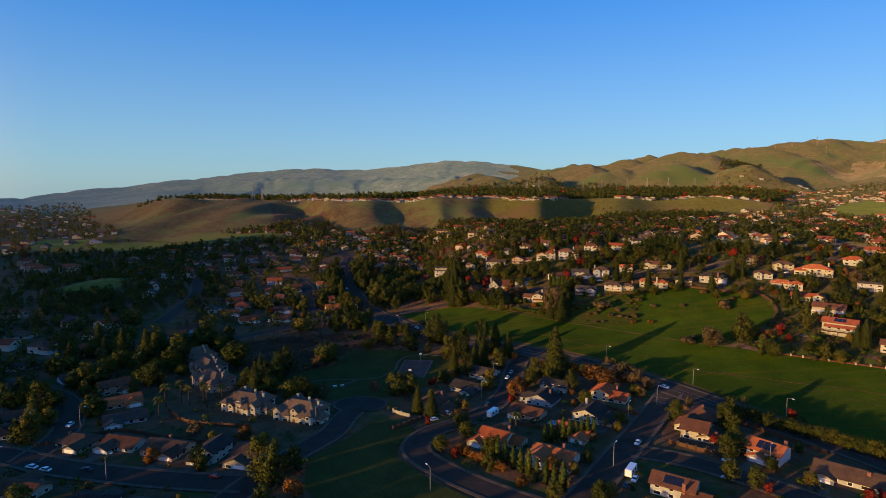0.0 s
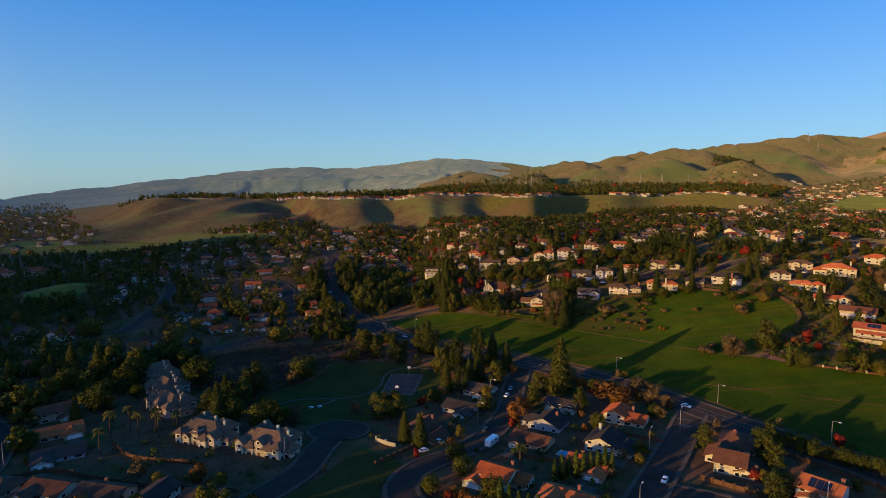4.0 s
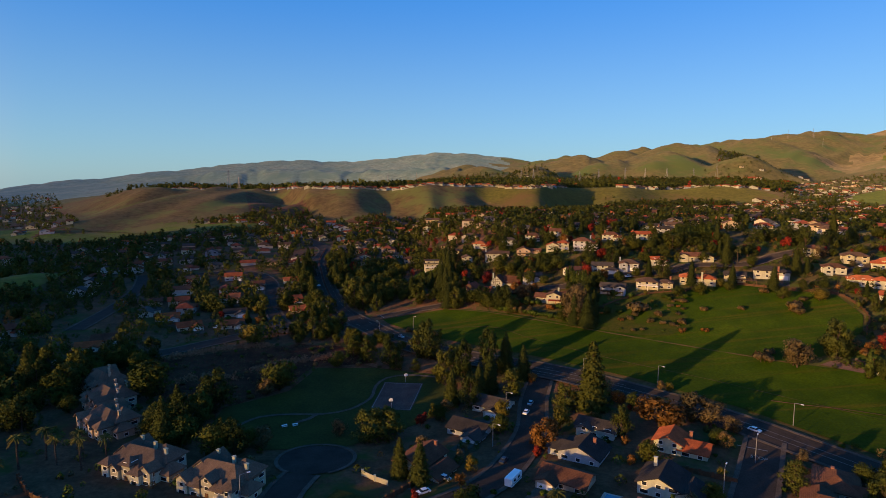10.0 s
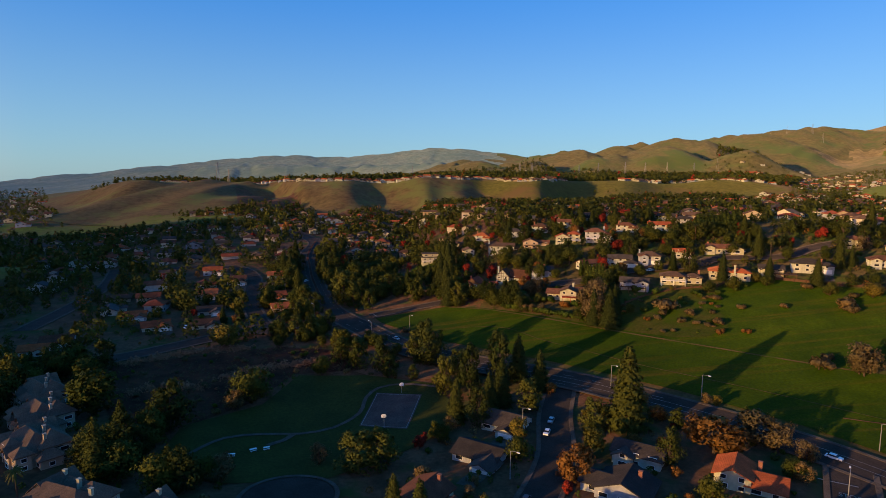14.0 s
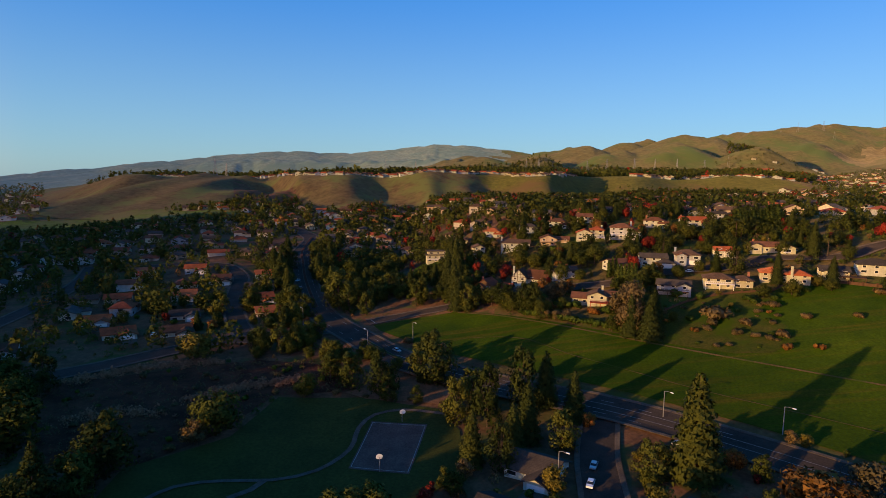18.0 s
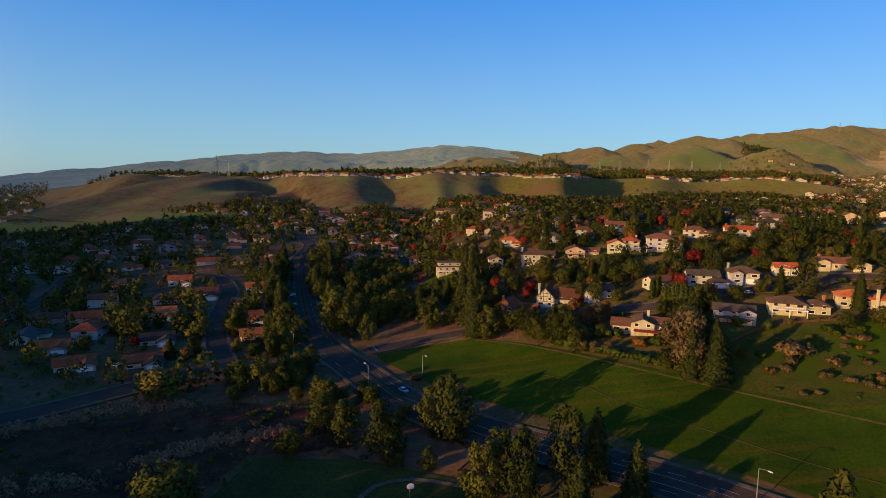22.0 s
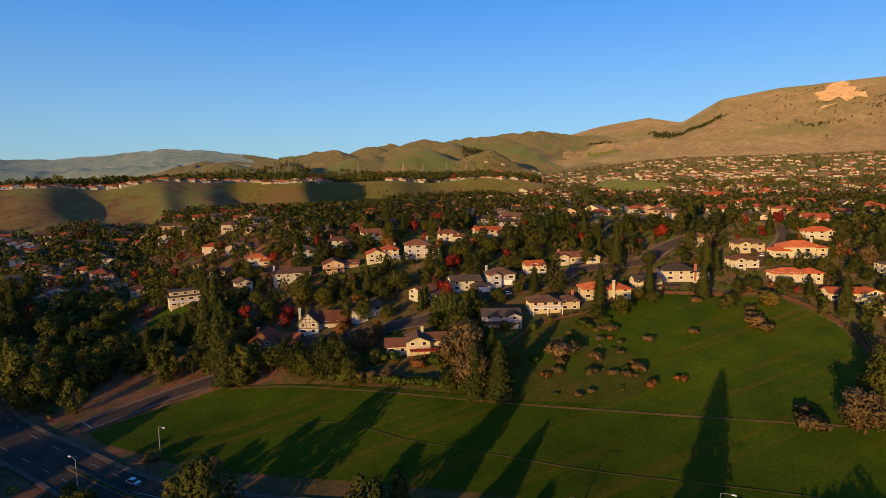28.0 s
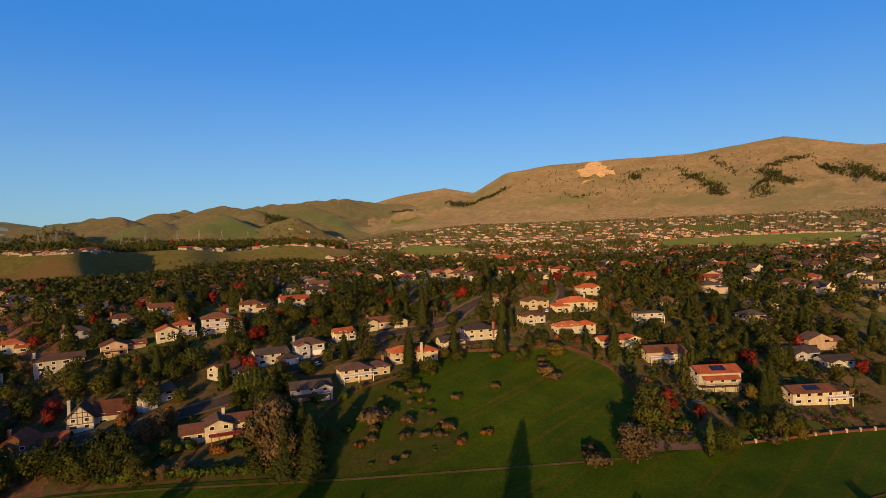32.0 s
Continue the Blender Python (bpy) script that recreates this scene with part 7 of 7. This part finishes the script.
WOODS = ((box_spots(-330, -85, 385, 620), 270, 6, 11), (box_spots(-330, -140, 180, 400), 300, 6, 11), (box_spots(-440, -75, 440, 980), 1350, 6, 10), (box_spots(-420, -200, 60, 440), 360, 5, 11), (box_spots(-100, 345, 555, 960), 3300, 5, 9.5), (box_spots(300, 470, 250, 600), 520, 4, 8),
         (fan_spots(26, 88, 520, 1300), 4600, 4, 8.5), (fan_spots(26, 88, 1150, 2450, 0.8), 5600, 3.5, 7.5), (fan_spots(-6, 34, 1230, 2050, 1.0), 2900, 8, 14), (brow_spots(-27, 13, 28, 170), 700, 7, 12), (brow_spots(-26, 13, 60, 420), 1900, 9, 15), (brow_spots(13, 34, 40, 520), 1400, 9, 14),
         (brow_spots(-30.5, -26, -20, 60), 70, 7, 13), (fan_spots(-9, 22, 560, 720), 500, 5, 9), (fan_spots(-34, -12, 560, 880), 700, 6, 11), (fan_spots(-46, -30, 300, 900), 560, 6, 10), (fan_spots(-50, -33.5, 850, 3600, 0.9), 1900, 6, 11), (box_spots(290, 480, 300, 430), 420, 5, 10), (box_spots(0, 205, 425, 565), 260, 3.5, 7), (box_spots(205, 330, 330, 480), 150, 3.5, 7.5), (box_spots(-75, 15, 525, 620), 150, 5, 10), (box_spots(205, 262, 470, 545), 60, 4, 8), (box_spots(480, 640, 340, 480), 220, 4, 8), (box_spots(75, 150, 575, 700), 260, 5, 9), (fan_spots(27.2, 30.6, 2350, 2800), 320, 8, 14), (fan_spots(12, 30, 720, 1080), 900, 5, 10), (fan_spots(36, 86, 430, 760), 2000, 4, 9))
wrng = np.random.default_rng(11)
spots, tall = [], []
for make, count, lo, hi in WOODS:
    q = scatter(wrng, count, make)
    spots.append(q)
    tall.append(wrng.uniform(lo, hi, len(q)) * wrng.choice((0.75, 1.0, 1.0, 1.35), len(q)))
spots, tall = np.concatenate(spots), np.concatenate(tall)
mixd = wrng.random(len(spots))
away, heading = np.hypot(spots[:, 0] + 5, spots[:, 1] - 175), np.degrees(np.arctan2(spots[:, 0] + 5, spots[:, 1] - 175))
distant, close = away > 1000, away < 430
dusky = (heading < 26) & (mixd < 0.70) & (mixd > 0.2)  # most trees at headings below 26 degrees take the dark conifer leaves
mixd = np.where(dusky, 0.8, mixd)
for lo, hi, leaves, label in ((0.0, 0.46, L_OAK, "far dark green oaks and garden trees"), (0.46, 0.72, L_GUM, "far olive-green trees between houses"), (0.72, 0.955, L_CONIFER, "far dark conifers between houses"),
                              (0.955, 0.972, L_RUST, "far rust-brown autumn trees"), (0.972, 0.986, L_RED, "far red autumn trees"), (0.986, 1.0, L_YELLOW, "far yellowing trees")):
    k = (mixd >= lo) & (mixd < hi)
    woodland("woodland", spots[k & close], tall[k & close], leaves, label.replace("far ", ""), int(lo * 100) + 9, 110, 1.0, 0.068)
    woodland("woodland", spots[k & ~distant & ~close], tall[k & ~distant & ~close], leaves, label, int(lo * 100) + 3)
    woodland("far_woodland", spots[k & distant], tall[k & distant], leaves, label, int(lo * 100) + 5, 16, 1.1, 0.17)

# low garden shrubs between the houses
low = np.concatenate([scatter(wrng, n, box_spots(*b)) for b, n in (((0, 205, 398, 565), 620), ((150, 335, 270, 480), 1100), ((165, 262, 268, 345), 420), ((285, 480, 280, 430), 420), ((-215, -35, 150, 480), 900), ((-30, 150, 150, 300), 300))])
mixl = wrng.random(len(low))
for a, b, leaves, label in ((0.0, 0.5, L_HEDGE, "low green garden shrubs between houses"), (0.5, 0.8, L_OAK, "low dark shrubs in the gardens"), (0.8, 0.92, L_BROWN, "dry brown garden shrubs"), (0.92, 1.0, L_RUST, "rust-coloured garden shrubs")):
    k = (mixl >= a) & (mixl < b)
    woodland("garden_shrubs", low[k], wrng.uniform(1.2, 3.2, int(k.sum())), leaves, label, 60 + int(a * 10), 54, 1.7)

# dry tufts on the brown slope above the park, and tall brush along its terraces
tufts = np.stack([wrng.uniform(-132, -30, 900), wrng.uniform(296, 380, 900)], 1)
tufts = tufts[inside(tufts[:, 0], tufts[:, 1], EARTH)]
woodland("dry_tufts", tufts, wrng.uniform(0.7, 1.9, len(tufts)), L_BROWN, "dry brown tufts on the scrub slope", 83, 26, 1.9)

# rows of vines
rows = np.concatenate([np.c_[np.full(26, 0.0) + k / 22.0, np.linspace(0, 1, 26)] for k in range(23)])
u, v = rows[:, :1], rows[:, 1:]
vines = (np.array(VINEYARD[0]) * (1 - u) + np.array(VINEYARD[3]) * u) * (1 - v) + (np.array(VINEYARD[1]) * (1 - u) + np.array(VINEYARD[2]) * u) * v
woodland("vine_rows", vines, np.full(len(vines), 4.5), L_OAK, "rows of dark green vines", 91, 14)


# scrub in the mountain's gullies
def gully(rng, spine, count, spread):
    k = rng.integers(0, len(spine) - 1, count)
    t = rng.random(count)[:, None]
    s = np.array(spine, float)
    return s[k] * (1 - t) + s[k + 1] * t + rng.normal(size=(count, 2)) * spread


brush = np.concatenate([gully(wrng, [(-126, 353), (-114, 363), (-98, 372), (-84, 374)], 260, 2.0), gully(wrng, [(-83, 340), (-73, 349), (-62, 355), (-50, 359)], 240, 1.6), gully(wrng, [(-112, 322), (-98, 330), (-86, 330)], 90, 2.0)])
woodland("dry_brush", brush, wrng.uniform(1.2, 2.6, len(brush)), L_BRUSH, "tall reddish-brown dry brush along the slope", 87, 30, 1.6)
scrub = np.concatenate([gully(wrng, [(2446, 2625), (2600, 2650), (2780, 2664)], 240, 20), gully(wrng, [(2790, 2660), (2834, 2600), (2900, 2560)], 180, 21), gully(wrng, [(3476, 1681), (3330, 1560), (3210, 1478), (3065, 1338), (2900, 1270), (2780, 1213)], 520, 21),
                        gully(wrng, [(3300, 1190), (3200, 1100), (3065, 1015), (3000, 990)], 300, 23), gully(wrng, [(3520, 850), (3350, 760), (3227, 715), (3100, 640)], 440, 32), gully(wrng, [(3480, 965), (3400, 900), (3300, 820)], 220, 21), gully(wrng, [(3300, 1890), (3230, 1850)], 120, 21), gully(wrng, [(3194, 1098), (2955, 1080), (2705, 1026)], 260, 24), gully(wrng, [(3608, 1055), (3547, 1140), (3366, 1171)], 200, 20),
                        gully(wrng, [(3552, 1910), (3347, 1907), (3186, 1881)], 90, 30), gully(wrng, [(3827, 1623), (3564, 1464), (3333, 1326)], 110, 16), gully(wrng, [(2161, 2830), (2217, 2674)], 60, 18), gully(wrng, [(2701, 1975), (2817, 1862)], 40, 26), gully(wrng, [(3700, 1300), (3100, 1700), (3300, 2500)], 160, 260)])
woodland("scrub", scrub, wrng.uniform(8, 17, len(scrub)), L_CONIFER, "dark scrub in the mountain's gullies", 77, 24)

# ---- lamps, cars, walls ----
def street_lamp(x, y, rz, h=7.6):
    root = new("street_lamp")
    root.matrix_basis = put(x, y, rz, 0.3)
    part("pole", *tube_geo([(0, 0, 0), (0, 0, h * 0.6), (0, 0, h)], [0.14, 0.11, 0.08]), M_STEEL, root)
    part("arm", *tube_geo([(0, 0, h), (0, -0.9, h + 0.25), (0, -2.0, h + 0.3)], [0.06, 0.05, 0.05]), M_STEEL, root)
    part("lamp_head", *box_geo(-0.16, -2.8, h + 0.2, 0.16, -1.9, h + 0.38), M_TRIM, root)
    return tagged(root, "grey steel street lamp with one arm", "street lamp", "street lamps")


for x, y, rz in ((118.6, 266, 35), (141, 229, 35), (88, 304, 35), (26, 291, 50), (18, 262, 50), (75, 226, 145), (58, 188, 145), (-52, 228, 120), (-4, 172, -150), (93, 243, 145), (-30, 388, 215), (-12, 395, 30), (-64, 425, 215), (-75, 452, 110), (-110, 180, 160), (-146, 224, 90), (-68, 400, 20), (135, 437, 10), (110, 186, 140), (-150, 185, 166), (62, 318, 35)):
    street_lamp(x, y, rz)


def car_proto(paint, label):
    root = new("car")
    prof = [(-2.25, 0.35), (-2.25, 0.85), (-1.3, 0.98), (1.6, 0.98), (2.2, 0.88), (2.25, 0.35)]
    n = len(prof)
    V = [(x, s * 0.88, z) for s in (-1, 1) for x, z in prof]
    F = [tuple(range(n)), tuple(range(2 * n - 1, n - 1, -1))] + [(i, n + i, n + (i + 1) % n, (i + 1) % n) for i in range(n)]
    part("body", V, F, paint, root)
    V = [(-1.2, -0.84, 0.98), (1.75, -0.84, 0.98), (1.75, 0.84, 0.98), (-1.2, 0.84, 0.98), (-0.6, -0.68, 1.42), (1.15, -0.68, 1.42), (1.15, 0.68, 1.42), (-0.6, 0.68, 1.42)]
    F = [(0, 1, 5, 4), (1, 2, 6, 5), (2, 3, 7, 6), (3, 0, 4, 7), (0, 3, 2, 1)]
    part("cabin_glass", V, F + [(4, 5, 6, 7)], M_PANE, root, "dark glazed cabin")
    part("roof", *box_geo(-0.62, -0.70, 1.42, 1.17, 0.70, 1.48), paint, root)
    for wx in (-1.4, 1.4):
        for wy in (-0.88, 0.70):
            w = part("wheel", *tube_geo([(wx, wy, 0.32), (wx, wy + 0.18, 0.32)], [0.32, 0.32], 12), M_DARKMETAL, root)
    return tagged(root, label, "car")


P_WHITE, P_SILVER, P_DARK, P_RED = plain("white_car_paint", (0.7, 0.7, 0.7), 0.3), plain("silver_car_paint", (0.4, 0.41, 0.42), 0.3, 0.5), plain("dark_car_paint", (0.03, 0.035, 0.045), 0.3), plain("red_car_paint", (0.3, 0.02, 0.02), 0.3)
CARS = [car_proto(P_WHITE, "white saloon car parked beside the kerb"), car_proto(P_SILVER, "silver saloon car parked beside the kerb"), car_proto(P_DARK, "dark saloon car parked beside the kerb"), car_proto(P_RED, "red saloon car parked beside the kerb")]
seen_cars = set()
for k, x, y, rz in ((0, 104, 263, 127), (0, 72, 205, 56), (1, -18, 384, 127), (0, 62, 178, 56), (2, 58, 174, 56), (0, -4, 232, 30), (0, 11, 216, 56), (1, 2, 240, 140), (0, -140, 188, -14), (0, -134, 186, -14), (2, -120, 186, -14), (3, -75, 181, -14),
                    (1, 60, 302, 127), (2, -6, 366, 127), (0, 33, 288, 65), (1, 36, 296, 65), (0, 27, 437, 20), (0, -125, 408, 100), (1, 176, 443, 10), (0, 172, 441, 10), (2, -100, 392, 20), (1, 92, 178, -40), (0, -150, 224, 95), (1, -152, 240, 120), (2, 20, 250, 60), (0, 98, 190, -40),
                    (1, -82, 500, 75), (0, -88, 520, 255), (2, 14, 438, 15), (0, 118, 430, 10), (1, -210, 470, 80), (2, -124, 470, 85), (0, 245, 408, 30), (2, 288, 432, 50)):
    m = put(x, y, rz, 0.33, 0.88)
    if k not in seen_cars:
        seen_cars.add(k)
        CARS[k].matrix_basis = m
    else:
        keep = CARS[k].matrix_basis.copy()
        CARS[k].matrix_basis = Matrix()
        copy_thing(CARS[k], m)
        CARS[k].matrix_basis = keep


def boundary(points, h, mat, post_mat, label, gap=4.0, name="garden_wall"):
    """A wall or fence in panels between posts."""
    mid, sd = smooth_line(points, gap)
    root = new(name)
    root.matrix_basis = Matrix.Translation((float(mid[0][0]), float(mid[0][1]), float(ground(*mid[0]))))
    o = root.matrix_basis.translation
    for a, b in zip(mid, mid[1:]):
        za, zb = float(ground(*a)), float(ground(*b))
        w = b - a
        u = np.array([w[1], -w[0]]) / np.linalg.norm(w) * 0.08
        V = [(*(p + s * u), z) for s in (-1, 1) for p, z in ((a, za - 0.5), (b, zb - 0.5), (b, zb + h), (a, za + h))]
        V = [(x - o.x, y - o.y, z - o.z) for x, y, z in V]
        part("panel", V, [(0, 1, 2, 3), (7, 6, 5, 4), (0, 4, 5, 1), (1, 5, 6, 2), (2, 6, 7, 3), (3, 7, 4, 0)], mat, root)
        m = Matrix.Translation((a[0] - o.x, a[1] - o.y, za - 0.5 - o.z))
        shared_part("post", ("post", h, post_mat.name), lambda: join_geo(box_geo(-0.3, -0.3, 0, 0.3, 0.3, h + 0.8), box_geo(-0.36, -0.36, h + 0.8, 0.36, 0.36, h + 0.92)), post_mat, root, m)
    return tagged(root, label, "wall" if "wall" in name else "fence")


boundary([(172, 298.5), (190, 286.5), (214, 271.5), (240, 252)], 1.0, M_BOARD, W_CREAM, "red-brown panel fence between cream posts", 5.0, "garden_fence")
boundary([(-22, 245), (-18, 241), (-14, 238)], 1.5, W_CREAM, W_CREAM, "cream garden wall in sunlight", 4.0)
boundary([(140, 399), (150, 404), (166, 403), (192, 386), (209, 375), (206, 350), (193, 333)], 1.3, M_WOOD, M_WOOD, "weathered brown wooden fence round the upper meadow", 4.0, "garden_fence")
boundary([(92, 392), (104, 398), (120, 401), (136, 400)], 1.2, M_WOOD, M_WOOD, "weathered brown wooden fence below hillside gardens", 4.0, "garden_fence")


for line in ([(-20, 222), (-8, 236), (2, 252)], [(28, 226), (44, 218), (56, 208)], [(66, 243), (82, 232)], [(102, 240), (118, 222), (136, 196)], [(30, 262), (44, 262)], [(-112, 214), (-90, 208), (-60, 204)], [(-150, 204), (-128, 218), (-112, 214)], [(84, 206), (96, 196)], [(-118, 240), (-104, 228), (-80, 224)]):
    boundary(line, 1.5, M_WOOD, M_WOOD, "brown wooden board fence between gardens", 3.0, "garden_fence")


def pylon(x, y, h):
    root = new("pylon")
    root.matrix_basis = put(x, y, RNG.uniform(0, 90))
    legs = [[(sx * h * 0.09, sy * h * 0.09, -2), (sx * h * 0.03, sy * h * 0.03, h * 0.65), (sx * 0.3, sy * 0.3, h)] for sx in (-1, 1) for sy in (-1, 1)]
    for p in legs:
        part("leg", *tube_geo(p, [0.35, 0.28, 0.2], 4), M_STEEL, root)
    for k, f in enumerate((0.68, 0.8, 0.92)):
        part("crossarm", *tube_geo([(-h * 0.14, 0, h * f), (0, 0, h * f + 0.6), (h * 0.14, 0, h * f)], [0.15, 0.3, 0.15], 4), M_STEEL, root)
    return tagged(root, "tall grey lattice power pylon", "pylon", "power pylons")


for az, r, h in ((-20.4, 1250, 38), (-19.4, 1300, 40), (9.4, 1500, 34), (10.6, 1560, 36), (15.2, 1620, 38), (17.0, 1700, 40), (19.5, 1750, 40), (21.3, 1850, 40), (23.2, 1950, 42), (25.5, 2050, 42), (27.4, 2150, 44), (31.2, 3300, 46), (32.4, 3400, 46), (34.2, 3500, 48), (35.0, 3300, 46), (-4.5, 1350, 34), (-1.5, 1400, 34)):
    x, y = polar(az, r)
    pylon(x, y, h)


boundary([(165.8, 314.7), (172.3, 310.6), (176.7, 305.2)], 0.9, M_CONCRETE, M_CONCRETE, "low pale retaining wall beside a garden terrace", 6.0)
# ---- a camper on a driveway, a trampoline behind the wall ----
def camper(x, y, rz):
    root = new("camper_van")
    root.matrix_basis = put(x, y, rz, 0.3)
    prof = [(-3.2, 0.5), (-3.3, 2.6), (-2.9, 2.85), (3.0, 2.85), (3.4, 2.3), (3.3, 0.5)]
    n = len(prof)
    V = [(px, sy * 1.1, pz) for sy in (-1, 1) for px, pz in prof]
    part("body", V, [tuple(range(n)), tuple(range(2 * n - 1, n - 1, -1))] + [(i, n + i, n + (i + 1) % n, (i + 1) % n) for i in range(n)], P_WHITE, root)
    for wx in (-2.0, 0.6):
        for sy in (-1.13, 1.11):
            part("window", *box_geo(wx, sy, 1.5, wx + 1.2, sy + 0.02, 2.2), M_PANE, root)
    part("stripe", *box_geo(-3.2, -1.14, 1.0, 3.2, -1.105, 1.2), P_DARK, root, "dark painted stripe")
    for wx in (-1.6, 1.8):
        for wy in (-1.1, 0.9):
            part("wheel", *tube_geo([(wx, wy, 0.36), (wx, wy + 0.2, 0.36)], [0.36, 0.36], 12), M_DARKMETAL, root)
    return tagged(root, "white camper van parked beside a house", "camper van")


camper(21, 236, 56)
camper(62, 182, 56)
root = new("trampoline")
root.matrix_basis = put(200, 313, 0, 0.0)
ring = [(2.0 * math.cos(a), 2.0 * math.sin(a), 0.8) for a in np.linspace(0, 2 * math.pi, 25)]
part("ring", *tube_geo(ring, [0.08] * 25, 6), M_STEEL, root)
part("mat", [(1.9 * math.cos(a), 1.9 * math.sin(a), 0.78) for a in np.linspace(0, 2 * math.pi, 24, endpoint=False)], [tuple(range(24))], P_DARK, root, "black jumping mat")
for a in np.linspace(0, 2 * math.pi, 6, endpoint=False):
    part("leg", *tube_geo([(2.0 * math.cos(a), 2.0 * math.sin(a), -0.4), (2.0 * math.cos(a), 2.0 * math.sin(a), 0.8)], [0.05, 0.05], 6), M_STEEL, root)
tagged(root, "round black trampoline behind the garden wall", "trampoline")
